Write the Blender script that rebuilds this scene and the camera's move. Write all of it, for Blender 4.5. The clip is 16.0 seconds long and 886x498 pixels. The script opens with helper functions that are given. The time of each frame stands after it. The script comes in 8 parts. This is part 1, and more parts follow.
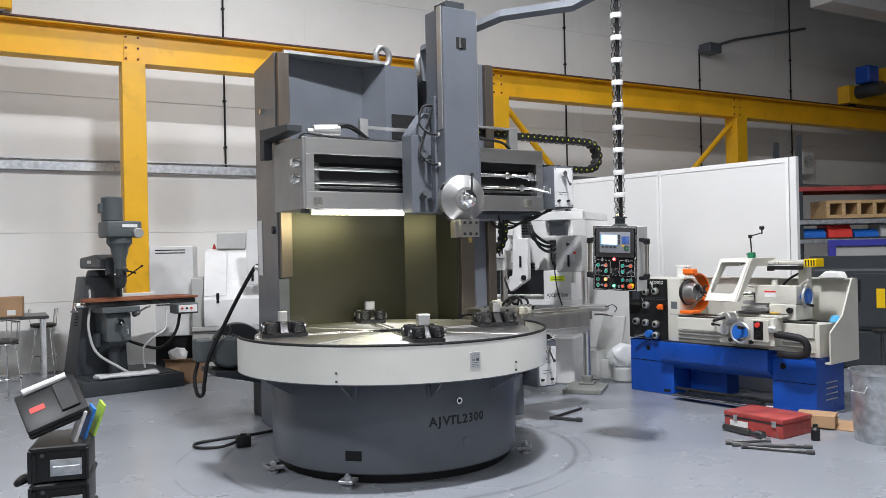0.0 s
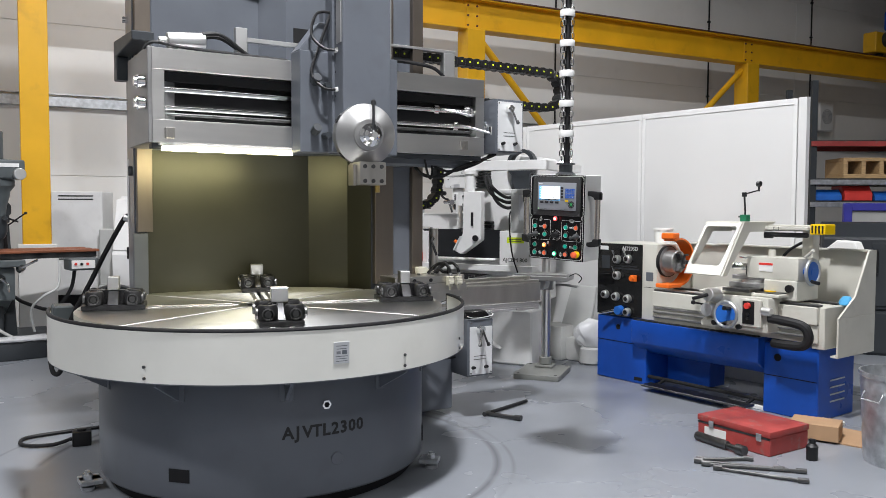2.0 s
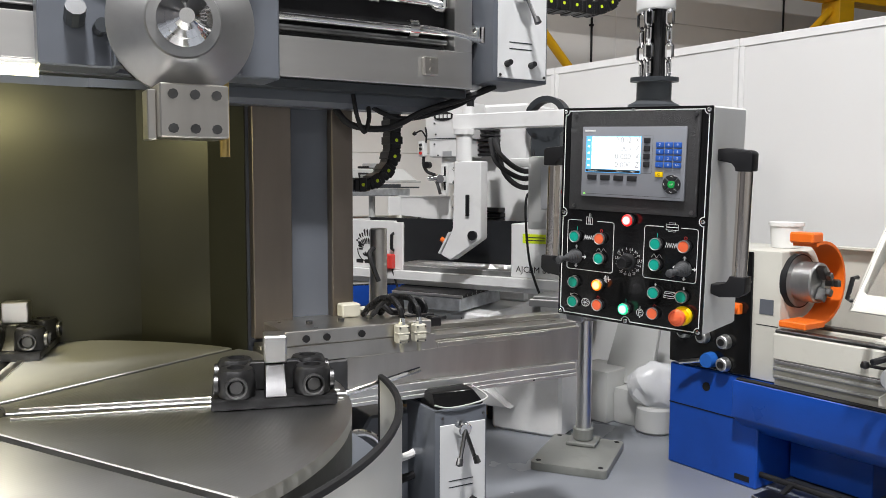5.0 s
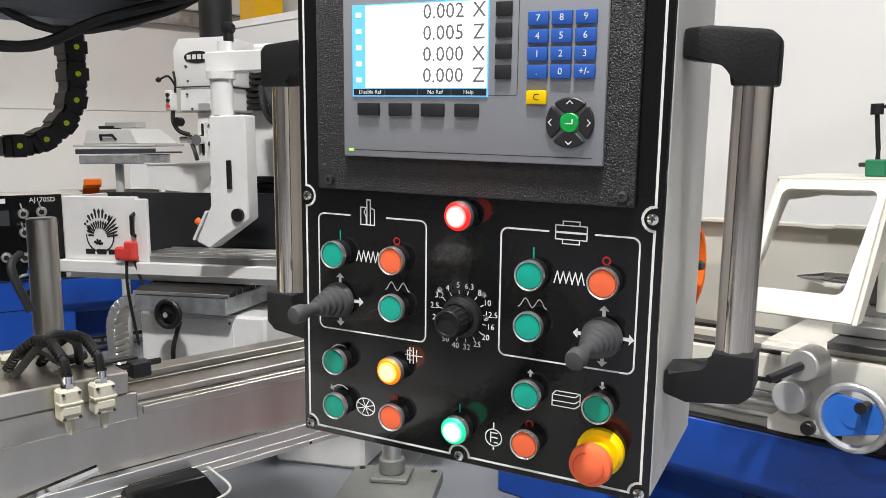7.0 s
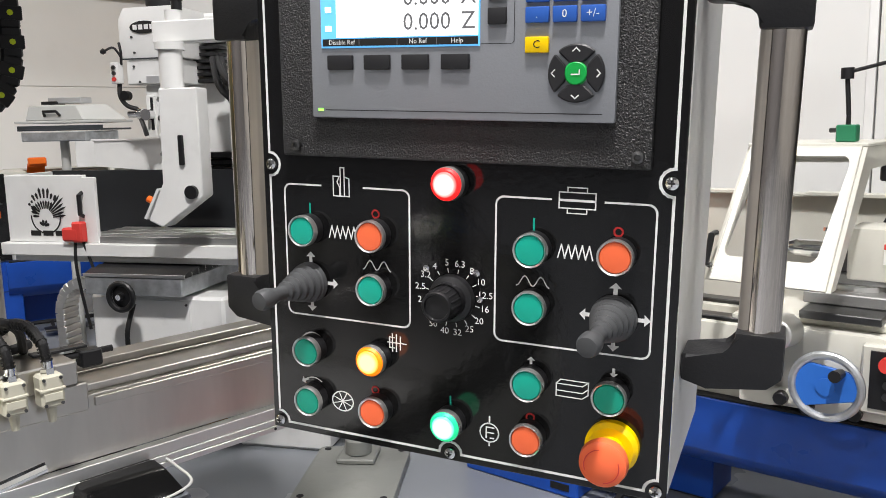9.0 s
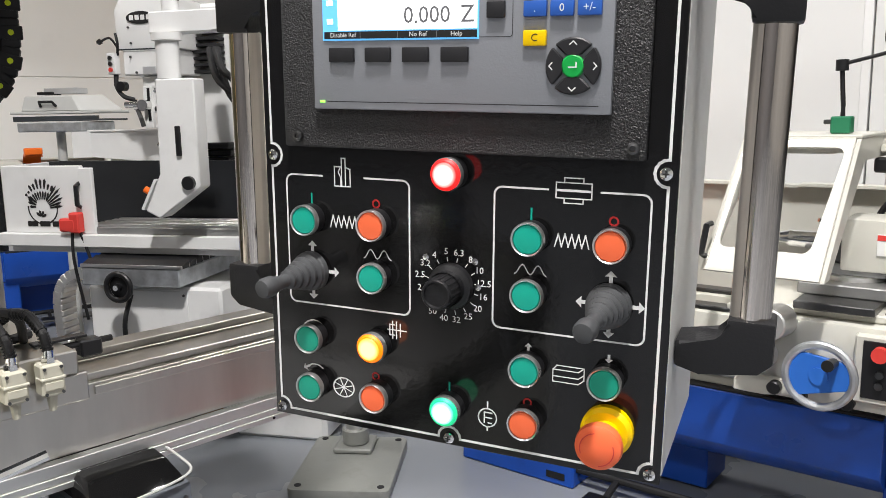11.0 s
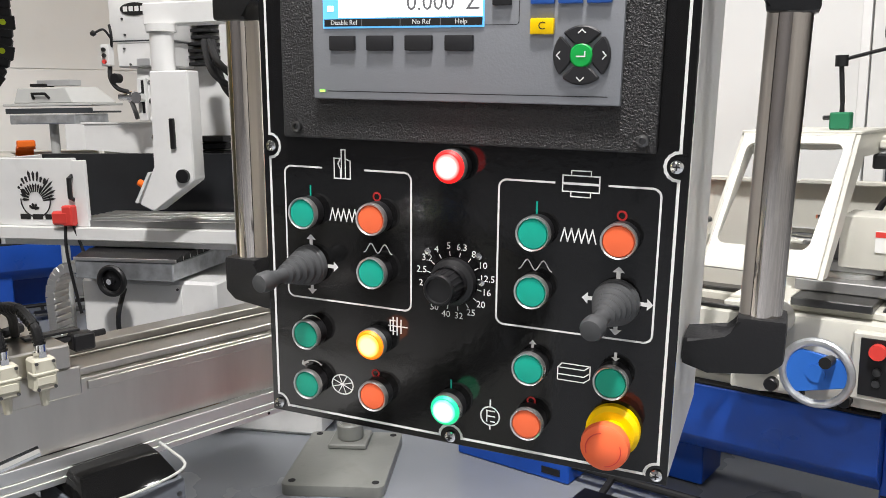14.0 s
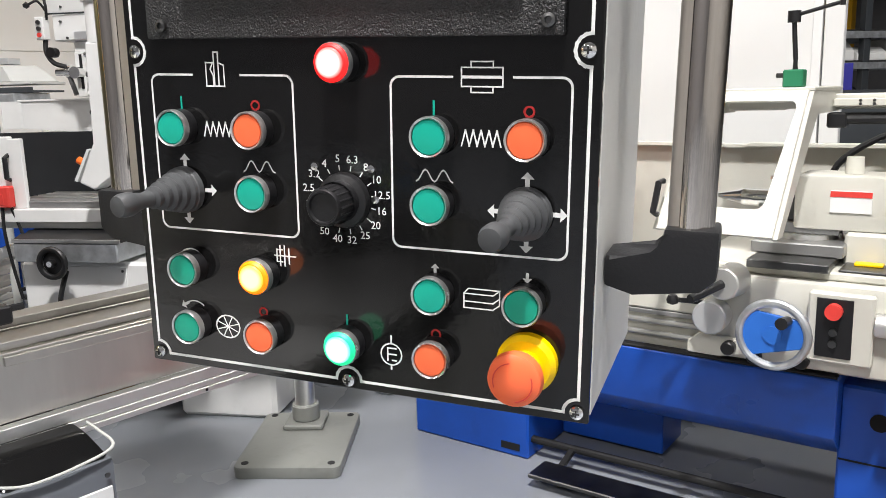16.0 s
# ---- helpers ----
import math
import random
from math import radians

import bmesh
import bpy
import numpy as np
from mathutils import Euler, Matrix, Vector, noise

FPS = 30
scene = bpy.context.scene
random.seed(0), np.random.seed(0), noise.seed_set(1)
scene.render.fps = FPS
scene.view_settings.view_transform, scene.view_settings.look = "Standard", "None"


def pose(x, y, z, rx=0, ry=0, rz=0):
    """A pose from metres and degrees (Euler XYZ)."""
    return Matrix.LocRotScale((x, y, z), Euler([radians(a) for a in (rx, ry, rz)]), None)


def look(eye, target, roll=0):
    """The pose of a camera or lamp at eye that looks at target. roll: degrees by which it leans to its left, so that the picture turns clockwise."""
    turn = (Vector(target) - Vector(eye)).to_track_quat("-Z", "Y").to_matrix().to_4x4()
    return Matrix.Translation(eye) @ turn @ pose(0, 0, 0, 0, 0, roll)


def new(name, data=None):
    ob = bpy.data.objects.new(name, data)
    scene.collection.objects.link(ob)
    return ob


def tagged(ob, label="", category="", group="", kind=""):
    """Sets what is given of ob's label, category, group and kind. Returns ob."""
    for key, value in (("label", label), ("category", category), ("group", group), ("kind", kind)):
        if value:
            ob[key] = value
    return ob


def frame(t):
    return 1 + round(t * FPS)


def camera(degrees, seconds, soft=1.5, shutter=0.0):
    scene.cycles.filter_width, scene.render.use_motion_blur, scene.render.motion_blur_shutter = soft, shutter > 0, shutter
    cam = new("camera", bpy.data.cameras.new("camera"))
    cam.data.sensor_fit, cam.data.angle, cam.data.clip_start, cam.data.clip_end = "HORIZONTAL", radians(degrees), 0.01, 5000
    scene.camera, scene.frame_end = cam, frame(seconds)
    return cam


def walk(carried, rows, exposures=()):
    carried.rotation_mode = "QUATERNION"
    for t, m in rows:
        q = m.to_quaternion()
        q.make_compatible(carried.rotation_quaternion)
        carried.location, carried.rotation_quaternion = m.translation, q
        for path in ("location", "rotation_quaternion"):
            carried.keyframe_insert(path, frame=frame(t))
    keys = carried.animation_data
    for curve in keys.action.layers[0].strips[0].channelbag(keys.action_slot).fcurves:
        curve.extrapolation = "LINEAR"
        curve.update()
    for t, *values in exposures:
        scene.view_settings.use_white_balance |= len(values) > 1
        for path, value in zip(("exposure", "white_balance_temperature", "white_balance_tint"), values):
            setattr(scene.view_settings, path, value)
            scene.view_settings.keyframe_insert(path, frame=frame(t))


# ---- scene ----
cam = camera(57.2, 16.0, soft=0.5)
METRES, EYE, TILT, LEAN, TURN = 6.4, 1.84, 0.0, 0.0, 0.0
PATH = [
    (0, (0.069, 0.045, 1.638), (0.036, 2.045, 1.646), -1.2),
    (0.5, (0.281, 0.327, 1.646), (0.249, 2.325, 1.563), -0.9),
    (1, (0.479, 0.696, 1.607), (0.43, 2.693, 1.508), -0.7),
    (1.5, (0.647, 1.156, 1.616), (0.594, 3.153, 1.511), -0.5),
    (2, (0.827, 1.655, 1.613), (0.761, 3.651, 1.513), 0.2),
    (2.5, (0.869, 2.186, 1.612), (0.761, 4.18, 1.509), 0.2),
    (3, (0.935, 2.704, 1.589), (0.761, 4.694, 1.489), 0.4),
    (3.2, (0.951, 2.923, 1.605), (0.772, 4.913, 1.507), 0.8),
    (5.3, (1.074, 4.965, 1.635), (0.967, 6.955, 1.468), -0.2),
    (5.5, (1.102, 5.115, 1.622), (1.031, 7.106, 1.45), -0.2),
    (6, (1.159, 5.443, 1.639), (1.088, 7.433, 1.461), -0.5),
    (6.5, (1.159, 5.743, 1.639), (1.378, 7.722, 1.46), -0.6),
    (7, (1.209, 5.93, 1.615), (1.539, 7.887, 1.372), -0.5),
    (7.5, (1.216, 6.007, 1.612), (1.557, 7.96, 1.351), -1.2),
    (8, (1.199, 6.035, 1.604), (1.571, 7.982, 1.337), -1.7),
    (8.5, (1.205, 6.034, 1.602), (1.626, 7.968, 1.309), -1.6),
    (9, (1.201, 6.029, 1.602), (1.629, 7.958, 1.296), -1.2),
    (11.5, (1.193, 6.012, 1.603), (1.633, 7.935, 1.272), -1.1),
    (12, (1.19, 6.01, 1.604), (1.635, 7.931, 1.271), -1.0),
    (12.5, (1.189, 6.015, 1.602), (1.636, 7.935, 1.27), -0.8),
    (13, (1.191, 6.023, 1.602), (1.641, 7.943, 1.269), -0.8),
    (13.5, (1.193, 6.029, 1.601), (1.641, 7.949, 1.263), -1.0),
    (14, (1.192, 6.034, 1.599), (1.641, 7.953, 1.259), -0.8),
    (14.5, (1.196, 6.041, 1.593), (1.648, 7.958, 1.247), -1.0),
    (15, (1.217, 6.063, 1.567), (1.695, 7.973, 1.213), -1.0),
    (15.5, (1.248, 6.09, 1.539), (1.77, 7.984, 1.162), -1.2),
    (16, (1.266, 6.097, 1.528), (1.791, 7.99, 1.151), -1.6),
]
walk(cam, [(t, look(eye, target, roll)) for t, eye, target, roll in PATH], [(0.0, -0.02, 6350, 10), (2.0, -0.08, 6450, 10), (3.0, -0.11, 6500, 10), (6.0, 0.0, 6700, 10), (8.0, 0.06, 6800, 10), (13.0, 0.08, 6800, 10), (14.0, 0.13, 6800, 10), (15.0, 0.24, 6800, 10), (16.0, 0.34, 6800, 10)])

# ---- world and lamps ----
world = bpy.data.worlds.new("world")
scene.world = world
world.use_nodes = True
world.node_tree.nodes["Background"].inputs[0].default_value = (0.8, 0.85, 1.0, 1)
world.node_tree.nodes["Background"].inputs[1].default_value = 0.01
HALL = pose(-4.43, 11.31, 0, 0, 0, 30)      # hall frame: x along the crane beam, y towards the back wall
LAMP_POWER = 282.0


def area_lamp(m, sx, sy, power, color=(0.965, 0.965, 0.99)):
    data = bpy.data.lights.new("high_bay_light", "AREA")
    data.shape, data.size, data.size_y, data.energy, data.color = "RECTANGLE", sx, sy, power, color
    ob = new("high_bay_light", data)
    ob.matrix_world = m
    return ob


# ---- materials ----
def link(nt, a, b):
    nt.links.new(a, b)


def mat(name, col, rough=0.5, metal=0.0, var=0.10, vscale=4.0, bump=0.03, bscale=150.0, emit=0.0, coat=0.0, rvar=0.12,
        dirt=0.0, dirt_col=(0.06, 0.055, 0.05), alpha=1.0, trans=0.0, ior=1.45, stretch=(1, 1, 1)):
    m = bpy.data.materials.new(name)
    m.use_nodes = True
    nt = m.node_tree
    b = nt.nodes["Principled BSDF"]
    tc = nt.nodes.new("ShaderNodeTexCoord")
    mp = nt.nodes.new("ShaderNodeMapping")
    mp.inputs["Scale"].default_value = stretch
    link(nt, tc.outputs["Object"], mp.inputs[0])
    n1 = nt.nodes.new("ShaderNodeTexNoise")
    n1.inputs["Scale"].default_value, n1.inputs["Detail"].default_value = vscale, 5
    link(nt, mp.outputs[0], n1.inputs["Vector"])
    ramp = nt.nodes.new("ShaderNodeValToRGB")
    ramp.color_ramp.elements[0].position, ramp.color_ramp.elements[1].position = 0.3, 0.7
    lo = [max(0, c * (1 - var)) for c in col]
    hi = [min(1, c * (1 + var)) for c in col]
    ramp.color_ramp.elements[0].color = (*lo, 1)
    ramp.color_ramp.elements[1].color = (*hi, 1)
    link(nt, n1.outputs["Fac"], ramp.inputs[0])
    colour = ramp.outputs[0]
    if dirt:
        n3 = nt.nodes.new("ShaderNodeTexNoise")
        n3.inputs["Scale"].default_value, n3.inputs["Detail"].default_value = vscale * 2.7, 8
        link(nt, mp.outputs[0], n3.inputs["Vector"])
        r3 = nt.nodes.new("ShaderNodeValToRGB")
        r3.color_ramp.elements[0].position, r3.color_ramp.elements[1].position = 0.58, 0.78
        link(nt, n3.outputs["Fac"], r3.inputs[0])
        mu = nt.nodes.new("ShaderNodeMath")
        mu.operation = "MULTIPLY"
        mu.inputs[1].default_value = dirt
        link(nt, r3.outputs[0], mu.inputs[0])
        mx = nt.nodes.new("ShaderNodeMixRGB")
        mx.inputs[2].default_value = (*dirt_col, 1)
        link(nt, mu.outputs[0], mx.inputs[0])
        link(nt, colour, mx.inputs[1])
        colour = mx.outputs[0]
    link(nt, colour, b.inputs["Base Color"])
    n2 = nt.nodes.new("ShaderNodeTexNoise")
    n2.inputs["Scale"].default_value, n2.inputs["Detail"].default_value = bscale, 3
    link(nt, mp.outputs[0], n2.inputs["Vector"])
    if bump:
        bp = nt.nodes.new("ShaderNodeBump")
        bp.inputs["Strength"].default_value, bp.inputs["Distance"].default_value = bump * 3, 0.002
        link(nt, n2.outputs["Fac"], bp.inputs["Height"])
        link(nt, bp.outputs[0], b.inputs["Normal"])
    mr = nt.nodes.new("ShaderNodeMapRange")
    mr.inputs[3].default_value, mr.inputs[4].default_value = max(0.02, rough - rvar), min(1, rough + rvar)
    link(nt, n1.outputs["Fac"], mr.inputs[0])
    link(nt, mr.outputs[0], b.inputs["Roughness"])
    b.inputs["Metallic"].default_value = metal
    b.inputs["Coat Weight"].default_value = coat
    b.inputs["Coat Roughness"].default_value = 0.08
    b.inputs["Transmission Weight"].default_value = trans
    b.inputs["IOR"].default_value = ior
    b.inputs["Alpha"].default_value = alpha
    if emit:
        b.inputs["Emission Color"].default_value = (*col, 1)
        b.inputs["Emission Strength"].default_value = emit
    return m


def glow(name, col, strength):
    m = bpy.data.materials.new(name)
    m.use_nodes = True
    b = m.node_tree.nodes["Principled BSDF"]
    b.inputs["Base Color"].default_value = (*col, 1)
    b.inputs["Emission Color"].default_value = (*col, 1)
    b.inputs["Emission Strength"].default_value = strength
    return m


SLATE = mat("slate_grey_paint", (0.112, 0.123, 0.142), 0.34, var=0.08, vscale=2.5, bump=0.03, bscale=90, dirt=0.15)
SLATE_D = mat("dark_grey_paint", (0.033, 0.038, 0.043), 0.45, var=0.12, bump=0.05, bscale=60, dirt=0.2)
GREEN_G = mat("green_grey_paint", (0.085, 0.098, 0.102), 0.45, var=0.15, bump=0.06, bscale=60, dirt=0.35)
CREAM = mat("cream_paint", (0.74, 0.735, 0.68), 0.35, var=0.06, vscale=2, dirt=0.08, dirt_col=(0.4, 0.37, 0.3))
LATHE_C = mat("cream_machine_enamel", (0.56, 0.55, 0.49), 0.36, var=0.07, vscale=3, bump=0.03, bscale=70, dirt=0.3, dirt_col=(0.33, 0.30, 0.23))
CAST_P = mat("grey_green_casting_enamel", (0.20, 0.205, 0.19), 0.38, var=0.10, vscale=5, bump=0.06, bscale=60, dirt=0.2)
BRONZED = mat("worn_bronze_brown_steel", (0.21, 0.18, 0.15), 0.38, 0.9, var=0.16, vscale=3, bump=0.012, bscale=60, rvar=0.06, stretch=(2, 2, 0.3))
WHITE_M = mat("white_machine_paint", (0.74, 0.74, 0.73), 0.35, var=0.05, dirt=0.15, dirt_col=(0.35, 0.34, 0.3))
GREY_L = mat("light_grey_paint", (0.47, 0.475, 0.46), 0.38, var=0.06, vscale=3, bump=0.05, bscale=120, dirt=0.12, dirt_col=(0.3, 0.29, 0.27))
GREY_E = mat("pale_grey_enclosure_paint", (0.64, 0.64, 0.62), 0.4, var=0.05, vscale=3, bump=0.06, bscale=120, dirt=0.12, dirt_col=(0.35, 0.34, 0.32))
BOARD = mat("white_partition_board", (0.68, 0.68, 0.67), 0.5, var=0.03, vscale=0.8, bump=0.01)
YELLOW = mat("crane_yellow_paint", (0.78, 0.42, 0.012), 0.42, var=0.12, vscale=1.5, dirt=0.35, dirt_col=(0.3, 0.14, 0.02))
RUST = mat("rusty_rail_steel", (0.10, 0.045, 0.035), 0.7, var=0.3, vscale=9)
BLUE = mat("royal_blue_paint", (0.008, 0.07, 0.40), 0.32, var=0.15, vscale=3, dirt=0.3, dirt_col=(0.01, 0.03, 0.12))
BLUE_P = mat("blue_plastic", (0.02, 0.13, 0.5), 0.4)
STEEL = mat("ground_steel", (0.80, 0.79, 0.77), 0.30, 1.0, var=0.07, vscale=4, bump=0.008, bscale=60, rvar=0.05, stretch=(0.3, 1, 2))
STEEL_B = mat("brushed_bright_steel", (0.55, 0.53, 0.495), 0.3, 1.0, var=0.10, vscale=6, bump=0.012, bscale=60, rvar=0.06, stretch=(2, 2, 0.4))
STEEL_D = mat("dark_oiled_steel", (0.13, 0.13, 0.13), 0.36, 1.0, var=0.2, vscale=12, bump=0.04, bscale=90, rvar=0.15)
CAST = mat("worn_cast_steel", (0.36, 0.36, 0.355), 0.40, 0.8, var=0.12, vscale=4, bump=0.04, bscale=90, rvar=0.1, dirt=0.15)
CHROME = mat("polished_chrome", (0.83, 0.83, 0.82), 0.1, 1.0, var=0.03, rvar=0.05, bump=0.0)
GALV = mat("galvanised_steel", (0.52, 0.54, 0.56), 0.42, 0.85, var=0.25, vscale=16, bump=0.05, bscale=30, dirt=0.3, dirt_col=(0.25, 0.25, 0.25))
ALU = mat("aluminium_profile", (0.68, 0.68, 0.67), 0.42, 1.0, var=0.05)
BLACK = mat("black_rubber", (0.007, 0.007, 0.008), 0.62, var=0.3, bump=0.05)
BLACK_P = mat("black_plastic", (0.008, 0.008, 0.009), 0.42, var=0.2, bump=0.06, bscale=400)
BLACK_G = mat("black_gloss_panel", (0.006, 0.006, 0.0062), 0.08, var=0.2, bump=0.012, bscale=150, rvar=0.04)
BLACK_T = mat("black_textured_plate", (0.026, 0.026, 0.027), 0.52, var=0.3, vscale=300, bump=0.5, bscale=650, rvar=0.15)
ORANGE = mat("orange_plastic", (0.85, 0.16, 0.015), 0.4, var=0.08)
RED = mat("red_paint", (0.31, 0.045, 0.04), 0.55, var=0.3, vscale=6, dirt=0.95, dirt_col=(0.20, 0.15, 0.13))
RED_P = mat("red_plastic", (0.65, 0.05, 0.04), 0.4)
WOOD = mat("pale_pine_wood", (0.48, 0.32, 0.16), 0.6, var=0.25, vscale=5, stretch=(1, 8, 8), bump=0.1)
WOOD_R = mat("rust_brown_boards", (0.22, 0.075, 0.035), 0.55, var=0.3, vscale=6, stretch=(1, 6, 6))
CARD = mat("brown_cardboard", (0.40, 0.25, 0.14), 0.8, var=0.1, vscale=6)
PAPER = mat("white_card_label", (0.75, 0.75, 0.73), 0.6, var=0.05)
PLATE = mat("etched_metal_plate", (0.62, 0.63, 0.64), 0.35, 0.6, var=0.08)
PANEL_W = mat("white_control_plate", (0.70, 0.71, 0.71), 0.38, 0.1, var=0.05)
HI_YEL = mat("lime_yellow_label", (0.62, 0.75, 0.02), 0.5, var=0.05)
PLASTIC_B = mat("clear_plastic_bag", (0.85, 0.86, 0.87), 0.25, var=0.05, bump=0.5, bscale=30, alpha=0.6)
GLASS = mat("clear_polycarbonate", (0.95, 0.96, 0.97), 0.05, var=0.01, bump=0.0, trans=1.0, ior=1.2, rvar=0.02)
SMOKE = mat("smoked_screen", (0.015, 0.016, 0.018), 0.12, var=0.2, vscale=3, bump=0.02, bscale=8)
# near-black put in for the shade inside holes, slots and gaps
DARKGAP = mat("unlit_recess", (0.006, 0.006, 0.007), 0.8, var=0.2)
BEIGE = mat("beige_switch_plastic", (0.50, 0.48, 0.395), 0.45, var=0.08)
INK_W = mat("white_print", (0.74, 0.74, 0.73), 0.5, var=0.02, bump=0)
INK_K = mat("black_print", (0.012, 0.012, 0.012), 0.5, var=0.02, bump=0)
INK_R = mat("red_print", (0.5, 0.03, 0.03), 0.5, var=0.02, bump=0)
TEAL = mat("teal_button", (0.0, 0.37, 0.27), 0.33, var=0.05, bump=0.0, rvar=0.04)
TEAL_D = mat("deep_green_button", (0.0, 0.30, 0.20), 0.33, var=0.05, bump=0.0, rvar=0.04)
OR_BTN = mat("orange_red_button", (0.88, 0.15, 0.055), 0.36, var=0.05, bump=0.0, rvar=0.04)
YEL_P = mat("yellow_plastic", (0.85, 0.55, 0.0), 0.35, var=0.05, bump=0.0)
KEY_B = mat("blue_keycap", (0.02, 0.10, 0.42), 0.4, var=0.06, bump=0.0)
KEY_K = mat("black_keycap", (0.016, 0.016, 0.018), 0.45, var=0.06, bump=0.0)
DRO_G = mat("grey_readout_case", (0.24, 0.25, 0.27), 0.45, var=0.04, bump=0.03, bscale=500)
GREENP = mat("green_plastic", (0.015, 0.16, 0.075), 0.45)
BROWN = mat("dark_stool_seat", (0.05, 0.047, 0.045), 0.6)
L_RED = glow("lit_red_lens", (1.0, 0.012, 0.012), 1.3)
L_RED_C = glow("lit_red_core", (1.0, 0.75, 0.72), 2.2)
L_AMB = glow("lit_amber_lens", (1.0, 0.20, 0.0), 0.95)
L_AMB_C = glow("lit_amber_core", (1.0, 0.80, 0.35), 1.6)
L_GRN = glow("lit_green_lens", (0.0, 0.5, 0.22), 1.0)
L_GRN_C = glow("lit_green_core", (0.75, 1.0, 0.9), 2.2)
L_SCR = glow("lit_screen_white", (0.93, 0.95, 0.97), 0.75)
L_SCB = glow("lit_screen_blue", (0.10, 0.42, 0.80), 0.75)
L_TUBE = glow("lit_lamp_tube", (1.0, 0.93, 0.62), 9.0)


# ---- mesh building ----
class Sh:
    """Collects solids into one bmesh, then links it as one mesh object."""

    def __init__(self):
        self.bm = bmesh.new()

    def hull(self, lower, upper, bev=0.0, seg=1):
        """A solid between two rings of as many points."""
        bm = self.bm
        a = [bm.verts.new(p) for p in lower]
        b = [bm.verts.new(p) for p in upper]
        n = len(a)
        fs = [bm.faces.new(a[::-1]), bm.faces.new(b)]
        for i in range(n):
            j = (i + 1) % n
            fs.append(bm.faces.new((a[i], a[j], b[j], b[i])))
        if bev:
            es = {e for f in fs for e in f.edges}
            bmesh.ops.bevel(bm, geom=list(es), offset=bev, segments=seg, affect="EDGES", profile=0.6)
        return self

    def box(self, x0, x1, y0, y1, z0, z1, bev=0.003, seg=1, m=None):
        lo = [Vector(p) for p in ((x0, y0, z0), (x1, y0, z0), (x1, y1, z0), (x0, y1, z0))]
        hi = [Vector(p) for p in ((x0, y0, z1), (x1, y0, z1), (x1, y1, z1), (x0, y1, z1))]
        if m is not None:
            lo, hi = [m @ p for p in lo], [m @ p for p in hi]
        bev = min(bev, 0.3 * min(x1 - x0, y1 - y0, z1 - z0))
        return self.hull(lo, hi, bev, seg)

    def prism(self, poly, axis, a, b, bev=0.0, seg=1, m=None):
        """A polygon in the plane across axis, drawn out from a to b."""
        def at(p, h):
            v = Vector({"x": (h, p[0], p[1]), "y": (p[0], h, p[1]), "z": (p[0], p[1], h)}[axis])
            return m @ v if m is not None else v
        return self.hull([at(p, a) for p in poly], [at(p, b) for p in poly], bev, seg)

    def rev(self, origin, axis, prof, seg=28, a0=0.0, a1=360.0):
        """A profile of (radius, height) turned round an axis."""
        bm = self.bm
        w = Vector(axis).normalized()
        q = Matrix.Identity(3) if w.z > 0.9999 else w.to_track_quat("Z", "Y").to_matrix()
        o = Vector(origin)
        full = a1 - a0 >= 359.9
        n = seg if full else seg + 1
        rings = []
        for r, h in prof:
            if r < 1e-6 and full:
                rings.append([bm.verts.new(o + q @ Vector((0, 0, h)))])
            else:
                rings.append([bm.verts.new(o + q @ Vector((r * math.cos(radians(a0 + (a1 - a0) * i / seg)), r * math.sin(radians(a0 + (a1 - a0) * i / seg)), h))) for i in range(n)])
        for A, B in zip(rings, rings[1:]):
            for i in range(seg):
                j = (i + 1) % n
                if len(A) == 1 and len(B) > 1:
                    bm.faces.new((A[0], B[i], B[j]))
                elif len(B) == 1 and len(A) > 1:
                    bm.faces.new((A[i], A[j], B[0]))
                elif len(A) > 1:
                    bm.faces.new((A[i], A[j], B[j], B[i]))
        if not full:
            for k in (0, seg):
                try:
                    bm.faces.new([R[k] for R in rings])
                except ValueError:
                    pass
        return self

    def cyl(self, p0, p1, r, r1=None, seg=20, bev=0.0):
        d = Vector(p1) - Vector(p0)
        L = d.length
        r1 = r if r1 is None else r1
        prof = [(0, 0), (r - bev, 0), (r, bev), (r1, L - bev), (r1 - bev, L), (0, L)] if bev else [(0, 0), (r, 0), (r1, L), (0, L)]
        return self.rev(p0, d, prof, seg)

    def tube(self, pts, r, seg=8, smooth=True, closed=False):
        """A round bar swept along a line of points."""
        P = [Vector(p) for p in pts]
        if smooth and len(P) > 2:
            Q = []
            n = len(P)
            for i in range(n - 1 if not closed else n):
                p0, p1 = P[max(i - 1, 0)] if not closed else P[i - 1], P[i]
                p2 = P[(i + 1) % n]
                p3 = P[min(i + 2, n - 1)] if not closed else P[(i + 2) % n]
                for k in range(6):
                    t = k / 6
                    Q.append(0.5 * ((2 * p1) + (p2 - p0) * t + (2 * p0 - 5 * p1 + 4 * p2 - p3) * t * t + (3 * p1 - p0 - 3 * p2 + p3) * t ** 3))
            if not closed:
                Q.append(P[-1])
            P = Q
        bm = self.bm
        up, rings, N = None, [], len(P)
        for i, p in enumerate(P):
            d = (P[(i + 1) % N] - P[i - 1]) if closed else (P[min(i + 1, N - 1)] - P[max(i - 1, 0)])
            d.normalize()
            if up is None:
                up = d.orthogonal().normalized()
            up = (up - d * up.dot(d))
            up = up.normalized() if up.length > 1e-6 else d.orthogonal().normalized()
            side = d.cross(up)
            rings.append([bm.verts.new(p + r * (up * math.cos(2 * math.pi * k / seg) + side * math.sin(2 * math.pi * k / seg))) for k in range(seg)])
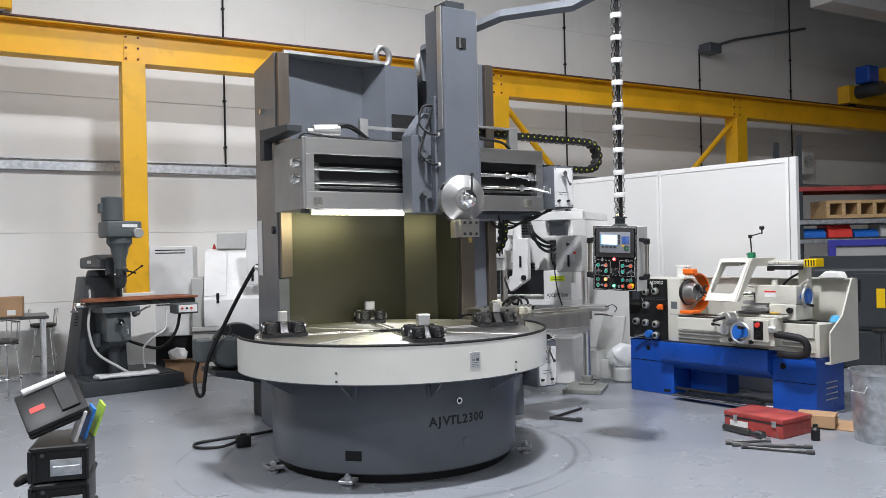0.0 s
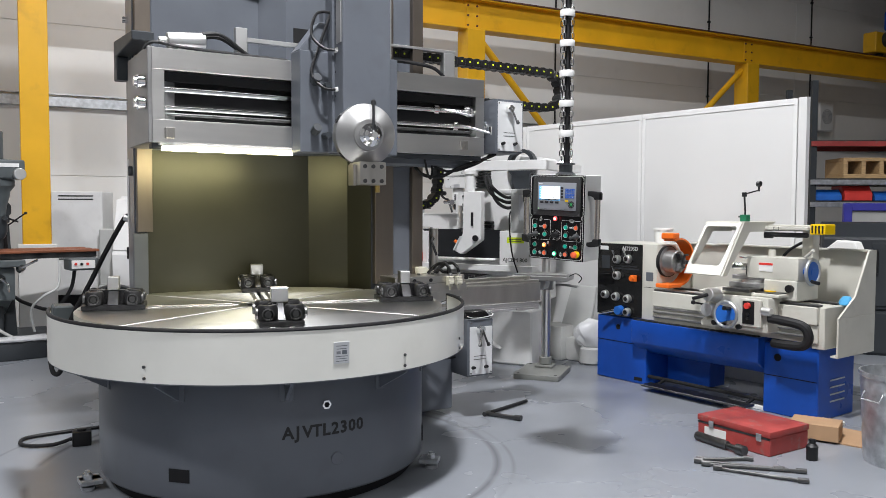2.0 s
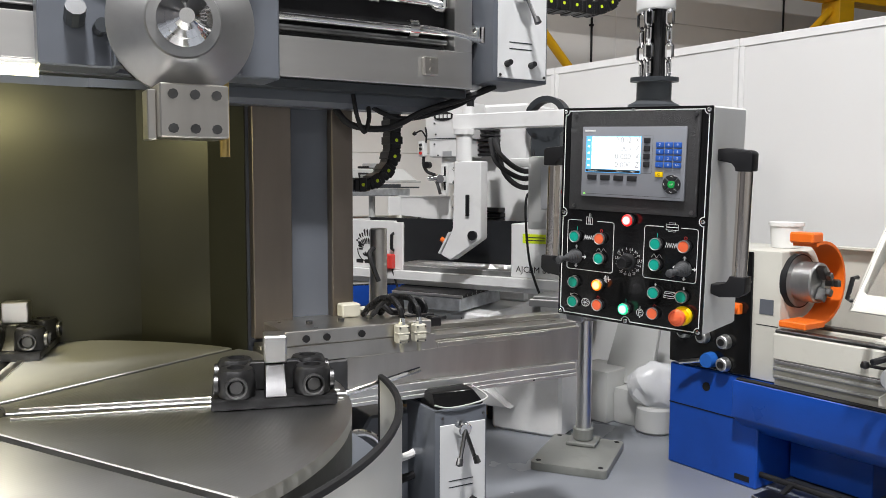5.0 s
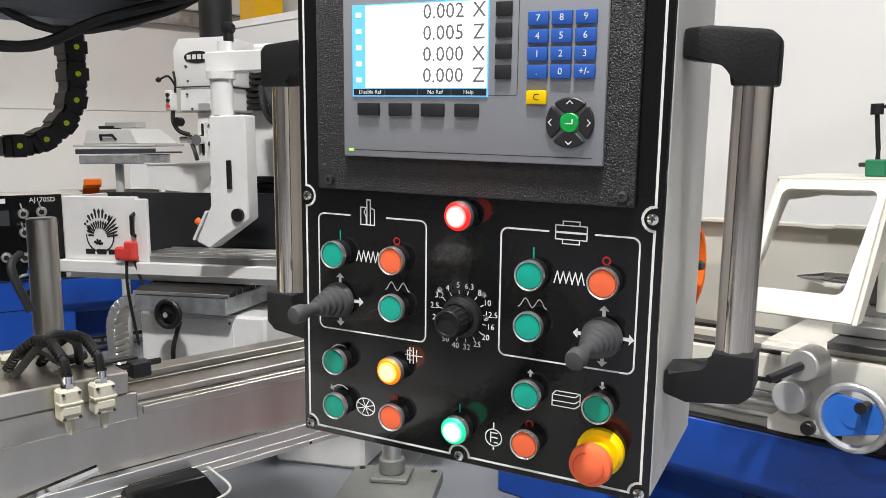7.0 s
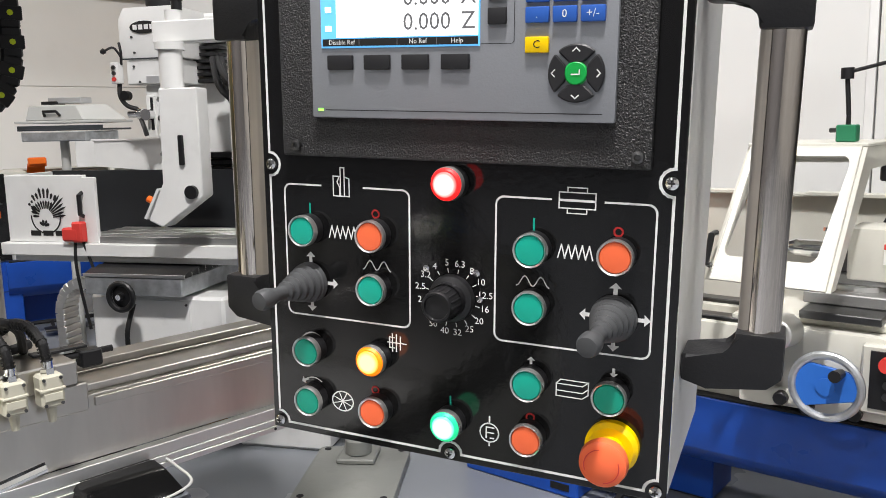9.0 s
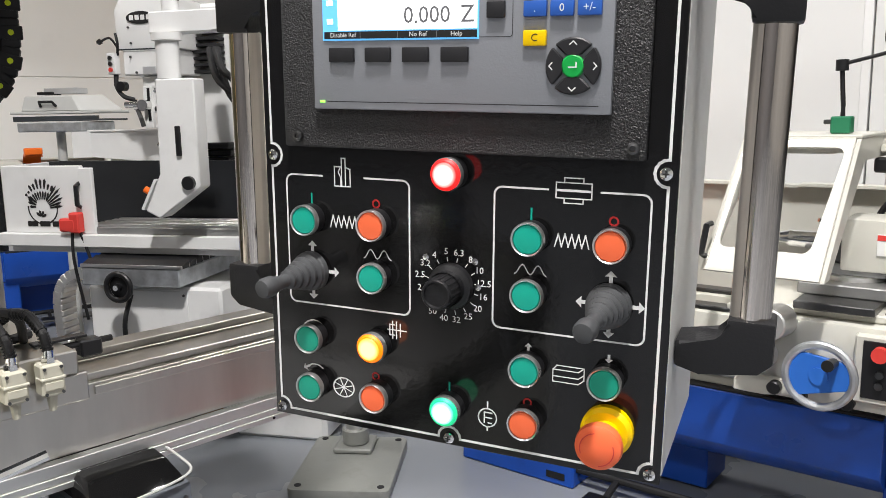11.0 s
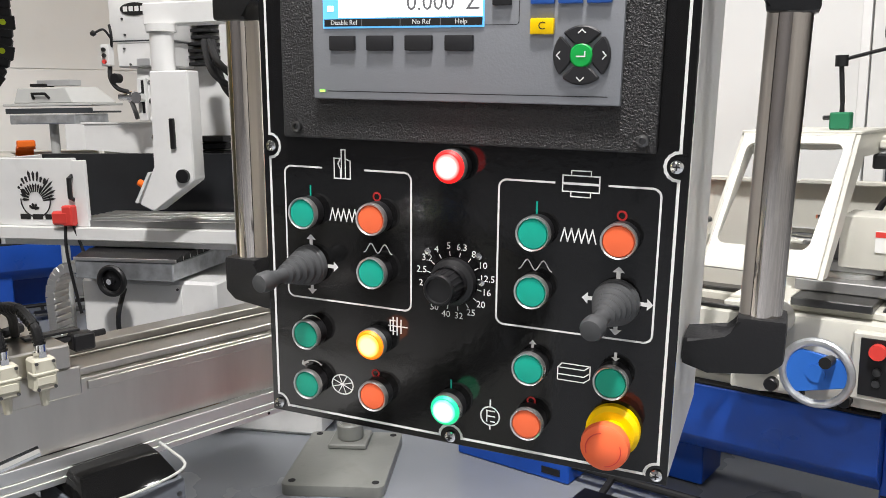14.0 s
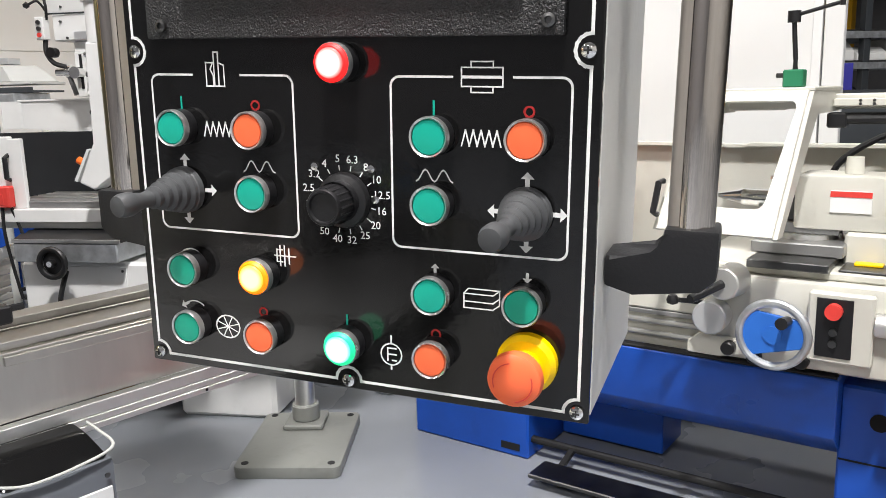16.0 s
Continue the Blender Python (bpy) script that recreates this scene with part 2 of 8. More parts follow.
        for i in range(N if closed else N - 1):
            A, B = rings[i], rings[(i + 1) % N]
            for k in range(seg):
                bm.faces.new((A[k], A[(k + 1) % seg], B[(k + 1) % seg], B[k]))
        if not closed:
            bm.faces.new(rings[0][::-1])
            bm.faces.new(rings[-1])
        return self

    def done(self, name, material, parent=None, label="", sharp=32):
        bm = self.bm
        bmesh.ops.recalc_face_normals(bm, faces=bm.faces[:])
        lim = radians(sharp)
        for f in bm.faces:
            f.smooth = True
        for e in bm.edges:
            if len(e.link_faces) == 2 and e.calc_face_angle(0) > lim:
                e.smooth = False
        me = bpy.data.meshes.new(name)
        bm.to_mesh(me)
        bm.free()
        me.materials.append(material)
        ob = new(name, me)
        if parent is not None:
            ob.parent = parent
        if label:
            ob["label"] = label
        return ob


def thing(name, m, label, category, group="", kind=""):
    ob = new(name)
    ob.matrix_world = m
    ob.empty_display_size = 0.1
    return tagged(ob, label, category, group, kind)


def solid(name, sh, material, m, label, category, group="", kind=""):
    ob = sh.done(name, material)
    ob.matrix_world = m
    return tagged(ob, label, category, group, kind)


def again(ob, m, parent):
    """A part once more, on the same mesh."""
    c = ob.copy()
    scene.collection.objects.link(c)
    c.parent = parent
    c.matrix_basis = m
    return c


def words(text, size, m, material, parent, depth=0.0006, align="CENTER", name="lettering", bold=0.0):
    """Writing as a thin raised mesh; local x along the line, y up the letters."""
    cu = bpy.data.curves.new("text", "FONT")
    cu.body, cu.size, cu.extrude, cu.align_x, cu.align_y, cu.offset, cu.resolution_u = text, size, depth, align, "CENTER", bold, 2
    tmp = bpy.data.objects.new("text", cu)
    scene.collection.objects.link(tmp)
    me = bpy.data.meshes.new_from_object(tmp.evaluated_get(bpy.context.evaluated_depsgraph_get()))
    bpy.data.objects.remove(tmp)
    bpy.data.curves.remove(cu)
    me.materials.clear()
    me.materials.append(material)
    ob = new(name, me)
    ob.parent = parent
    ob.matrix_basis = m
    return ob


FRONT = pose(0, 0, 0, 90, 0, 0)             # lays lettering upright, facing -y


# ---- the hall ----
def floor_material():
    m = mat("grey_epoxy_floor", (0.235, 0.25, 0.275), 0.27, var=0.08, vscale=0.7, bump=0.015, bscale=25, dirt=0.25, dirt_col=(0.14, 0.15, 0.165), rvar=0.1)
    nt = m.node_tree
    b = nt.nodes["Principled BSDF"]
    src = b.inputs["Base Color"].links[0].from_socket
    tc = nt.nodes.new("ShaderNodeTexCoord")

    def mark(src, centre, radius, width, strength, squash=1.0):
        mp = nt.nodes.new("ShaderNodeMapping")
        mp.inputs["Location"].default_value = (-centre[0], -centre[1] * squash, 0)
        mp.inputs["Scale"].default_value = (1, squash, 0)
        link(nt, tc.outputs["Object"], mp.inputs[0])
        ln = nt.nodes.new("ShaderNodeVectorMath")
        ln.operation = "LENGTH"
        link(nt, mp.outputs[0], ln.inputs[0])
        nz = nt.nodes.new("ShaderNodeTexNoise")
        nz.inputs["Scale"].default_value = 1.3
        link(nt, tc.outputs["Object"], nz.inputs["Vector"])
        cmp = nt.nodes.new("ShaderNodeMath")
        cmp.operation = "SUBTRACT"
        cmp.inputs[1].default_value = radius
        link(nt, ln.outputs["Value"], cmp.inputs[0])
        ab = nt.nodes.new("ShaderNodeMath")
        ab.operation = "ABSOLUTE"
        link(nt, cmp.outputs[0], ab.inputs[0])
        mr = nt.nodes.new("ShaderNodeMapRange")
        mr.inputs[1].default_value, mr.inputs[2].default_value, mr.inputs[3].default_value, mr.inputs[4].default_value = 0.0, width, strength, 0.0
        link(nt, ab.outputs[0], mr.inputs[0])
        mu = nt.nodes.new("ShaderNodeMath")
        mu.operation = "MULTIPLY"
        link(nt, mr.outputs[0], mu.inputs[0])
        r = nt.nodes.new("ShaderNodeMapRange")
        r.inputs[1].default_value, r.inputs[2].default_value = 0.36, 0.5
        link(nt, nz.outputs["Fac"], r.inputs[0])
        link(nt, r.outputs[0], mu.inputs[1])
        mx = nt.nodes.new("ShaderNodeMixRGB")
        mx.inputs[2].default_value = (0.09, 0.095, 0.105, 1)
        link(nt, mu.outputs[0], mx.inputs[0])
        link(nt, src, mx.inputs[1])
        return mx.outputs[0]

    src = mark(src, (-0.43, 6.80), 1.44, 0.035, 0.75)
    src = mark(src, (-0.55, 6.74), 1.66, 0.02, 0.4)
    src = mark(src, (0.82, 7.75), 0.16, 0.02, 0.5)
    link(nt, src, b.inputs["Base Color"])
    return m


FLOOR = floor_material()
WALL = mat("white_painted_concrete", (0.83, 0.82, 0.79), 0.6, var=0.03, vscale=1.2, bump=0.06, bscale=35, dirt=0.12, dirt_col=(0.5, 0.48, 0.44))
# greys of the unseen roof and walls, set for bounce light and reflections
ROOFM = mat("unseen_roof_grey", (0.14, 0.14, 0.145), 0.7)
SOUTH = mat("unseen_wall_pale_grey", (0.52, 0.52, 0.51), 0.7)
DULL = mat("unseen_wall_dull_grey", (0.17, 0.17, 0.18), 0.7)
S0, S1, N0, NW, TOP = -9.0, 27.0, -17.0, 1.25, 8.2

tagged(Sh().box(-40, 45, -30, 45, -0.2, 0.0, 0).done("floor", FLOOR), "polished grey epoxy floor with scuffs and tyre arcs", "floor", kind="structure")
wall_back = solid("wall_north", Sh().box(S0, S1, NW + 0.012, NW + 0.3, 0, TOP, 0), WALL, HALL, "tall white painted concrete panel wall", "wall", kind="structure")
panel = None
for iz in range(8):
    for ix in range(6):
        mm = pose(S0 + 0.005 + ix * 6.0 + (0.0), NW, iz * 1.02)
        if panel is None:
            panel = Sh().box(0, 5.99, 0.0, 0.012, 0.003, 1.015, 0.004).done("panel", WALL, wall_back)
            panel.matrix_basis = mm
        else:
            again(panel, mm, wall_back)
# unseen end walls, rear wall and roof, added to close the hall
solid("wall_east", Sh().box(S1, S1 + 0.2, N0, NW + 0.3, 0, TOP, 0), DULL, HALL, "unseen dull grey end wall, added to close the hall", "wall", kind="structure")
solid("wall_west", Sh().box(S0 - 0.2, S0, N0, NW + 0.3, 0, TOP, 0), DULL, HALL, "unseen dull grey end wall, added to close the hall", "wall", kind="structure")
solid("wall_south", Sh().box(S0 - 0.2, S1 + 0.2, N0 - 0.2, N0, 0, TOP, 0), SOUTH, HALL, "unseen pale grey wall added behind the viewer for reflections", "wall", kind="structure")
solid("ceiling", Sh().box(S0 - 0.2, S1 + 0.2, N0 - 0.2, NW + 0.3, TOP, TOP + 0.2, 0), ROOFM, HALL, "unseen dull grey roof, added to close the hall", "ceiling", kind="structure")

# unseen high-bay lamps: first set from the pendant's shadow, the rest added for brightness
for s, n, k in ((1.4, -8.2, 3.15), (-4.6, -7.6, 1.3), (7.4, -8.2, 0.5), (1.4, -2.2, 0.5), (-4.6, -2.2, 0.15), (7.4, -2.2, 0.2), (12.8, -8.2, 0.08), (1.4, -14.2, 0.5), (-4.6, -14.2, 0.4)):
    fx = thing("high_bay_fitting", HALL @ pose(s, n, TOP - 0.5), "unseen white high-bay lamp fitting, added under the roof", "lamp", "high-bay lamps")
    Sh().box(-0.75, 0.75, -0.25, 0.25, 0.0, 0.09, 0.01).done("housing", WHITE_M, fx)
    Sh().box(-0.72, 0.72, -0.22, 0.22, -0.012, -0.001, 0.0).done("diffuser", glow("lit_diffuser", (1, 0.97, 0.93), 4.0), fx)
    for x in (-0.6, 0.6):
        Sh().cyl((x, 0, 0.09), (x, 0, 0.5), 0.006, seg=6).done("hanger", STEEL_D, fx)
    area_lamp(HALL @ pose(s, n, TOP - 0.53), 0.8, 0.3, LAMP_POWER * k)

# crane runway: beam, rail, columns, braces
ZB = 4.345
Sh_beam = Sh().box(S0, S1, -0.14, 0.14, ZB, ZB + 0.025, 0.002).box(S0, S1, -0.012, 0.012, ZB + 0.025, ZB + 0.445, 0).box(S0, S1, -0.14, 0.14, ZB + 0.445, ZB + 0.47, 0.002)
runway = thing("crane_runway", HALL, "yellow steel crane runway beam on columns along the wall", "crane")
Sh_beam.done("beam", YELLOW, runway)
Sh().box(S0, S1, -0.03, 0.03, ZB + 0.47, ZB + 0.53, 0.004).box(S0, S1, -0.16, 0.15, ZB + 0.4701, ZB + 0.482, 0.001).done("rail", RUST, runway, "rusty brown crane rail")
for i, s in enumerate((-6.2, 0.02, 6.08, 12.1, 18.3, 24.4)):
    c = Sh().box(s - 0.155, s + 0.155, -0.16, 0.16, 1.1, ZB - 0.001, 0.006)
    c.done("column", YELLOW, runway)
    Sh().box(s - 0.21, s + 0.21, -0.22, 0.22, 0.0, 1.17, 0.006).done("column_casing", WALL, runway, "white boxed column foot")
    j = Sh().box(s - 0.11, s + 0.11, -0.026, -0.013, ZB + 0.03, ZB + 0.44, 0.002).done("splice_plate", YELLOW, runway)
    for bx in (-0.08, 0.08):
        for bz in (0.08, 0.23, 0.38):
            Sh().cyl((s + bx, -0.026, ZB + bz), (s + bx, -0.042, ZB + bz), 0.017, seg=6).done("bolt", RUST, j)
    for sg in ((1,) if i == 2 else (-1,) if i == 3 else ()):
        Sh().cyl((s + sg * 0.15, 0.0, ZB - 0.12), (s + sg * 3.2, 0.3, 1.3), 0.055, seg=12).done("brace", YELLOW, runway, "yellow diagonal tube brace")

# crane end carriage with motor, far along the beam
ec = thing("crane_carriage", HALL @ pose(16.6, 0, ZB + 0.53), "yellow crane end carriage with dark blue drive motor", "crane")
Sh().box(-0.9, 0.9, -0.15, 0.15, 0.03, 0.45, 0.02).done("frame", YELLOW, ec)
Sh().box(-0.1, 0.35, -6.0, -0.15, 0.25, 0.85, 0.02).done("girder", YELLOW, ec)
Sh().cyl((-0.55, -0.15, 0.3), (-0.55, -0.75, 0.3), 0.16, seg=16).done("motor", SLATE_D, ec)
Sh().box(-0.75, -0.35, -0.55, -0.2, 0.46, 0.85, 0.03).done("gearbox", BLUE, ec)
Sh().cyl((-0.6, -0.08, 0.06), (-0.6, 0.08, 0.06), 0.09, seg=16).done("wheel", STEEL_D, ec)
ec2 = thing("crane_carriage", HALL @ pose(-3.2, 0, ZB + 0.53), "yellow crane end carriage on the rail", "crane")
Sh().box(-2.5, 1.75, -0.12, 0.12, 0.03, 0.3, 0.02).done("frame", YELLOW, ec2)
Sh().cyl((1.6, -0.1, 0.1), (1.6, 0.1, 0.1), 0.1, seg=16).done("wheel", STEEL_D, ec2)

# wall trunking and conduits
tr = Sh().box(S0, S1, NW - 0.11, NW, 2.96, 3.09, 0.004).box(S0, S1, NW - 0.09, NW - 0.02, 3.12, 3.135, 0)
solid("cable_trunking", tr, GALV, HALL, "long grey steel cable trunking fixed to the wall", "trunking")
for s, z0, z1 in ((1.61, 3.0, TOP), (8.55, 2.0, TOP), (12.36, 2.0, 6.1), (15.46, 2.0, TOP)):
    c = Sh().cyl((s, NW - 0.03, z0), (s, NW - 0.03, z1), 0.016, seg=8)
    for k in range(int((z1 - z0) / 0.75)):
        c.box(s - 0.026, s + 0.026, NW - 0.05, NW - 0.001, z0 + 0.4 + k * 0.75, z0 + 0.43 + k * 0.75, 0)
    solid("conduit", c, BLACK, HALL, "thin black vertical cable conduit clipped to the wall", "conduit", "wall conduits")
b2 = Sh().box(12.9, 18.0, NW - 3.0, NW - 2.5, 6.45, 6.95, 0.01)
solid("air_duct", b2, WHITE_M, HALL, "white boxed duct under the roof", "duct")
u = Sh().box(12.35, 12.75, NW - 0.35, NW - 0.02, 6.0, 6.22, 0.02).tube([(12.36, NW - 0.03, 6.1), (13.5, NW - 0.06, 6.45), (16, NW - 0.06, 7.0)], 0.03, 8, False)
solid("cable_bracket", u, SLATE, HALL, "grey cable bracket on the wall", "bracket")

# white partition of framed boards
PART = pose(2.625, 10.27, 0, 0, 0, -49.0)
part_wall = thing("partition", PART, "white free-standing partition of framed boards", "partition", kind="structure")
for x0, x1 in ((-3.1, -1.7), (-1.7, 0.0), (0.0, 1.68)):
    bd = Sh().box(x0 + 0.004, x1 - 0.004, 0.0, 0.05, 0.0, 2.60, 0.003).done("board", BOARD, part_wall)
    f = Sh()
    f.box(x0 + 0.004, x1 - 0.004, -0.008, 0.0, 2.545, 2.598, 0.002).box(x0 + 0.004, x0 + 0.04, -0.008, 0.0, 0.02, 2.545, 0.002).box(x1 - 0.04, x1 - 0.004, -0.008, 0.0, 0.02, 2.545, 0.002)
    f.done("frame", WHITE_M, bd)
Sh().box(1.684, 1.76, -0.004, 0.06, 0, 2.603, 0.003).done("end_post", BOARD, part_wall)


# ---- vertical turret lathe ----
VT = pose(-0.469, 6.773, 0, 0, 0, 33)
vtl = thing("vertical_lathe", VT, "large slate grey vertical turret lathe with cream guard ring", "lathe")
# base
Sh().rev((0, 0, 0), (0, 0, 1), [(0, 0.07), (0.985, 0.07), (0.992, 0.08), (0.992, 0.70), (0.985, 0.712), (0, 0.712)], 96).done("base", SLATE, vtl)
Sh().rev((0, 0, 0), (0, 0, 1), [(0, 0.001), (0.93, 0.001), (0.93, 0.0699), (0, 0.0699)], 64).done("plinth", BLACK, vtl)
Sh().prism([(-0.60, 0.6), (1.40, 0.5), (1.40, 1.6), (1.2, 1.84), (-0.5, 1.84)], "z", 0.0, 0.9, 0.01).done("column_foot", SLATE, vtl)


def polar(r, a, z):
    return Vector((r * math.cos(radians(a)), r * math.sin(radians(a)), z))


def around(r, a, z):
    """Frame on the cylinder: x along it to the right, -y outwards."""
    p = polar(r, a, z)
    return pose(p.x, p.y, p.z, 0, 0, a + 90)


for k, a in enumerate((-170, -135.8, -103, -70, -37, -5)):
    br = Sh().prism([(0.99, 0.735), (1.2, 0.735), (1.2, 0.72), (0.99, 0.60)], "y", -0.008, 0.008, m=Matrix.Rotation(radians(a), 4, "Z")).box(0.99, 1.0, -0.035, 0.035, 0.6, 0.735, 0.002, m=Matrix.Rotation(radians(a), 4, "Z"))
    br.done("bracket", SLATE, vtl)
Sh().rev((0, 0, 0), (0, 0, 1), [(0.9, 0.72), (1.256, 0.745), (1.256, 0.752), (0.9, 0.735)], 80, -192, 8).done("chip_tray", SLATE, vtl)
# guard ring
G0, G1 = -192, -8.5
guard = Sh().rev((0, 0, 0), (0, 0, 1), [(1.246, 0.752), (1.26, 0.752), (1.26, 1.012), (1.246, 1.012), (1.246, 0.752)], 110, G0, G1).done("guard_ring", CREAM, vtl, "cream painted sheet guard ring")
edge = [polar(1.253, G0 + (G1 - G0) * i / 60, 1.015) for i in range(61)]
Sh().tube(edge + [polar(1.253, G1, 0.95), polar(1.253, G1, 0.76)], 0.011, 8, False).done("edge_trim", BLACK, guard, "black rubber edge trim")
for a in (-136.5, -74, -45):
    for z in (0.775, 0.832):
        p, q = polar(1.26, a, z), polar(1.268, a, z)
        Sh().cyl(p, q, 0.008, seg=8).done("screw", STEEL_D, guard)
npl = Sh().box(-0.042, 0.042, -0.004, 0, -0.055, 0.055, 0.001).done("nameplate", PLATE, guard, "etched metal nameplate")
npl.matrix_basis = around(1.26, -91.8, 0.886)
for z, w in ((0.035, 0.03), (0.02, 0.026), (-0.018, 0.032), (-0.03, 0.028), (-0.042, 0.03)):
    Sh().box(-w, w, -0.0046, -0.004, z - 0.0015, z + 0.0015, 0).done("print_line", SLATE, npl)
Sh().box(0.002, 0.028, -0.0046, -0.004, -0.008, 0.012, 0).done("print_block", SLATE, npl)
Sh().box(-0.028, -0.006, -0.0046, -0.004, -0.006, 0.008, 0).done("print_block", DRO_G, npl)
# base lettering, plug, cover disc, pocket
txt = "AJVTL2300"
for i, ch in enumerate(txt):
    words(ch, 0.090, around(0.9935, -102.6 + i * 3.0, 0.425) @ FRONT, INK_K, vtl, bold=0.0028)
plug = Sh().rev(polar(0.992, -90.6, 0.563), polar(1, -90.6, 0), [(0, 0.0), (0.026, 0.0), (0.026, 0.012), (0.016, 0.012), (0.013, 0.004), (0, 0.004)], 6).done("drain_plug", CHROME, vtl)
Sh().rev(polar(0.985, -87, 0.26), polar(1, -87, 0), [(0, 0.0), (0.036, 0.0), (0.036, 0.011), (0.033, 0.013), (0, 0.013)], 28).done("cover_disc", SLATE, vtl)
Sh().box(-0.06, 0.06, -0.003, 0.05, -0.035, 0.035, 0).done("lifting_pocket", DARKGAP, vtl).matrix_basis = around(0.992, -136, 0.205)
Sh().box(-0.05, 0.05, -0.006, 0.05, -0.05, 0.05, 0).done("lifting_pocket", DARKGAP, vtl).matrix_basis = around(0.992, -28, 0.17)
for a in (-137, -40, -88 + 270, -180):
    fm = around(1.0, a, 0)
    ft = Sh().box(-0.055, 0.055, -0.12, -0.0, 0.035, 0.06, 0.004, m=fm).cyl(fm @ Vector((0, -0.07, 0)), fm @ Vector((0, -0.07, 0.1)), 0.014, seg=8).cyl(fm @ Vector((0, -0.07, 0)), fm @ Vector((0, -0.07, 0.02)), 0.04, seg=12).cyl(fm @ Vector((0, -0.07, 0.06)), fm @ Vector((0, -0.07, 0.085)), 0.026, seg=6)
    ft.done("levelling_foot", GALV, vtl, "bright steel levelling foot")

Sh().rev(polar(0.9965, -90.6, 0.563), polar(1, -90.6, 0), [(0, 0.0), (0.0125, 0.0), (0.0125, 0.001), (0, 0.001)], 16).done("plug_socket", DARKGAP, plug)

# table
TABLE = mat("turned_table_steel", (0.66, 0.66, 0.655), 0.42, 1.0, var=0.10, vscale=1.5, bump=0.02, bscale=50, rvar=0.03)
nt = TABLE.node_tree
wv = nt.nodes.new("ShaderNodeTexWave")
wv.wave_type, wv.rings_direction = "RINGS", "Z"
wv.inputs["Scale"].default_value, wv.inputs["Distortion"].default_value = 26.0, 0.6
tcw = nt.nodes.new("ShaderNodeTexCoord")
nt.links.new(tcw.outputs["Object"], wv.inputs["Vector"])
bw = nt.nodes.new("ShaderNodeBump")
bw.inputs["Strength"].default_value, bw.inputs["Distance"].default_value = 0.22, 0.001
nt.links.new(wv.outputs["Fac"], bw.inputs["Height"])
nt.links.new(bw.outputs[0], nt.nodes["Principled BSDF"].inputs["Normal"])
geo = nt.nodes.new("ShaderNodeNewGeometry")
vs_ = nt.nodes.new("ShaderNodeVectorMath")
vs_.operation = "SUBTRACT"
vs_.inputs[1].default_value = (VT.translation.x, VT.translation.y, 1.0)
nt.links.new(geo.outputs["Position"], vs_.inputs[0])
vn_ = nt.nodes.new("ShaderNodeVectorMath")
vn_.operation = "NORMALIZE"
nt.links.new(vs_.outputs[0], vn_.inputs[0])
nt.links.new(vn_.outputs[0], nt.nodes["Principled BSDF"].inputs["Tangent"])
nt.nodes["Principled BSDF"].inputs["Anisotropic"].default_value = 0.7
TZ, TR = 1.0, 1.12
TA = 8.0
table = Sh().rev((0, 0, 0), (0, 0, 1), [(0, 0.78), (TR - 0.03, 0.78), (TR, 0.80), (TR, TZ - 0.035), (0, TZ - 0.035)], 96).done("table", STEEL_D, vtl, "turned steel faceplate table with T-slots")
seg_mesh = None
for k in range(8):
    sh = Sh()
    n, half = 14, 0.014
    ring_out, ring_in = [], []
    off_o, off_i = math.degrees(math.asin(half / (TR - 0.001))), math.degrees(math.asin(half / 0.17))
    for i in range(n + 1):
        a = -22.5 + off_o + (45 - 2 * off_o) * i / n
        ring_out.append(polar(TR, a, 0))
    for i in range(5):
        a = 22.5 - off_i - (45 - 2 * off_i) * i / 4
        ring_in.append(polar(0.17, a, 0))
    poly = [(p.x, p.y) for p in ring_out + ring_in]
    if seg_mesh is None:
        sh.prism(poly, "z", TZ - 0.034, TZ, 0.003)
        seg_mesh = sh.done("table_sector", TABLE, table)
        seg_mesh.matrix_basis = Matrix.Rotation(radians(TA), 4, "Z")
    else:
        again(seg_mesh, Matrix.Rotation(radians(TA + 45 * k), 4, "Z"), table)
Sh().rev((0, 0, 0), (0, 0, 1), [(0, TZ - 0.02), (0.12, TZ - 0.02), (0.12, TZ - 0.004), (0.165, TZ - 0.004), (0.165, TZ - 0.034)], 40).done("centre_bore", STEEL_D, table)


JAWM = mat("black_oxide_steel", (0.035, 0.035, 0.036), 0.35, 0.6, var=0.3, vscale=30, bump=0.03)


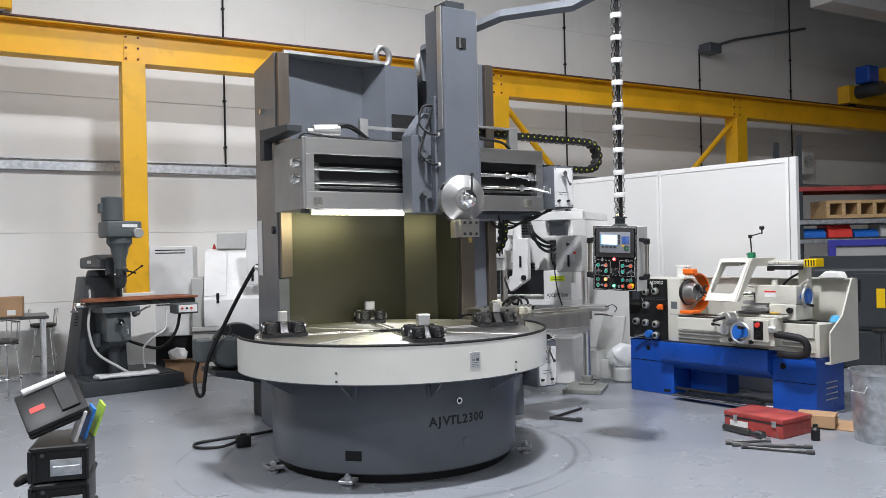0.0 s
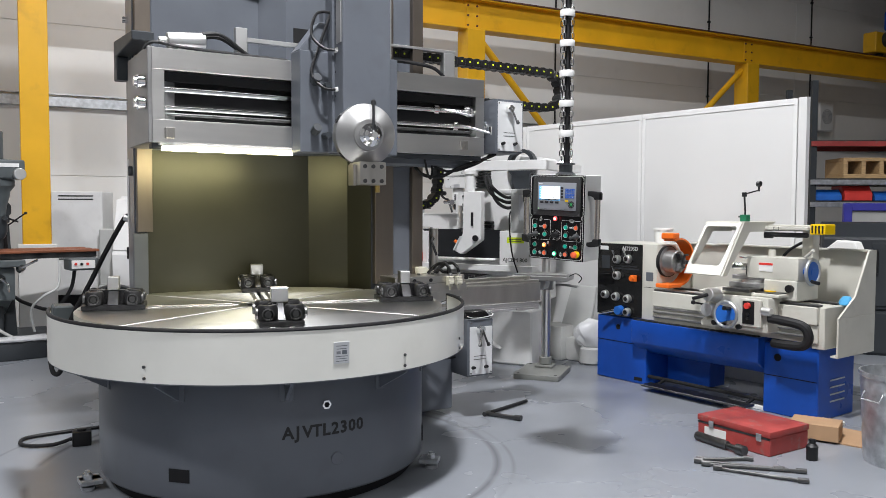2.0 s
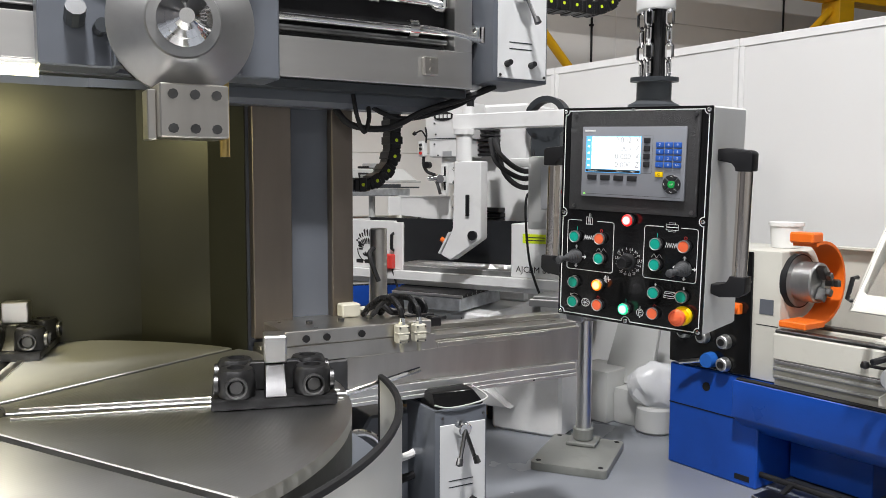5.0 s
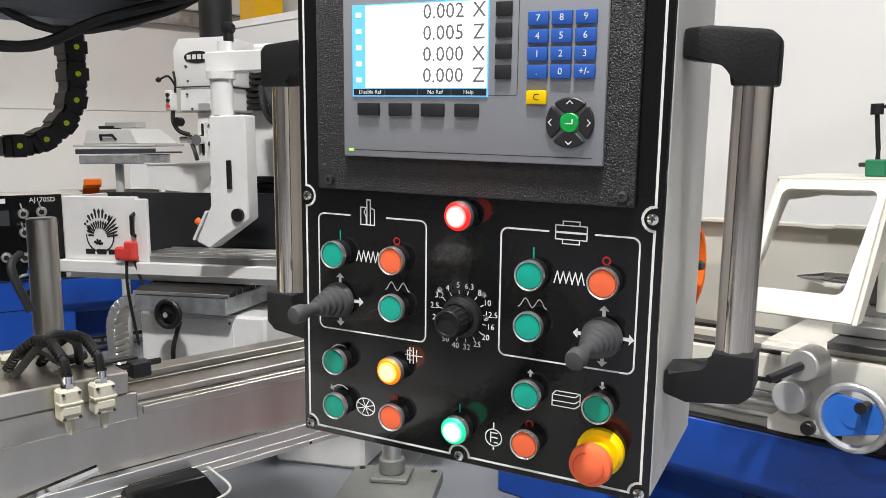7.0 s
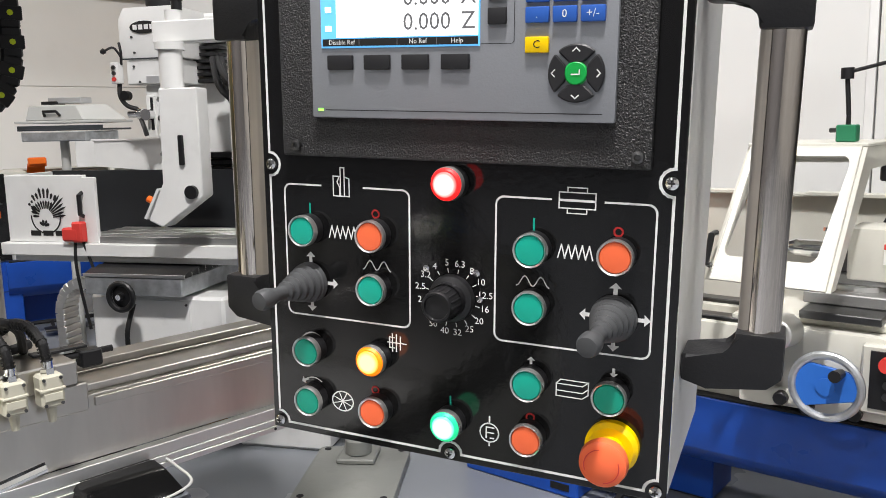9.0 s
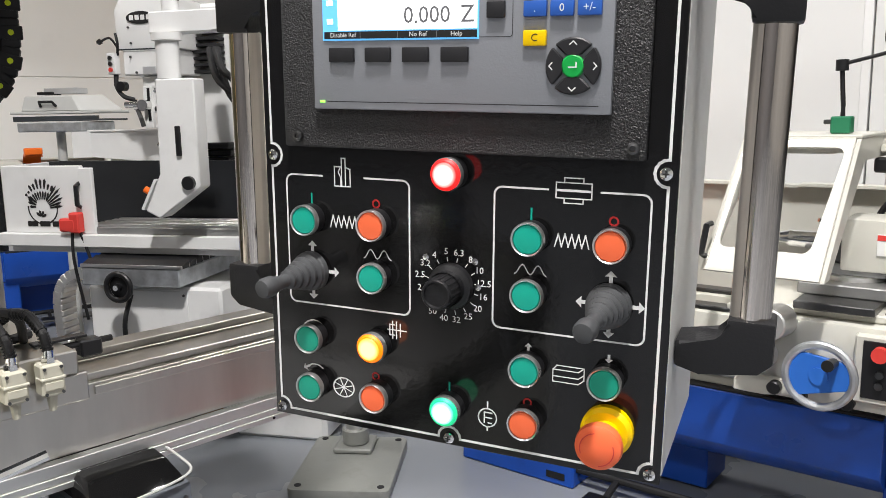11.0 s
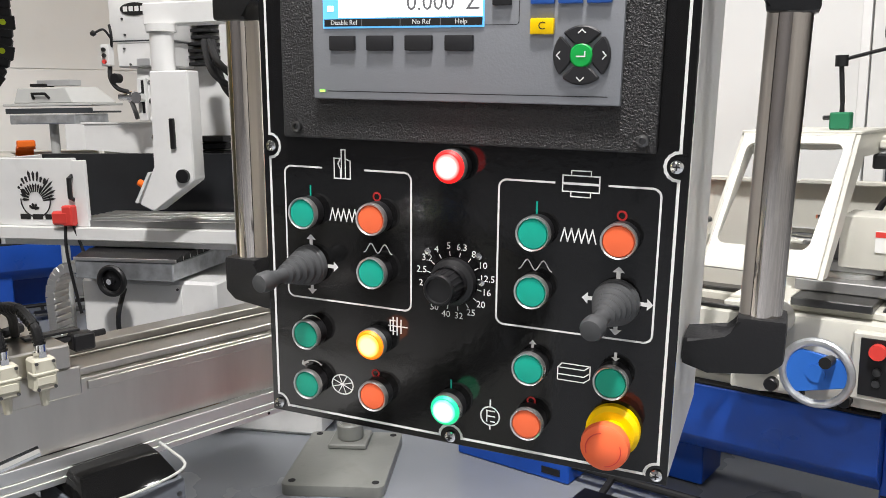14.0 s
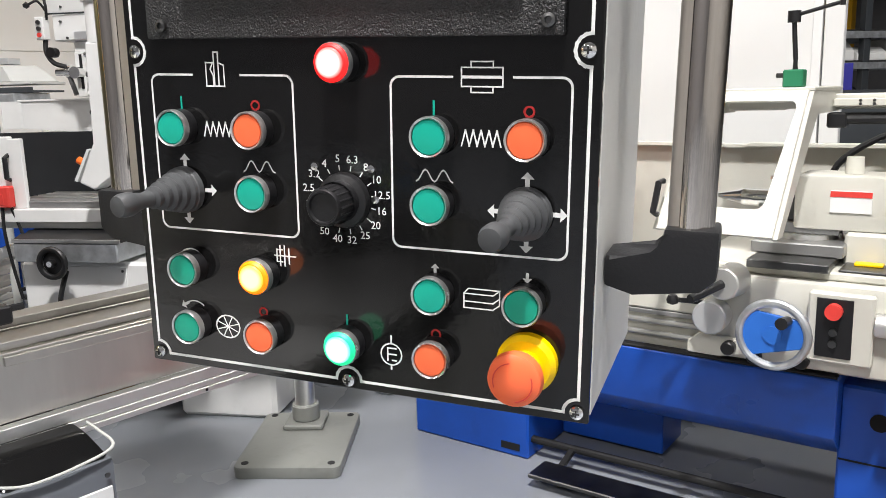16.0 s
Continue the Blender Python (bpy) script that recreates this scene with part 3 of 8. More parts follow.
def jaw(a):
    m = Matrix.Rotation(radians(a), 4, "Z")
    ob = Sh().box(0.72, 1.075, -0.115, 0.115, TZ + 0.001, TZ + 0.032, 0.008, 2).done("chuck_jaw", JAWM, table, "black chuck jaw with clamp lobes")
    ob.matrix_basis = m
    for x in (0.79, 1.005):
        for y in (-0.07, 0.07):
            lb = Sh().rev((x, y, TZ + 0.0322), (0, 0, 1), [(0, 0), (0.050, 0), (0.054, 0.012), (0.054, 0.066), (0.046, 0.080), (0.026, 0.082), (0.024, 0.070), (0, 0.070)], 18).done("clamp_lobe", JAWM, ob)
            for ox, oy in ((1 if x > 0.9 else -1, 0), (0, 1 if y > 0 else -1)):
                Sh().rev((x + ox * 0.049, y + oy * 0.049, TZ + 0.068), (ox, oy, 0), [(0.020, 0), (0.031, 0), (0.031, 0.012), (0.025, 0.014), (0.020, 0.004), (0.020, 0)], 16).cyl((x + ox * 0.05, y + oy * 0.05, TZ + 0.068), (x + ox * 0.055, y + oy * 0.055, TZ + 0.068), 0.018, seg=12).done("clamp_cup", STEEL_D, lb)
    Sh().hull([(0.76, -0.022, TZ + 0.0325), (1.04, -0.022, TZ + 0.0325), (1.04, 0.022, TZ + 0.0325), (0.76, 0.022, TZ + 0.0325)], [(0.83, -0.018, TZ + 0.115), (0.97, -0.018, TZ + 0.115), (0.97, 0.018, TZ + 0.115), (0.83, 0.018, TZ + 0.115)], 0.003).hull([(0.868, -0.115, TZ + 0.0325), (0.932, -0.115, TZ + 0.0325), (0.932, 0.115, TZ + 0.0325), (0.868, 0.115, TZ + 0.0325)], [(0.872, -0.05, TZ + 0.112), (0.928, -0.05, TZ + 0.112), (0.928, 0.05, TZ + 0.112), (0.872, 0.05, TZ + 0.112)], 0.003).done("jaw_wedge", JAWM, ob)
    Sh().box(0.87, 0.935, -0.045, 0.045, TZ + 0.1155, TZ + 0.195, 0.004).done("jaw_block", STEEL, ob, "bright steel jaw block")
    r = Sh()
    for y in (-0.05, 0.05):
        r.box(0.2, 1.1, y - 0.012, y + 0.012, TZ + 0.0005, TZ + 0.006, 0.001)
    r.done("slide_strip", STEEL_B, ob)


for k in range(4):
    jaw(-14.5 + 90 * k)

# column
ZT = 3.46
col = Sh()
outer = [(-0.61, 1.0), (-0.525, 1.0), (-0.515, 1.03), (0.70, 1.03), (0.94, 0.81), (1.015, 0.56), (1.43, 0.56), (1.43, 1.6), (1.2, 1.85), (-0.5, 1.85)]
col.prism(outer, "z", 0.9, 2.02, 0)
upper = [(-0.61, 1.0), (-0.525, 1.0), (-0.45, 1.12), (0.36, 1.20), (0.51, 1.0), (0.87, 1.0), (0.88, 1.3), (1.015, 1.3), (1.015, 0.56), (1.43, 0.56), (1.43, 1.6), (1.2, 1.85), (-0.5, 1.85)]
col.prism(upper, "z", 2.02, ZT, 0)
column = col.done("column", SLATE, vtl, "slate grey cast column with hollow front")
Sh().prism([(-0.525, 0.985), (0.51, 0.985), (0.42, 1.28), (-0.5, 1.28)], "z", ZT + 0.001, ZT + 0.03, 0.002).done("top_cover", ALU, vtl, "bright folded top cover plate")
Sh().box(0.57, 0.83, 0.99, 0.998, 2.75, 2.99, 0.002).done("dark_opening", DARKGAP, vtl)
Sh().box(0.89, 1.01, 1.28, 1.299, 2.1, ZT - 0.02, 0.002).done("dark_opening", DARKGAP, vtl)
# added lining of the hollow: olive metal darkened to stand in for shade
LINING = mat("shade_darkened_lining", (0.066, 0.066, 0.048), 0.36, 0.6, var=0.12, vscale=1.5, bump=0.02, bscale=30, rvar=0.05)
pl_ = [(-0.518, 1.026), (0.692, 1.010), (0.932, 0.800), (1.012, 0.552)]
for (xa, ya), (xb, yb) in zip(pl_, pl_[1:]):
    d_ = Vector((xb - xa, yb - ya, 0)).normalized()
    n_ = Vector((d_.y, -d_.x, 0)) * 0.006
    Sh().hull([(xa, ya, 0.905), (xb, yb, 0.905), (xb + n_.x, yb + n_.y, 0.905), (xa + n_.x, ya + n_.y, 0.905)], [(xa, ya, 2.018), (xb, yb, 2.018), (xb + n_.x, yb + n_.y, 2.018), (xa + n_.x, ya + n_.y, 2.018)]).done("lining_panel", LINING, vtl, "added dark olive lining, darkened for the shade of the hollow")
# ground ways
WL0, WL1, WLY = -0.600, -0.495, 0.940
for x0, x1 in ((WL0, WL1),):
    Sh().box(x0, x1, WLY, WLY + 0.06, 1.44, 3.45, 0.003).done("way", BRONZED, vtl, "ground steel way")
for x0, x1 in ((1.025, 1.178), (1.345, 1.435)):
    Sh().box(x0, x1, 0.505, 0.559, 1.04, 3.45, 0.003).done("way", BRONZED, vtl, "ground steel way")
Sh().box(-0.625, -0.527, 0.95, 0.999, 0.95, 1.43, 0.004).done("lower_block", SLATE, vtl)
SF = pose(-0.61, 1.0, 0, 0, 0, 82.6)
Sh().box(0.62, 0.80, 0.002, 0.008, 1.45, 1.98, 0.001, m=SF).done("side_label", PAPER, vtl)
for x, y in ((0.62, 1.25), (1.15, 1.35)):
    Sh().rev((x, y, ZT), (0, 0, 1), [(0, 0), (0.06, 0), (0.06, 0.035), (0.035, 0.06), (0, 0.06)], 20).tube([Vector((x, y, ZT + 0.145)) + Vector((0.075 * math.cos(a * 0.5236), 0, 0.095 * math.sin(a * 0.5236))) for a in range(12)], 0.031, 12, True, True).done("lifting_eye", CAST, vtl, "forged lifting eye")
Sh().cyl(SF @ Vector((0.45, 0.002, 3.0)), SF @ Vector((0.45, 0.04, 3.0)), 0.025, seg=12).done("hook_pin", CHROME, vtl)
Sh().cyl(SF @ Vector((0.1, 0.002, 1.87)), SF @ Vector((0.1, 0.03, 1.87)), 0.035, seg=14).done("sight_glass", SLATE_D, vtl)
Sh().prism([(-0.645, 0.31), (-0.605, 0.31), (-0.40, 0.42), (-0.40, 0.94), (-0.645, 0.96)], "z", 2.02, 2.615, 0.004).done("rail_end_block", CAST, vtl, "bare steel end block of the crossrail")

# crossrail
rail = Sh().box(-0.60, 1.87, 0.40, 0.505, 2.02, 2.61, 0.006).box(0.9, 1.83, 0.42, 0.56, 1.93, 2.02, 0.02).done("crossrail", SLATE, vtl, "slate grey crossrail with ground steel faces")
Sh().box(-0.62, 1.87, 0.30, 0.399, 2.475, 2.61, 0.003).done("upper_face", STEEL, rail, "ground steel face")
Sh().box(-0.62, 1.87, 0.30, 0.399, 2.02, 2.165, 0.003).done("lower_face", STEEL, rail, "ground steel face")
Sh().box(-0.62, -0.545, 0.302, 0.399, 2.166, 2.474, 0.002).done("end_face", STEEL, rail)
Sh().box(1.79, 1.87, 0.302, 0.399, 2.166, 2.474, 0.002).done("end_face", STEEL, rail)
# dark cover behind the leadscrews, its colour near-black for the recess's shade
Sh().box(-0.544, 1.789, 0.385, 0.3995, 2.17, 2.47, 0).box(-0.544, 1.789, 0.345, 0.385, 2.41, 2.472, 0.002).done("shaded_recess_cover", DARKGAP, rail)
Sh().box(-0.62, 1.86, 0.33, 0.42, 1.985, 2.019, 0.003).done("lower_strip", SLATE_D, rail)
for z, r in ((2.36, 0.021), (2.245, 0.017), (2.205, 0.012)):
    Sh().cyl((-0.54, 0.365, z), (1.785, 0.365, z), r, seg=14).done("leadscrew", CHROME if z > 2.22 else STEEL_D, rail, "bright steel leadscrew")
for z in (2.40, 2.265):
    Sh().cyl((-0.646, 0.38, z), (-0.70, 0.38, z), 0.044, seg=20, bev=0.006).cyl((-0.70, 0.38, z), (-0.715, 0.38, z), 0.03, seg=16).done("bearing_cap", CHROME, rail)
Sh().box(-0.55, -0.49, 0.27, 0.299, 2.045, 2.115, 0.004).cyl((-0.52, 0.269, 2.095), (-0.52, 0.262, 2.095), 0.012, seg=8).cyl((-0.52, 0.269, 2.062), (-0.52, 0.262, 2.062), 0.012, seg=8).done("stop_block", STEEL_B, rail)
Sh().box(1.64, 1.70, 0.27, 0.299, 2.06, 2.13, 0.004).cyl((1.67, 0.269, 2.115), (1.67, 0.262, 2.115), 0.012, seg=8).cyl((1.67, 0.269, 2.08), (1.67, 0.262, 2.08), 0.012, seg=8).done("stop_block", STEEL_B, rail)
lamp = Sh().cyl((-0.56, 0.325, 1.985), (0.30, 0.325, 1.985), 0.016, seg=10).done("lamp_tube", L_TUBE, rail, "lit warm white lamp tube")
Sh().box(-0.58, 0.31, 0.3, 0.35, 2.004, 2.0185, 0.002).done("lamp_holder", CREAM, rail)
area = bpy.data.lights.new("lamp_tube_light", "AREA")
area.shape, area.size, area.size_y, area.energy, area.color = "RECTANGLE", 0.84, 0.04, 10.5, (1.0, 0.90, 0.50)
al = new("lamp_tube_light", area)
al.matrix_world = VT @ pose(-0.13, 0.33, 1.955, 25, 0, 0)
# left end arm, solenoid and hoses
Sh().prism([(0.5, 2.68), (1.17, 2.66), (1.17, 2.78), (0.5, 2.74)], "x", -0.70, -0.56, 0.006).box(-0.70, -0.62, 1.06, 1.17, 2.50, 2.665, 0.006).done("end_arm", SLATE_D, rail)
Sh().cyl((-0.5, 0.42, 2.68), (-0.26, 0.42, 2.70), 0.052, seg=18, bev=0.006).cyl((-0.55, 0.42, 2.675), (-0.5, 0.42, 2.68), 0.025, seg=12).box(-0.44, -0.30, 0.4, 0.44, 2.611, 2.65, 0.004).done("pump", ALU, rail, "small aluminium lubrication pump")
for dy, dz in ((0, 0), (0.03, 0.03), (-0.03, 0.015)):
    Sh().tube([(-0.28, 0.42 + dy, 2.72 + dz), (-0.15, 0.43 + dy, 2.73 + dz), (0.02, 0.44 + dy, 2.64), (0.1, 0.42 + dy, 2.615)], 0.012, 8).done("hose", BLACK, rail)
Sh().tube([(-0.66, 0.34, 2.60), (-0.60, 0.33, 2.645), (-0.4, 0.34, 2.63), (0.0, 0.36, 2.625), (0.28, 0.36, 2.62)], 0.010, 8).done("hose", BLACK, rail)
Sh().box(-0.03, 0.62, 0.44, 0.47, 2.73, 2.76, 0.002).box(-0.05, 0.03, 0.43, 0.48, 2.62, 2.82, 0.003).done("scale_bar", ALU, rail, "aluminium scale bar on a bracket")

# saddle and ram
sad = Sh().box(0.29, 0.52, 0.14, 0.31, 1.985, 2.66, 0.006).prism([(0.29, 2.66), (0.52, 2.66), (0.52, 2.86), (0.44, 2.86)], "y", 0.16, 0.31, 0.004).box(0.84, 1.02, 0.14, 0.31, 1.985, 2.66, 0.006).box(0.5, 0.86, 0.24, 0.31, 1.985, 2.95, 0)
saddle = sad.done("saddle", SLATE, vtl, "slate grey tool saddle")
Sh().box(0.49, 0.565, 0.07, 0.139, 1.985, 3.0, 0.004).done("gib_bar", SLATE, saddle)
Sh().box(0.80, 0.875, 0.07, 0.139, 1.985, 2.72, 0.004).done("gib_bar", SLATE, saddle)
for z in (2.04, 2.2, 2.36, 2.52, 2.68, 2.84, 2.95):
    for x in ((0.525, 0.84) if z < 2.7 else (0.525,)):
        Sh().cyl((x, 0.07, z), (x, 0.058, z), 0.017, seg=10).done("bolt", DARKGAP, saddle)
for z in (2.12, 2.45):
    Sh().cyl((0.39, 0.139, z), (0.39, 0.08, z + 0.03), 0.03, seg=10).cyl((0.46, 0.139, z - 0.02), (0.46, 0.06, z - 0.02), 0.022, seg=10).done("clamp_bolt", SLATE_D, saddle)
for z in (2.40, 2.66):
    b = Sh().box(0.50, 0.58, 0.02, 0.07, z - 0.016, z + 0.016, 0.006).done("connector", PAPER, saddle)
    Sh().tube([(0.50, 0.045, z), (0.42, 0.06, z + 0.01), (0.36, 0.11, z + 0.1), (0.40, 0.12, z + 0.24), (0.5, 0.11, 2.92)], 0.010, 8).done("cable", BLACK_P, saddle)
ram = Sh().box(0.51, 0.86, -0.06, 0.235, 2.02, 3.75, 0.006).done("ram", SLATE, vtl, "slate grey vertical tool ram")
Sh().box(0.50, 0.5095, -0.04, 0.03, 2.7, 3.76, 0.001).box(0.861, 0.872, -0.05, 0.02, 2.62, 3.73, 0.001).done("scale_cover", ALU, ram)
Sh().box(0.645, 0.745, -0.063, -0.05, 3.40, 3.50, 0).done("window", DARKGAP, ram)
Sh().cyl((0.69, -0.055, 3.405), (0.69, -0.055, 3.495), 0.02, seg=10).done("screw_end", CHROME, ram)
Sh().box(0.58, 0.78, 0.0, 0.2, 3.7505, 3.83, 0.01).done("ram_cap", SLATE_D, ram)
# turret: faceted disc with hub and locking handle
tm = look((0.66, -0.045, 2.10), (0.625, -0.30, 2.08))
tur = Sh().rev(tm @ Vector((0, 0, 0.03)), tm.to_3x3() @ Vector((0, 0, -1)), [(0, 0), (0.185, 0.0), (0.205, 0.012), (0.205, 0.092), (0.198, 0.10), (0.105, 0.155), (0.10, 0.168), (0.08, 0.17), (0, 0.17)], 56).done("turret", CAST, vtl, "bright machined tool turret")
for k in range(5):
    a = 2 * math.pi * k / 5 + 0.5
    c = tm @ Vector((0.2065 * math.cos(a), 0.2065 * math.sin(a), -0.022))
    o = (tm.to_3x3() @ Vector((math.cos(a), math.sin(a), 0)))
    Sh().cyl(c - o * 0.03, c + o * 0.0, 0.030, seg=18).done("tool_bore", DARKGAP, tur)
hub = Sh().rev(tm @ Vector((0, 0, -0.14)), tm.to_3x3() @ Vector((0, 0, -1)), [(0, 0), (0.075, 0), (0.075, 0.03), (0.055, 0.04), (0.055, 0.075), (0.035, 0.085), (0.035, 0.105), (0.02, 0.12), (0, 0.12)], 26).done("hub", CHROME, tur)
p0 = tm @ Vector((0, 0, -0.225))
Sh().cyl(p0, p0 + Vector((-0.03, -0.06, 0.19)), 0.009, seg=10).rev(p0 + Vector((-0.03, -0.06, 0.18)), (-0.03, -0.06, 0.19), [(0, 0), (0.016, 0.006), (0.018, 0.02), (0.012, 0.034), (0, 0.038)], 12).done("handle", STEEL_D, tur, "steel locking handle with ball")
tp = Sh().box(0.57, 0.76, -0.19, -0.03, 1.765, 1.915, 0.004).box(0.545, 0.57, -0.14, -0.06, 1.76, 1.90, 0.003)
toolpost = tp.done("tool_holder", STEEL_B, vtl, "bright steel tool holder block")
for x in (0.605, 0.665, 0.725):
    for z in (1.79, 1.885):
        Sh().cyl((x, -0.19, z), (x, -0.198, z), 0.014, seg=8).done("bolt", STEEL_D, toolpost)
Sh().cyl((0.80, 0.02, 1.72), (0.80, 0.02, 2.0), 0.016, seg=12).done("threaded_stud", mat("brass_rod", (0.55, 0.40, 0.15), 0.35, 1.0), toolpost)

# right-hand feed gearboxes
def gearbox(x0, x1, y0, y1, z0, z1, parent, levers, drop=0.02):
    g = Sh().box(x0, x1, y0, y1, z0, z1, 0.012, 2).done("feed_gearbox", SLATE, parent, "slate grey feed gearbox with white control plate")
    w = x1 - x0
    Sh().box(x0 + 0.02, x1 - 0.012, y0 - 0.006, y0 - 0.0005, z0 + 0.015, z1 - drop, 0.002).done("control_plate", PANEL_W, g)
    xm = (x0 + x1) / 2 - 0.01
    zc = z1 - 0.075
    Sh().cyl((xm, y0 - 0.006, zc), (xm, y0 - 0.05, zc), 0.032, 0.028, seg=18, bev=0.004).done("knob", CHROME, g)
    for dx in levers:
        Sh().cyl((xm, y0 - 0.045, zc), (xm + dx, y0 - 0.085, zc - 0.10), 0.008, seg=8).rev((xm + dx, y0 - 0.085, zc - 0.09), (dx, -0.04, -0.1), [(0, 0), (0.012, 0.005), (0.014, 0.03), (0, 0.036)], 10).done("lever", STEEL_D, g)
    for x in (xm - 0.06, xm + 0.055):
        Sh().cyl((x, y0 - 0.006, z0 + 0.07), (x, y0 - 0.035, z0 + 0.075), 0.014, 0.011, seg=10).done("switch_knob", BLACK_P, g)
    for z in (z0 + 0.13, z0 + 0.135 + 0.02):
        Sh().box(xm - 0.05, xm + 0.06, y0 - 0.0072, y0 - 0.006, z, z + 0.004, 0).done("print_line", SLATE_D, g)
    for x in (x0 + 0.03, x1 - 0.022):
        for z in (z0 + 0.027, z1 - 0.032):
            Sh().cyl((x, y0 - 0.006, z), (x, y0 - 0.009, z), 0.006, seg=8).done("screw", STEEL_D, g)
    return g


gearbox(1.905, 2.17, 0.20, 0.52, 2.045, 2.46, vtl, (0.02,))
for x, z, d in ((1.45, 2.36, (0.22, -0.17, -0.05)), (1.62, 2.245, (0.20, -0.2, -0.06))):
    p = Vector((x, 0.345, z))
    Sh().cyl(p - Vector((0.02, 0, 0)), p + Vector((0.02, 0, 0)), 0.036, seg=14).tube([p, p + Vector((0.06, -0.06, -0.005)), p + Vector(d)], 0.011, 8).cyl(p + Vector(d) - Vector((0, 0, 0.01)), p + Vector(d) + Vector((0, 0, 0.05)), 0.011, seg=8).rev(p + Vector((0.25, 0, 0)), (1, 0, 0), [(0, 0), (0.03, 0), (0.045, 0.02), (0.045, 0.05), (0.03, 0.07), (0, 0.07)], 14).done("crank_handle", CHROME, rail, "bright steel crank handle")
Sh().tube([(1.35, 0.5, 1.95), (1.4, 0.44, 1.87), (1.55, 0.42, 1.86), (1.7, 0.4, 1.93), (1.9, 0.36, 2.0), (2.0, 0.33, 2.044)], 0.013, 8).done("cable", BLACK, vtl, "black cable under the crossrail")
Sh().tube([(1.4, 0.46, 2.0), (1.6, 0.42, 1.90), (1.85, 0.4, 1.96), (2.0, 0.4, 2.044)], 0.010, 8).done("cable", BLACK, vtl, "black cable under the crossrail")
Sh().tube([(1.40, 0.42, 2.0), (1.41, 0.40, 1.90), (1.44, 0.40, 1.84), (1.47, 0.42, 1.9), (1.47, 0.44, 1.96)], 0.009, 8).done("cable", BLACK, vtl, "black cable under the crossrail")


# drag chains
def drag_chain(pts, w, hgt, parent, side):
    """Links along a line in the plane across side."""
    P = [Vector(p) for p in pts]
    Q = [P[0]]
    acc, pitch = 0.0, 0.075
    for a, b in zip(P, P[1:]):
        L = (b - a).length
        d = pitch - acc
        while d <= L:
            Q.append(a + (b - a) * (d / L))
            d += pitch
        acc = (acc + L) % pitch
    ch = new("drag_chain")
    ch.parent = parent
    ch["label"] = "black plastic drag chain"
    s = Vector(side).normalized()
    for a, b in zip(Q, Q[1:]):
        body = Sh()
        x = (b - a).normalized()
        z = x.cross(s)
        m = Matrix((x, s, z)).transposed().to_4x4()
        m.translation = (a + b) / 2
        body.box(-0.040, 0.040, -w / 2, w / 2, -hgt / 2, hgt / 2, 0.006, m=m)
        body.box(-0.018, 0.018, -w / 2 - 0.004, w / 2 + 0.004, -hgt / 2 - 0.004, hgt / 2 + 0.004, 0.002, m=m)
        body.done("chain_link", BLACK_P, ch)
        c = (a + b) / 2
        Sh().cyl(c - s * (w / 2 + 0.006), c - s * (w / 2 + 0.0045), 0.008, seg=8).done("pivot_cap", HI_YEL, ch)
    return ch


loop = [(0.88, 0.6, 2.80), (2.70, 0.6, 2.78)] + [(2.72 + 0.15 * math.sin(radians(k)), 0.6, 2.63 + 0.15 * math.cos(radians(k))) for k in range(10, 171, 20)] + [(2.70, 0.6, 2.48), (1.95, 0.6, 2.48)]
drag_chain(loop, 0.10, 0.06, vtl, (0, 1, 0))
Sh().box(0.9, 1.72, 0.5, 0.57, 2.83, 2.85, 0.003).box(1.62, 1.72, 0.5, 0.56, 2.62, 2.83, 0.004).box(0.95, 1.05, 0.5, 0.56, 2.62, 2.83, 0.004).done("chain_shelf", ALU, vtl)
Sh().tube([(1.0, 0.48, 2.62), (1.1, 0.46, 2.70), (1.25, 0.47, 2.72), (1.5, 0.48, 2.70), (1.62, 0.5, 2.64)], 0.014, 8).done("cable", BLACK, vtl)
vloop = [(1.78, 0.86, 2.4), (1.78, 0.86, 1.85)] + [(1.61 + 0.17 * math.cos(radians(k)), 0.86, 1.80 - 0.17 * math.sin(radians(k))) for k in range(0, 121, 15)]
drag_chain(vloop, 0.09, 0.055, vtl, (0, 1, 0))

# side head on the right: ram beam, slide, limit switches
side = new("side_head")
side.parent = vtl
side["label"] = "horizontal side tool head with bright steel ram"
Sh().box(1.02, 2.42, 0.28, 0.52, 0.86, 1.012, 0.0015).done("side_ram", STEEL_B, side, "ground steel side ram")
for x0, y0, y1, z0, z1 in ((1.02, 0.30, 0.395, 1.0125, 1.03), (1.02, 0.415, 0.50, 1.0125, 1.03), (1.7, 0.42, 0.49, 1.0305, 1.05)):
    Sh().box(x0, 2.42, y0, y1, z0, z1, 0.0015).done("ram_way", STEEL_B, side)
Sh().box(1.7, 2.25, 0.272, 0.2799, 0.985, 1.006, 0.0015).done("gib_strip", STEEL_B, side)
for y0, y1, z0, z1 in ((0.24, 0.30, 0.80, 0.814), (0.245, 0.30, 0.8145, 0.83), (0.25, 0.2795, 0.8305, 0.859)):
    Sh().box(1.3, 2.38, y0, y1, z0, z1, 0.001).done("rail_strip", ALU, side)
for x in (1.45, 1.8, 2.15):
    Sh().cyl((x, 0.24, 0.807), (x, 0.2385, 0.807), 0.004, seg=8).done("screw_hole", DARKGAP, side)
Sh().box(1.06, 1.66, 0.25, 0.68, 1.0505, 1.105, 0.004).done("slide_plate", STEEL_B, side, "worn ground steel slide plate")
Sh().box(1.06, 1.68, 0.255, 0.279, 0.985, 1.05, 0.003).done("slide_gib", STEEL_B, side)
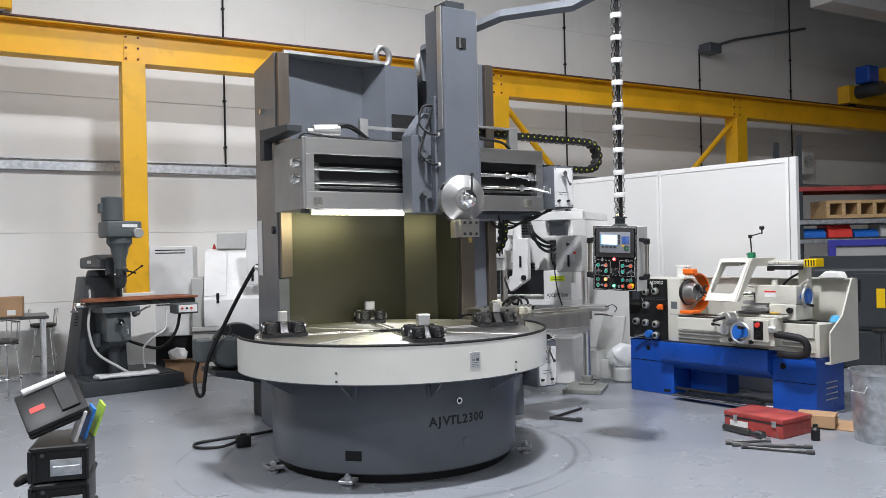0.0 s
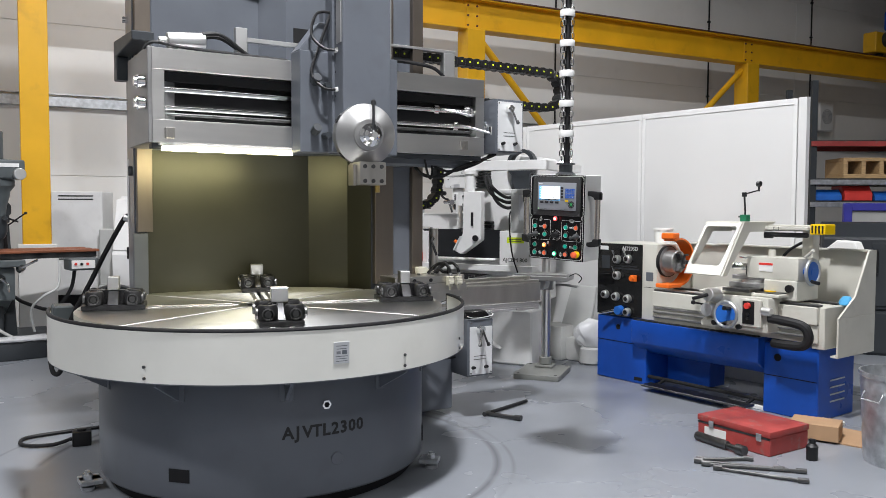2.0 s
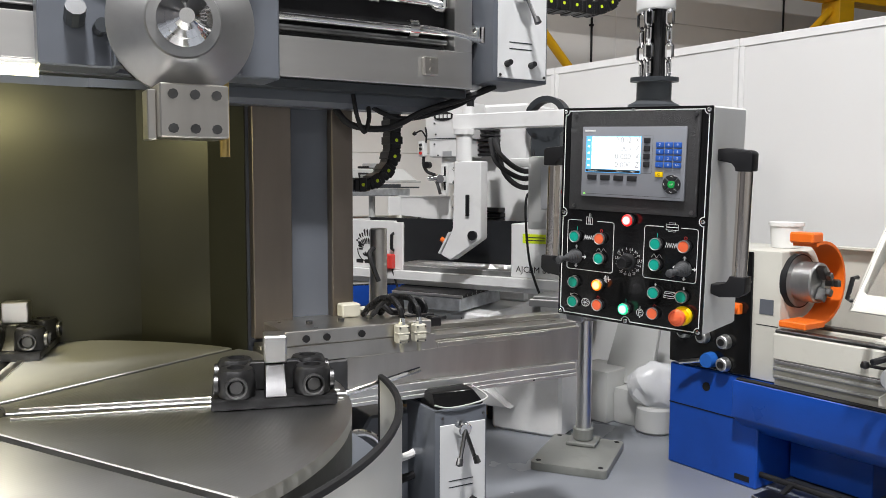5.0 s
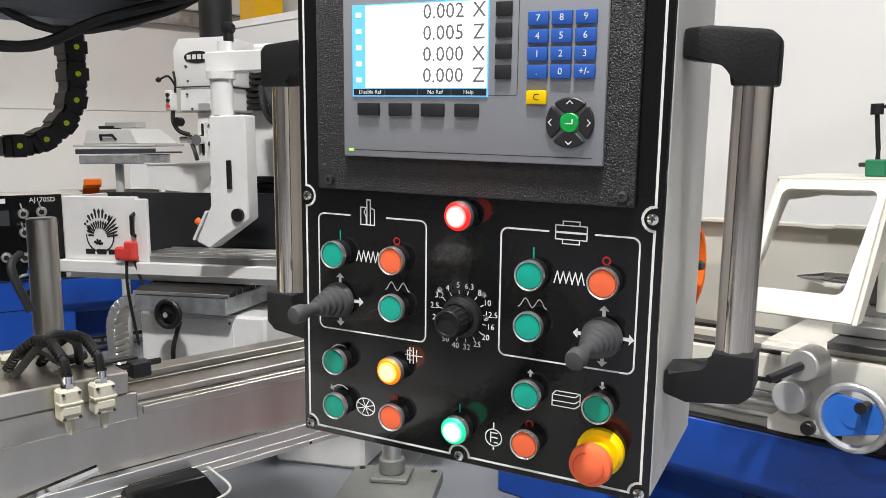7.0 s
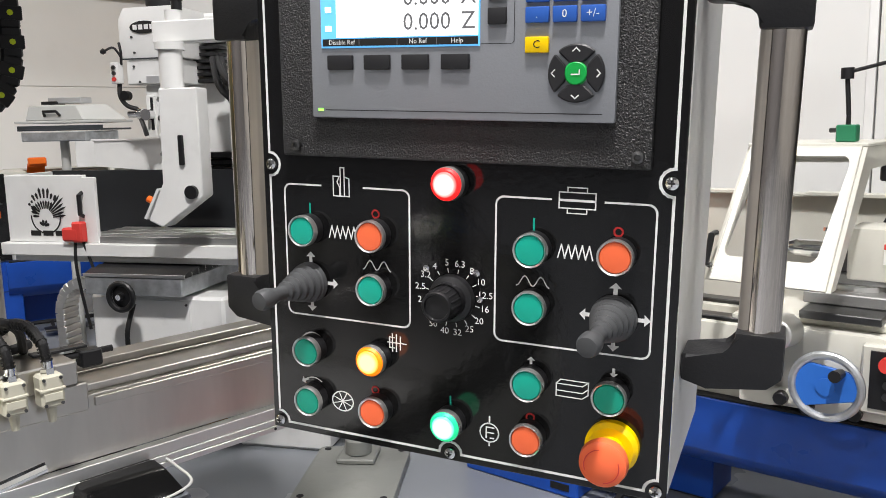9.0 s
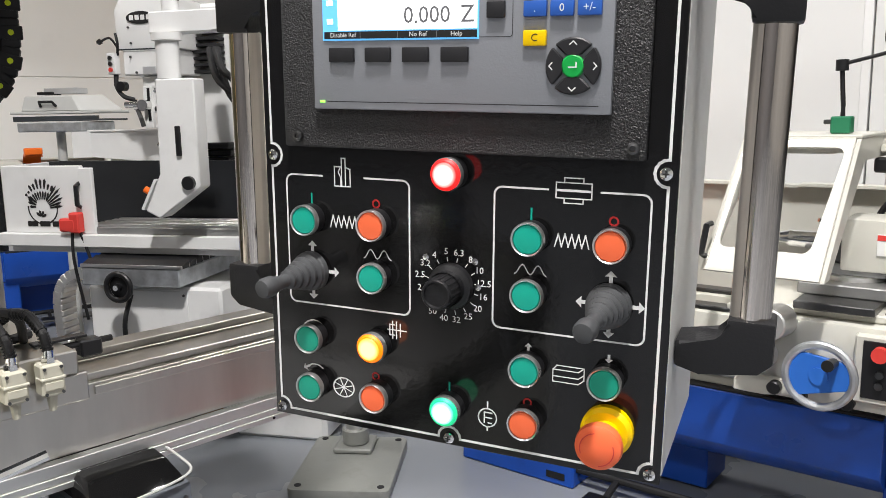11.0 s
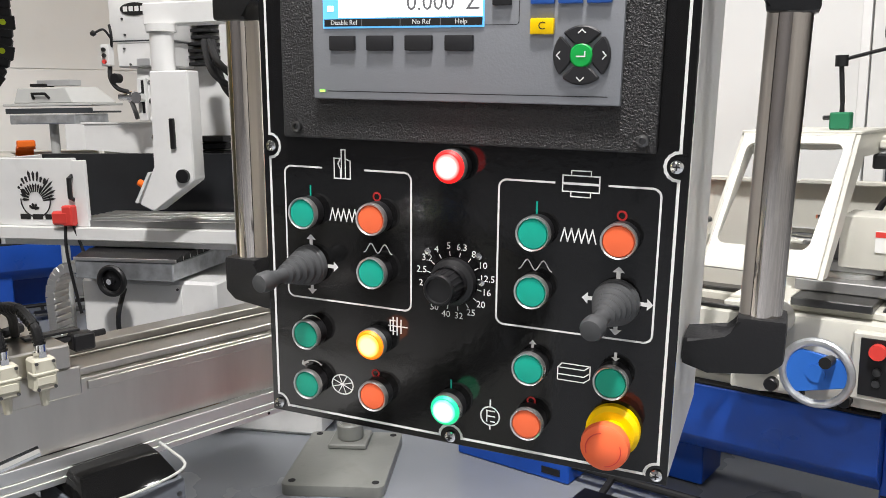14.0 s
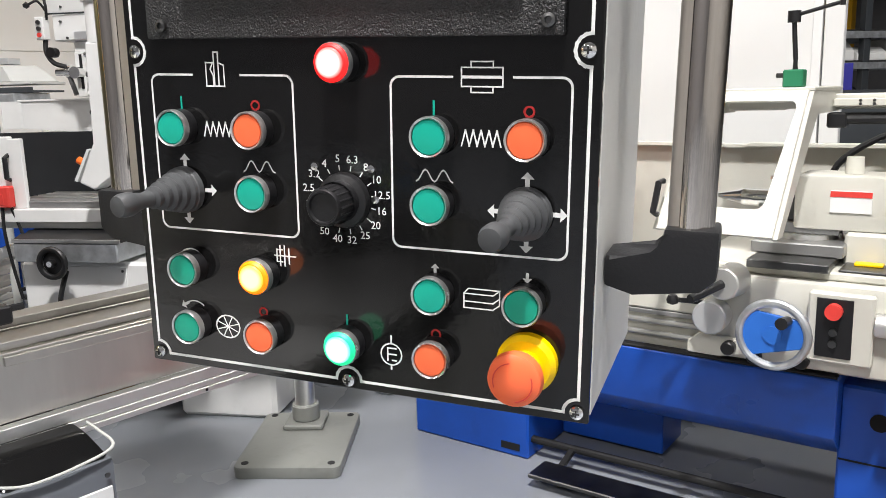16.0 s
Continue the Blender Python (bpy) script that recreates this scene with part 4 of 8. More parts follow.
for x in (1.14, 1.22, 1.36):
    Sh().cyl((x, 0.25, 1.075), (x, 0.244, 1.075), 0.014, seg=10).done("bolt_hole", DARKGAP, side)
for x in (1.2, 1.33, 1.45):
    Sh().cyl((x, 0.38, 1.105), (x, 0.38, 1.118), 0.013, seg=6).done("bolt", STEEL_D, side)
Sh().cyl((1.60, 0.62, 1.0), (1.60, 0.62, 1.45), 0.037, seg=24, bev=0.004).done("pillar", STEEL_B, side, "bright steel pillar")
Sh().box(1.02, 1.30, 0.24, 0.275, 0.62, 0.985, 0.006).done("tool_slide", STEEL_D, side)
for x, z in ((1.06, 0.93), (1.12, 0.95), (1.18, 0.94), (1.22, 0.9), (1.10, 0.86)):
    Sh().cyl((x, 0.24, z), (x - 0.01, 0.16, z + 0.015), 0.016, seg=8).done("clamp_bolt", STEEL_D, side)
Sh().rev((1.14, 0.24, 0.84), (0, -1, 0), [(0, 0), (0.05, 0), (0.05, 0.04), (0.035, 0.05), (0.035, 0.09), (0, 0.09)], 16).box(1.11, 1.17, 0.1, 0.15, 0.82, 0.87, 0.004).done("feed_shaft", CAST, side)
Sh().tube([(1.20, 0.18, 0.86), (1.3, 0.16, 0.885), (1.42, 0.1, 0.93), (1.52, 0.08, 0.955)], 0.011, 8).done("crank_handle", CHROME, side, "bright crank handle")
Sh().tube([Vector((1.30, 0.14, 0.62)) + Vector((0.105 * math.cos(a * 0.393), 0.02 * math.sin(a * 0.393), 0.105 * math.sin(a * 0.393))) for a in range(16)], 0.014, 10, True, True).cyl((1.30, 0.13, 0.62), (1.30, 0.24, 0.62), 0.03, seg=14).done("handwheel", CHROME, side, "chrome handwheel")
for k, (x, y) in enumerate(((1.515, 0.232), (1.587, 0.228))):
    sw = Sh().box(x - 0.024, x + 0.024, y - 0.03, y + 0.014, 1.03, 1.10, 0.005).box(x - 0.026, x + 0.026, y - 0.032, y + 0.0, 1.065, 1.072, 0.002).cyl((x, y - 0.01, 1.03), (x, y - 0.01, 0.995), 0.012, 0.008, seg=8).done("limit_switch", BEIGE, side, "beige limit switch with gland")
    Sh().box(x - 0.019, x + 0.019, y - 0.0335, y - 0.0305, 1.045, 1.062, 0.001).done("switch_plate", BEIGE, sw)
    for dx, dz in ((-0.017, 1.092), (0.017, 1.092), (-0.017, 1.037), (0.017, 1.037)):
        Sh().cyl((x + dx, y - 0.030, dz), (x + dx, y - 0.0335, dz), 0.0035, seg=8).done("screw", STEEL_D, sw)
    Sh().cyl((x, y - 0.01, 1.1005), (x, y - 0.01, 1.112), 0.015, seg=6).cyl((x, y - 0.01, 1.112), (x, y - 0.01, 1.128), 0.012, seg=14).done("cable_gland", CHROME, sw)
    path = [Vector(p) for p in ((x, y - 0.01, 1.128), (x - 0.004, y, 1.165), (x - 0.012, y + 0.05, 1.195), (x - 0.026, y + 0.12, 1.19), (x - 0.045, y + 0.19, 1.15), (x - 0.06, y + 0.22, 1.11))]
    hose_ = Sh().tube(path, 0.010, 10)
    for q in range(30):
        t_ = q / 29 * 4.999
        p0, p1 = path[int(t_)], path[int(t_) + 1]
        c_, d_ = p0.lerp(p1, t_ - int(t_)), (p1 - p0).normalized()
        hose_.cyl(c_ - d_ * 0.0016, c_ + d_ * 0.0016, 0.0125, seg=10)
    hose_.done("ribbed_conduit", BLACK_P, sw, "ribbed black cable conduit")
sw = Sh().box(1.36, 1.44, 0.44, 0.50, 1.106, 1.16, 0.006).cyl((1.44, 0.47, 1.13), (1.47, 0.47, 1.13), 0.013, seg=8).done("limit_switch", BEIGE, side)
Sh().tube([(1.47, 0.47, 1.13), (1.52, 0.42, 1.15), (1.56, 0.40, 1.12), (1.62, 0.42, 1.12)], 0.012, 8).done("cable", BLACK, side)
Sh().tube([(1.50, 0.40, 1.25), (1.47, 0.42, 1.35), (1.5, 0.45, 1.38)], 0.010, 8).done("cable", BLACK, side)
Sh().tube([(1.45, 0.36, 1.12), (1.52, 0.33, 1.2), (1.58, 0.36, 1.17), (1.6, 0.4, 1.11)], 0.010, 8).done("cable", BLACK, side)
Sh().box(1.60, 1.72, 0.34, 0.37, 1.106, 1.112, 0.001).box(1.70, 1.75, 0.33, 0.37, 1.06, 1.10, 0.004).cyl((1.66, 0.35, 1.09), (1.78, 0.35, 1.09), 0.008, seg=8).done("stop_dog", BLACK_P, side)
Sh().box(1.60, 1.86, 0.371, 0.5, 0.74, 0.80, 0.006).done("gearbox_hanger", SLATE_D, side)
gearbox(1.605, 1.84, 0.12, 0.37, 0.335, 0.775, side, (-0.045, 0.02), 0.06)
Sh().hull([(1.61, 0.125, 0.7755), (1.835, 0.125, 0.7755), (1.835, 0.365, 0.7755), (1.61, 0.365, 0.7755)], [(1.63, 0.19, 0.825), (1.815, 0.19, 0.825), (1.815, 0.36, 0.84), (1.63, 0.36, 0.84)], 0.012, 2).done("rubber_cover", BLACK_G, side, "shiny black cover on the feed gearbox")
Sh().tube([(1.60, 0.115, 0.80), (1.66, 0.112, 0.783), (1.76, 0.112, 0.786), (1.84, 0.122, 0.80), (1.846, 0.20, 0.815), (1.84, 0.34, 0.83)], 0.0035, 8).done("white_cable", GREY_L, side)
Sh().prism([(1.30, 0.05), (1.62, 0.05), (1.62, 0.72), (1.44, 0.72), (1.30, 0.5)], "y", 0.35, 0.9, 0.01).done("side_body", SLATE, side)
Sh().tube([(1.26, 0.0, 0.66), (1.35, 0.1, 0.62), (1.6, 0.3, 0.56), (1.74, 0.36, 0.62)], 0.016, 8).done("white_hose", PAPER, side)
Sh().tube([(1.24, 0.1, 0.62), (1.4, 0.2, 0.50), (1.6, 0.3, 0.47), (1.76, 0.32, 0.5)], 0.016, 8).done("black_hose", BLACK, side)

# drive motor and belt guard on the left
mo = new("drive_motor")
mo.parent = vtl
mo["label"] = "finned green-grey electric drive motor"
mb = Vector((-0.64, 2.45, 0.68))
ax = Vector((-0.25, -1.0, 0)).normalized()
Sh().rev(mb, ax, [(0, 0), (0.15, 0), (0.15, 0.28), (0.155, 0.28), (0.155, 0.36), (0.13, 0.38), (0, 0.38)], 28).done("motor_body", GREEN_G, mo)
fins = Sh()
xx = ax.cross(Vector((0, 0, 1)))
for k in range(30):
    a = 2 * math.pi * k / 30
    o = xx * math.cos(a) + Vector((0, 0, 1)) * math.sin(a)
    t = ax.cross(o)
    m = Matrix((ax, t, o)).transposed().to_4x4()
    m.translation = mb
    fins.box(0.02, 0.26, -0.003, 0.003, 0.145, 0.172, 0, m=m)
fins.done("cooling_fins", GREEN_G, mo)
Sh().box(-1.03, -0.87, 2.12, 2.34, 0.60, 0.82, 0.015).done("terminal_box", GREEN_G, mo)
Sh().tube([Vector((-0.72, 2.2, 0.90)) + Vector((0.04 * math.cos(a * 0.5236), 0, 0.04 * math.sin(a * 0.5236))) for a in range(12)], 0.011, 8, True, True).done("lifting_ring", STEEL_D, mo)
Sh().rev((-0.52, 2.47, 0.66), (0.2, 1, 0), [(0, 0), (0.27, 0), (0.28, 0.02), (0.28, 0.12), (0.27, 0.14), (0, 0.14)], 36).done("belt_guard", SLATE_D, mo)
Sh().prism([(-0.90, 0.47), (-0.2, 0.30), (-0.2, 0.44), (-0.90, 0.52)], "y", 2.0, 2.5, 0.006).box(-0.42, -0.2, 1.80, 2.3, 0.0, 0.36, 0.006).done("motor_bracket", SLATE_D, mo)
cab = Sh().tube([(-0.49, 1.855, 1.52), (-0.52, 1.88, 1.53), (-0.64, 1.98, 1.28), (-0.76, 2.06, 1.01), (-0.93, 2.1, 0.65), (-0.975, 2.12, 0.40), (-0.985, 2.13, 0.30), (-1.015, 2.14, 0.27), (-1.045, 2.15, 0.31), (-1.05, 2.2, 0.45), (-1.0, 2.23, 0.61)], 0.019, 10)
cab.done("motor_cable", BLACK, vtl, "thick black cable looping down to the motor")
Sh().cyl((-0.48, 1.85, 1.52), (-0.52, 1.88, 1.53), 0.03, seg=12).done("gland", ALU, vtl)

# overhead boom that carries the pendant
bm_pts = [(0.95, 1.0, 3.34), (0.95, 1.0, 3.66), (0.94, 0.3, 3.66), (0.95, -0.33, 3.66), (1.34, -0.78, 3.68), (1.50, -0.98, 3.78), (1.555, -1.048, 3.88)]
Sh().tube(bm_pts, 0.05, 4, False).done("pendant_boom", SLATE, vtl, "slate grey overhead pendant boom")


# ---- control pendant ----
PD = pose(1.3608, 6.7068, 1.5583, 2.08, 2.30, -36.20)     # centre of the face; x along it, -y towards the operator
pend = thing("control_pendant", PD, "hanging control pendant with black button panel and digital readout", "control panel")
W, H = 0.193, 0.2628
Sh().box(-W, W, 0.004, 0.205, -H, H, 0.004).done("enclosure", GREY_E, pend, "light grey textured steel enclosure")
Sh().box(-W, W, -0.0015, 0.0039, -H, H, 0.0008).done("face_panel", BLACK_G, pend, "glossy black printed face panel")
Y0 = -0.0017


def strip(sh, pts, w, y=None):
    """A flat printed line along points on the face."""
    y = Y0 if y is None else y
    P = [Vector((p[0], 0, p[1])) for p in pts]
    for a, b in zip(P, P[1:]):
        d = (b - a)
        if d.length < 1e-6:
            continue
        t = d.normalized()
        n = Vector((-t.z, 0, t.x)) * w * 0.42
        e = t * w * 0.45
        q = [a - n - e, b - n + e, b + n + e, a + n - e]
        vs = [sh.bm.verts.new((p.x, y - 0.0002, p.z)) for p in q]
        sh.bm.faces.new(vs)
    return sh


def arc(cx, cz, r, a0, a1, n=8):
    return [(cx + r * math.cos(radians(a0 + (a1 - a0) * k / n)), cz + r * math.sin(radians(a0 + (a1 - a0) * k / n))) for k in range(n + 1)]


# printed border that steps round the screws
bx, bz, r = W - 0.0075, H - 0.0075, 0.011
brd = Sh()
strip(brd, [(bx - r, bz), (-bx + r, bz)] + arc(-bx, bz, r, 0, -90, 6) + [(-bx, 0.002 + r)] + arc(-bx, 0.002, r, 90, -90, 8) + [(-bx, -bz + r)] + arc(-bx, -bz, r, 90, 0, 6) + [(-r, -bz)] + arc(0, -bz, r, 180, 0, 8) + [(bx - r, -bz)] + arc(bx, -bz, r, 180, 90, 6) + [(bx, 0.002 - r)] + arc(bx, 0.002, r, 270, 90, 8) + [(bx, bz - r)] + arc(bx, bz, r, 270, 180, 6), 0.0028)
brd.done("printed_border", INK_W, pend)
# two framed groups
for x0, x1, gx in ((-0.1700, -0.0400, -0.1085), (0.0410, 0.1735, 0.1101)):
    f = Sh()
    z1, z0, rr = -0.0158, -0.1412, 0.007
    strip(f, [(gx - 0.022, z1), (x0 + rr, z1)] + arc(x0 + rr, z1 - rr, rr, 90, 180, 5) + [(x0, z0 + rr)] + arc(x0 + rr, z0 + rr, rr, 180, 270, 5) + [(x1 - rr, z0)] + arc(x1 - rr, z0 + rr, rr, -90, 0, 5) + [(x1, z1 - rr)] + arc(x1 - rr, z1 - rr, rr, 0, 90, 5) + [(gx + 0.023, z1)], 0.0020)
    f.done("printed_frame", INK_W, pend)
# pictograms
pic = Sh()
g = (-0.1085, -0.0125)
strip(pic, [(g[0] - 0.0085, g[1] - 0.012), (g[0] - 0.0085, g[1] + 0.006), (g[0] - 0.002, g[1] + 0.006), (g[0] - 0.0045, g[1] + 0.001), (g[0] - 0.002, g[1] - 0.004), (g[0] - 0.002, g[1] - 0.012), (g[0] - 0.0085, g[1] - 0.012)], 0.0014)
strip(pic, [(g[0] - 0.001, g[1] - 0.012), (g[0] - 0.001, g[1] + 0.014), (g[0] + 0.003, g[1] + 0.014), (g[0] + 0.003, g[1] - 0.012)], 0.0014)
strip(pic, [(g[0] + 0.003, g[1] + 0.006), (g[0] + 0.008, g[1] + 0.004), (g[0] + 0.008, g[1] - 0.012), (g[0] - 0.002, g[1] - 0.012)], 0.0014)
pic.done("printed_symbol", INK_W, pend)
pic = Sh()
g = (0.1101, -0.0158)
for w, z in ((0.015, -0.0035), (0.015, 0.0035)):
    strip(pic, [(g[0] - w, g[1] + z - 0.003), (g[0] + w, g[1] + z - 0.003)], 0.0012)
    strip(pic, [(g[0] - w, g[1] + z + 0.003), (g[0] + w, g[1] + z + 0.003)], 0.0012)
strip(pic, [(g[0] - 0.015, g[1] - 0.0065), (g[0] - 0.015, g[1] + 0.0065)], 0.0013)
strip(pic, [(g[0] + 0.015, g[1] - 0.0065), (g[0] + 0.015, g[1] + 0.0065)], 0.0013)
for s in (1, -1):
    strip(pic, [(g[0] - 0.008, g[1] + s * 0.0065), (g[0] - 0.008, g[1] + s * 0.0105), (g[0] + 0.008, g[1] + s * 0.0105), (g[0] + 0.008, g[1] + s * 0.0065)], 0.0012)
pic.done("printed_symbol", INK_W, pend)
for cx in (-0.1080, 0.1098):
    pic = Sh()
    strip(pic, [(cx - 0.0145 + 0.0029 * k, -0.058 + (0.0055 if k % 2 else -0.0055)) for k in range(11)], 0.0014)
    pic.done("printed_symbol", INK_W, pend)
for cx in (-0.0732, 0.0745):
    pic = Sh()
    strip(pic, [(cx - 0.014 + 0.0014 * k, -0.0862 + 0.0042 * math.cos(k / 20 * 4 * math.pi + math.pi)) for k in range(21)], 0.0013)
    pic.done("printed_symbol", INK_W, pend)
pic = Sh()
# round faceplate symbol
g = (-0.1124, -0.2234)
strip(pic, [(g[0] + 0.0115 * math.cos(radians(a)), g[1] + 0.0098 * math.sin(radians(a))) for a in range(0, 361, 20)], 0.0015)
for a in (20, 65, 110, 155):
    dx, dz = 0.0105 * math.cos(radians(a)), 0.009 * math.sin(radians(a))
    strip(pic, [(g[0] - dx, g[1] - dz), (g[0] + dx, g[1] + dz)], 0.0011)
pic.done("printed_symbol", INK_W, pend)
pic = Sh()
# gearing symbol
g = (-0.0551, -0.1572)
for dx, hh in ((-0.006, 0.005), (-0.003, 0.008), (0.001, 0.008), (0.005, 0.006)):
    strip(pic, [(g[0] + dx, g[1] - hh), (g[0] + dx, g[1] + hh)], 0.0015)
strip(pic, [(g[0] - 0.008, g[1]), (g[0] + 0.011, g[1])], 0.0013)
strip(pic, [(g[0] - 0.006, g[1] + 0.005), (g[0] - 0.001, g[1] + 0.005)], 0.0012)
strip(pic, [(g[0] - 0.006, g[1] - 0.005), (g[0] - 0.001, g[1] - 0.005)], 0.0012)
pic.done("printed_symbol", INK_W, pend)
pic = Sh()
# crossrail symbol
g = (0.1110, -0.1765)
for dz in (-0.007, -0.002, 0.004):
    strip(pic, [(g[0] - 0.0135, g[1] + dz), (g[0] + 0.009, g[1] + dz)], 0.0012)
    strip(pic, [(g[0] + 0.009, g[1] + dz), (g[0] + 0.014, g[1] + dz + 0.004)], 0.0012)
strip(pic, [(g[0] - 0.0135, g[1] - 0.007), (g[0] - 0.0135, g[1] + 0.004), (g[0] - 0.010, g[1] + 0.008), (g[0] + 0.014, g[1] + 0.008), (g[0] + 0.014, g[1] - 0.003)], 0.0012)
pic.done("printed_symbol", INK_W, pend)
pic = Sh()
# pump symbol
g = (0.0377, -0.2286)
strip(pic, arc(g[0], g[1], 0.0088, 0, 360, 18), 0.0015)
strip(pic, [(g[0] - 0.003, g[1] - 0.005), (g[0] - 0.003, g[1] + 0.005), (g[0] + 0.004, g[1] + 0.005)], 0.0015)
strip(pic, [(g[0] - 0.003, g[1]), (g[0] + 0.004, g[1])], 0.0015)
strip(pic, [(g[0] + 0.001, g[1] - 0.005), (g[0] + 0.004, g[1] - 0.005)], 0.0015)
strip(pic, [(g[0], g[1] + 0.009), (g[0], g[1] + 0.015)], 0.0018)
strip(pic, [(g[0], g[1] - 0.009), (g[0], g[1] - 0.012)], 0.0018)
pic.done("printed_symbol", INK_W, pend)
pic = Sh()
# turning arrows
strip(pic, arc(-0.1445, -0.2175, 0.0135, 50, 130, 6), 0.0014)
strip(pic, arc(-0.1445, -0.1725, 0.0135, 45, 135, 6), 0.0026)


def arrow(sh, x, z, dx, dz, s=0.005):
    n = (-dz, dx)
    vs = [sh.bm.verts.new((p[0], Y0 - 0.0002, p[1])) for p in ((x + dx * s, z + dz * s), (x + n[0] * s, z + n[1] * s), (x - n[0] * s, z - n[1] * s))]
    sh.bm.faces.new(vs)
    strip(sh, [(x, z), (x - dx * s * 0.9, z - dz * s * 0.9)], s * 0.8)


pic.done("printed_symbol", INK_W, pend)
for cx, cz in ((-0.1435, -0.1078), (0.1440, -0.1092)):
    for dx, dz in ((1, 0), (-1, 0), (0, 1), (0, -1)):
        pic = Sh()
        arrow(pic, cx + dx * 0.0240, cz + dz * 0.0240, dx, dz, 0.0050)
        pic.done("printed_arrow", INK_W, pend)
for x, z, dx, dz in ((0.0747, -0.1555, 0, 1), (0.1455, -0.157, 0, -1), (-0.1545, -0.2080, -1, -0.5)):
    pic = Sh()
    arrow(pic, x, z, dx, dz, 0.0035)
    pic.done("printed_arrow", INK_W, pend)
for x, z in ((-0.0738, -0.0387), (-0.0768, -0.2065), (0.1442, -0.0388), (0.0752, -0.2075)):
    strip(Sh(), arc(x, z, 0.0034, 0, 360, 14), 0.0018).done("printed_ring", INK_R, pend)
for x, z in ((-0.1426, -0.0395), (0.0743, -0.039), (0.0, -0.207)):
    strip(Sh(), [(x, z - 0.004), (x, z + 0.006)], 0.0020).done("printed_bar", TEAL, pend)

# readout unit on its textured plate
DIGIT = mat("grey_screen_digit", (0.15, 0.15, 0.16), 0.5, var=0.02, bump=0)
pl = Sh().box(-0.1655, 0.168, -0.0085, -0.0016, 0.0115, 0.2525, 0.002, 2).done("readout_plate", BLACK_T, pend, "black crackle-textured mounting plate")
for x in (-0.150, 0.1578):
    for z in (0.0213, 0.2445):
        s = Sh().rev((x, -0.0085, z), (0, -1, 0), [(0, 0), (0.0050, 0), (0.0047, 0.003), (0.0026, 0.0036), (0.0022, 0.0016), (0, 0.0016)], 16).done("screw", STEEL_D, pl)
dro = new("readout")
dro.parent = pend
dro["label"] = "grey digital readout with lit screen and keypad"
Sh().box(-0.1285, 0.140, -0.0145, -0.0088, 0.0468, 0.2163, 0.0035, 2).done("case", DRO_G, dro)
YD = -0.0148
Sh().box(-0.117, 0.0298, YD - 0.0006, YD + 0.0006, 0.1060, 0.1938, 0).done("screen_rim", L_SCB, dro)
Sh().box(-0.1015, 0.0285, YD - 0.0010, YD - 0.0007, 0.1145, 0.1925, 0).done("screen", L_SCR, dro, "lit white screen with axis values")
for k, (v, axn) in enumerate((("0.002", "X"), ("0.005", "Z"), ("0.000", "X"), ("0.000", "Z"))):
    z = 0.184 - k * 0.0195
    words(v, 0.0195, pose(-0.0165, YD - 0.0011, z) @ FRONT, DIGIT, dro, 0.0001, name="axis_value")
    words(axn, 0.0195, pose(0.0200, YD - 0.0011, z) @ FRONT, DIGIT, dro, 0.0001, name="axis_value")
Sh().box(-0.1155, 0.0285, YD - 0.0011, YD - 0.0008, 0.1075, 0.1135, 0).done("softkey_bar", INK_K, dro)
for x, t in ((-0.0965, "Disable Ref"), (-0.0245, "No Ref"), (0.0105, "Help")):
    words(t, 0.0056, pose(x, YD - 0.00125, 0.1105) @ FRONT, INK_W, dro, 0.0001, name="softkey_label")
for x in (-0.0795, -0.0435, -0.0075):
    Sh().box(x - 0.0003, x + 0.0003, YD - 0.00125, YD - 0.00112, 0.1077, 0.1133, 0).done("cell_line", DIGIT, dro)
for k in range(5):
    Sh().box(-0.1125, -0.1065, YD - 0.0009, YD - 0.0007, 0.120 + 0.0155 * k, 0.1245 + 0.0155 * k, 0).done("screen_icon", L_SCR, dro)
Sh().box(-0.122, -0.093, YD - 0.0002, YD + 0.0004, 0.2045, 0.2085, 0).done("maker_mark", INK_W, dro)


def key(x, z, w, h, material, parent=dro, name="key"):
    return Sh().box(x - w / 2, x + w / 2, YD - 0.0032, YD + 0.001, z - h / 2, z + h / 2, 0.0022, 2).done(name, material, parent)


for k in range(4):
    key(-0.0982 + k * 0.0357, 0.0938, 0.0245, 0.0125, KEY_K)
    key(0.0446, 0.1840 - k * 0.0185, 0.0155, 0.0130, KEY_K)
NUM = ("7", "8", "9", "4", "5", "6", "1", "2", "3", ".", "0", "+/-")
for k in range(12):
    x, z = 0.0774 + (k % 3) * 0.02175, 0.1743 - (k // 3) * 0.0153
    kk = key(x, z, 0.0190, 0.0122, KEY_B)
    words(NUM[k], 0.0085, pose(x, YD - 0.0033, z) @ FRONT, INK_W, kk, 0.0001)
kk = key(0.0776, 0.1060, 0.0190, 0.0122, YEL_P)
words("C", 0.0085, pose(0.0776, YD - 0.0033, 0.1060) @ FRONT, INK_K, kk, 0.0001)
nav = (0.1093, 0.0843)
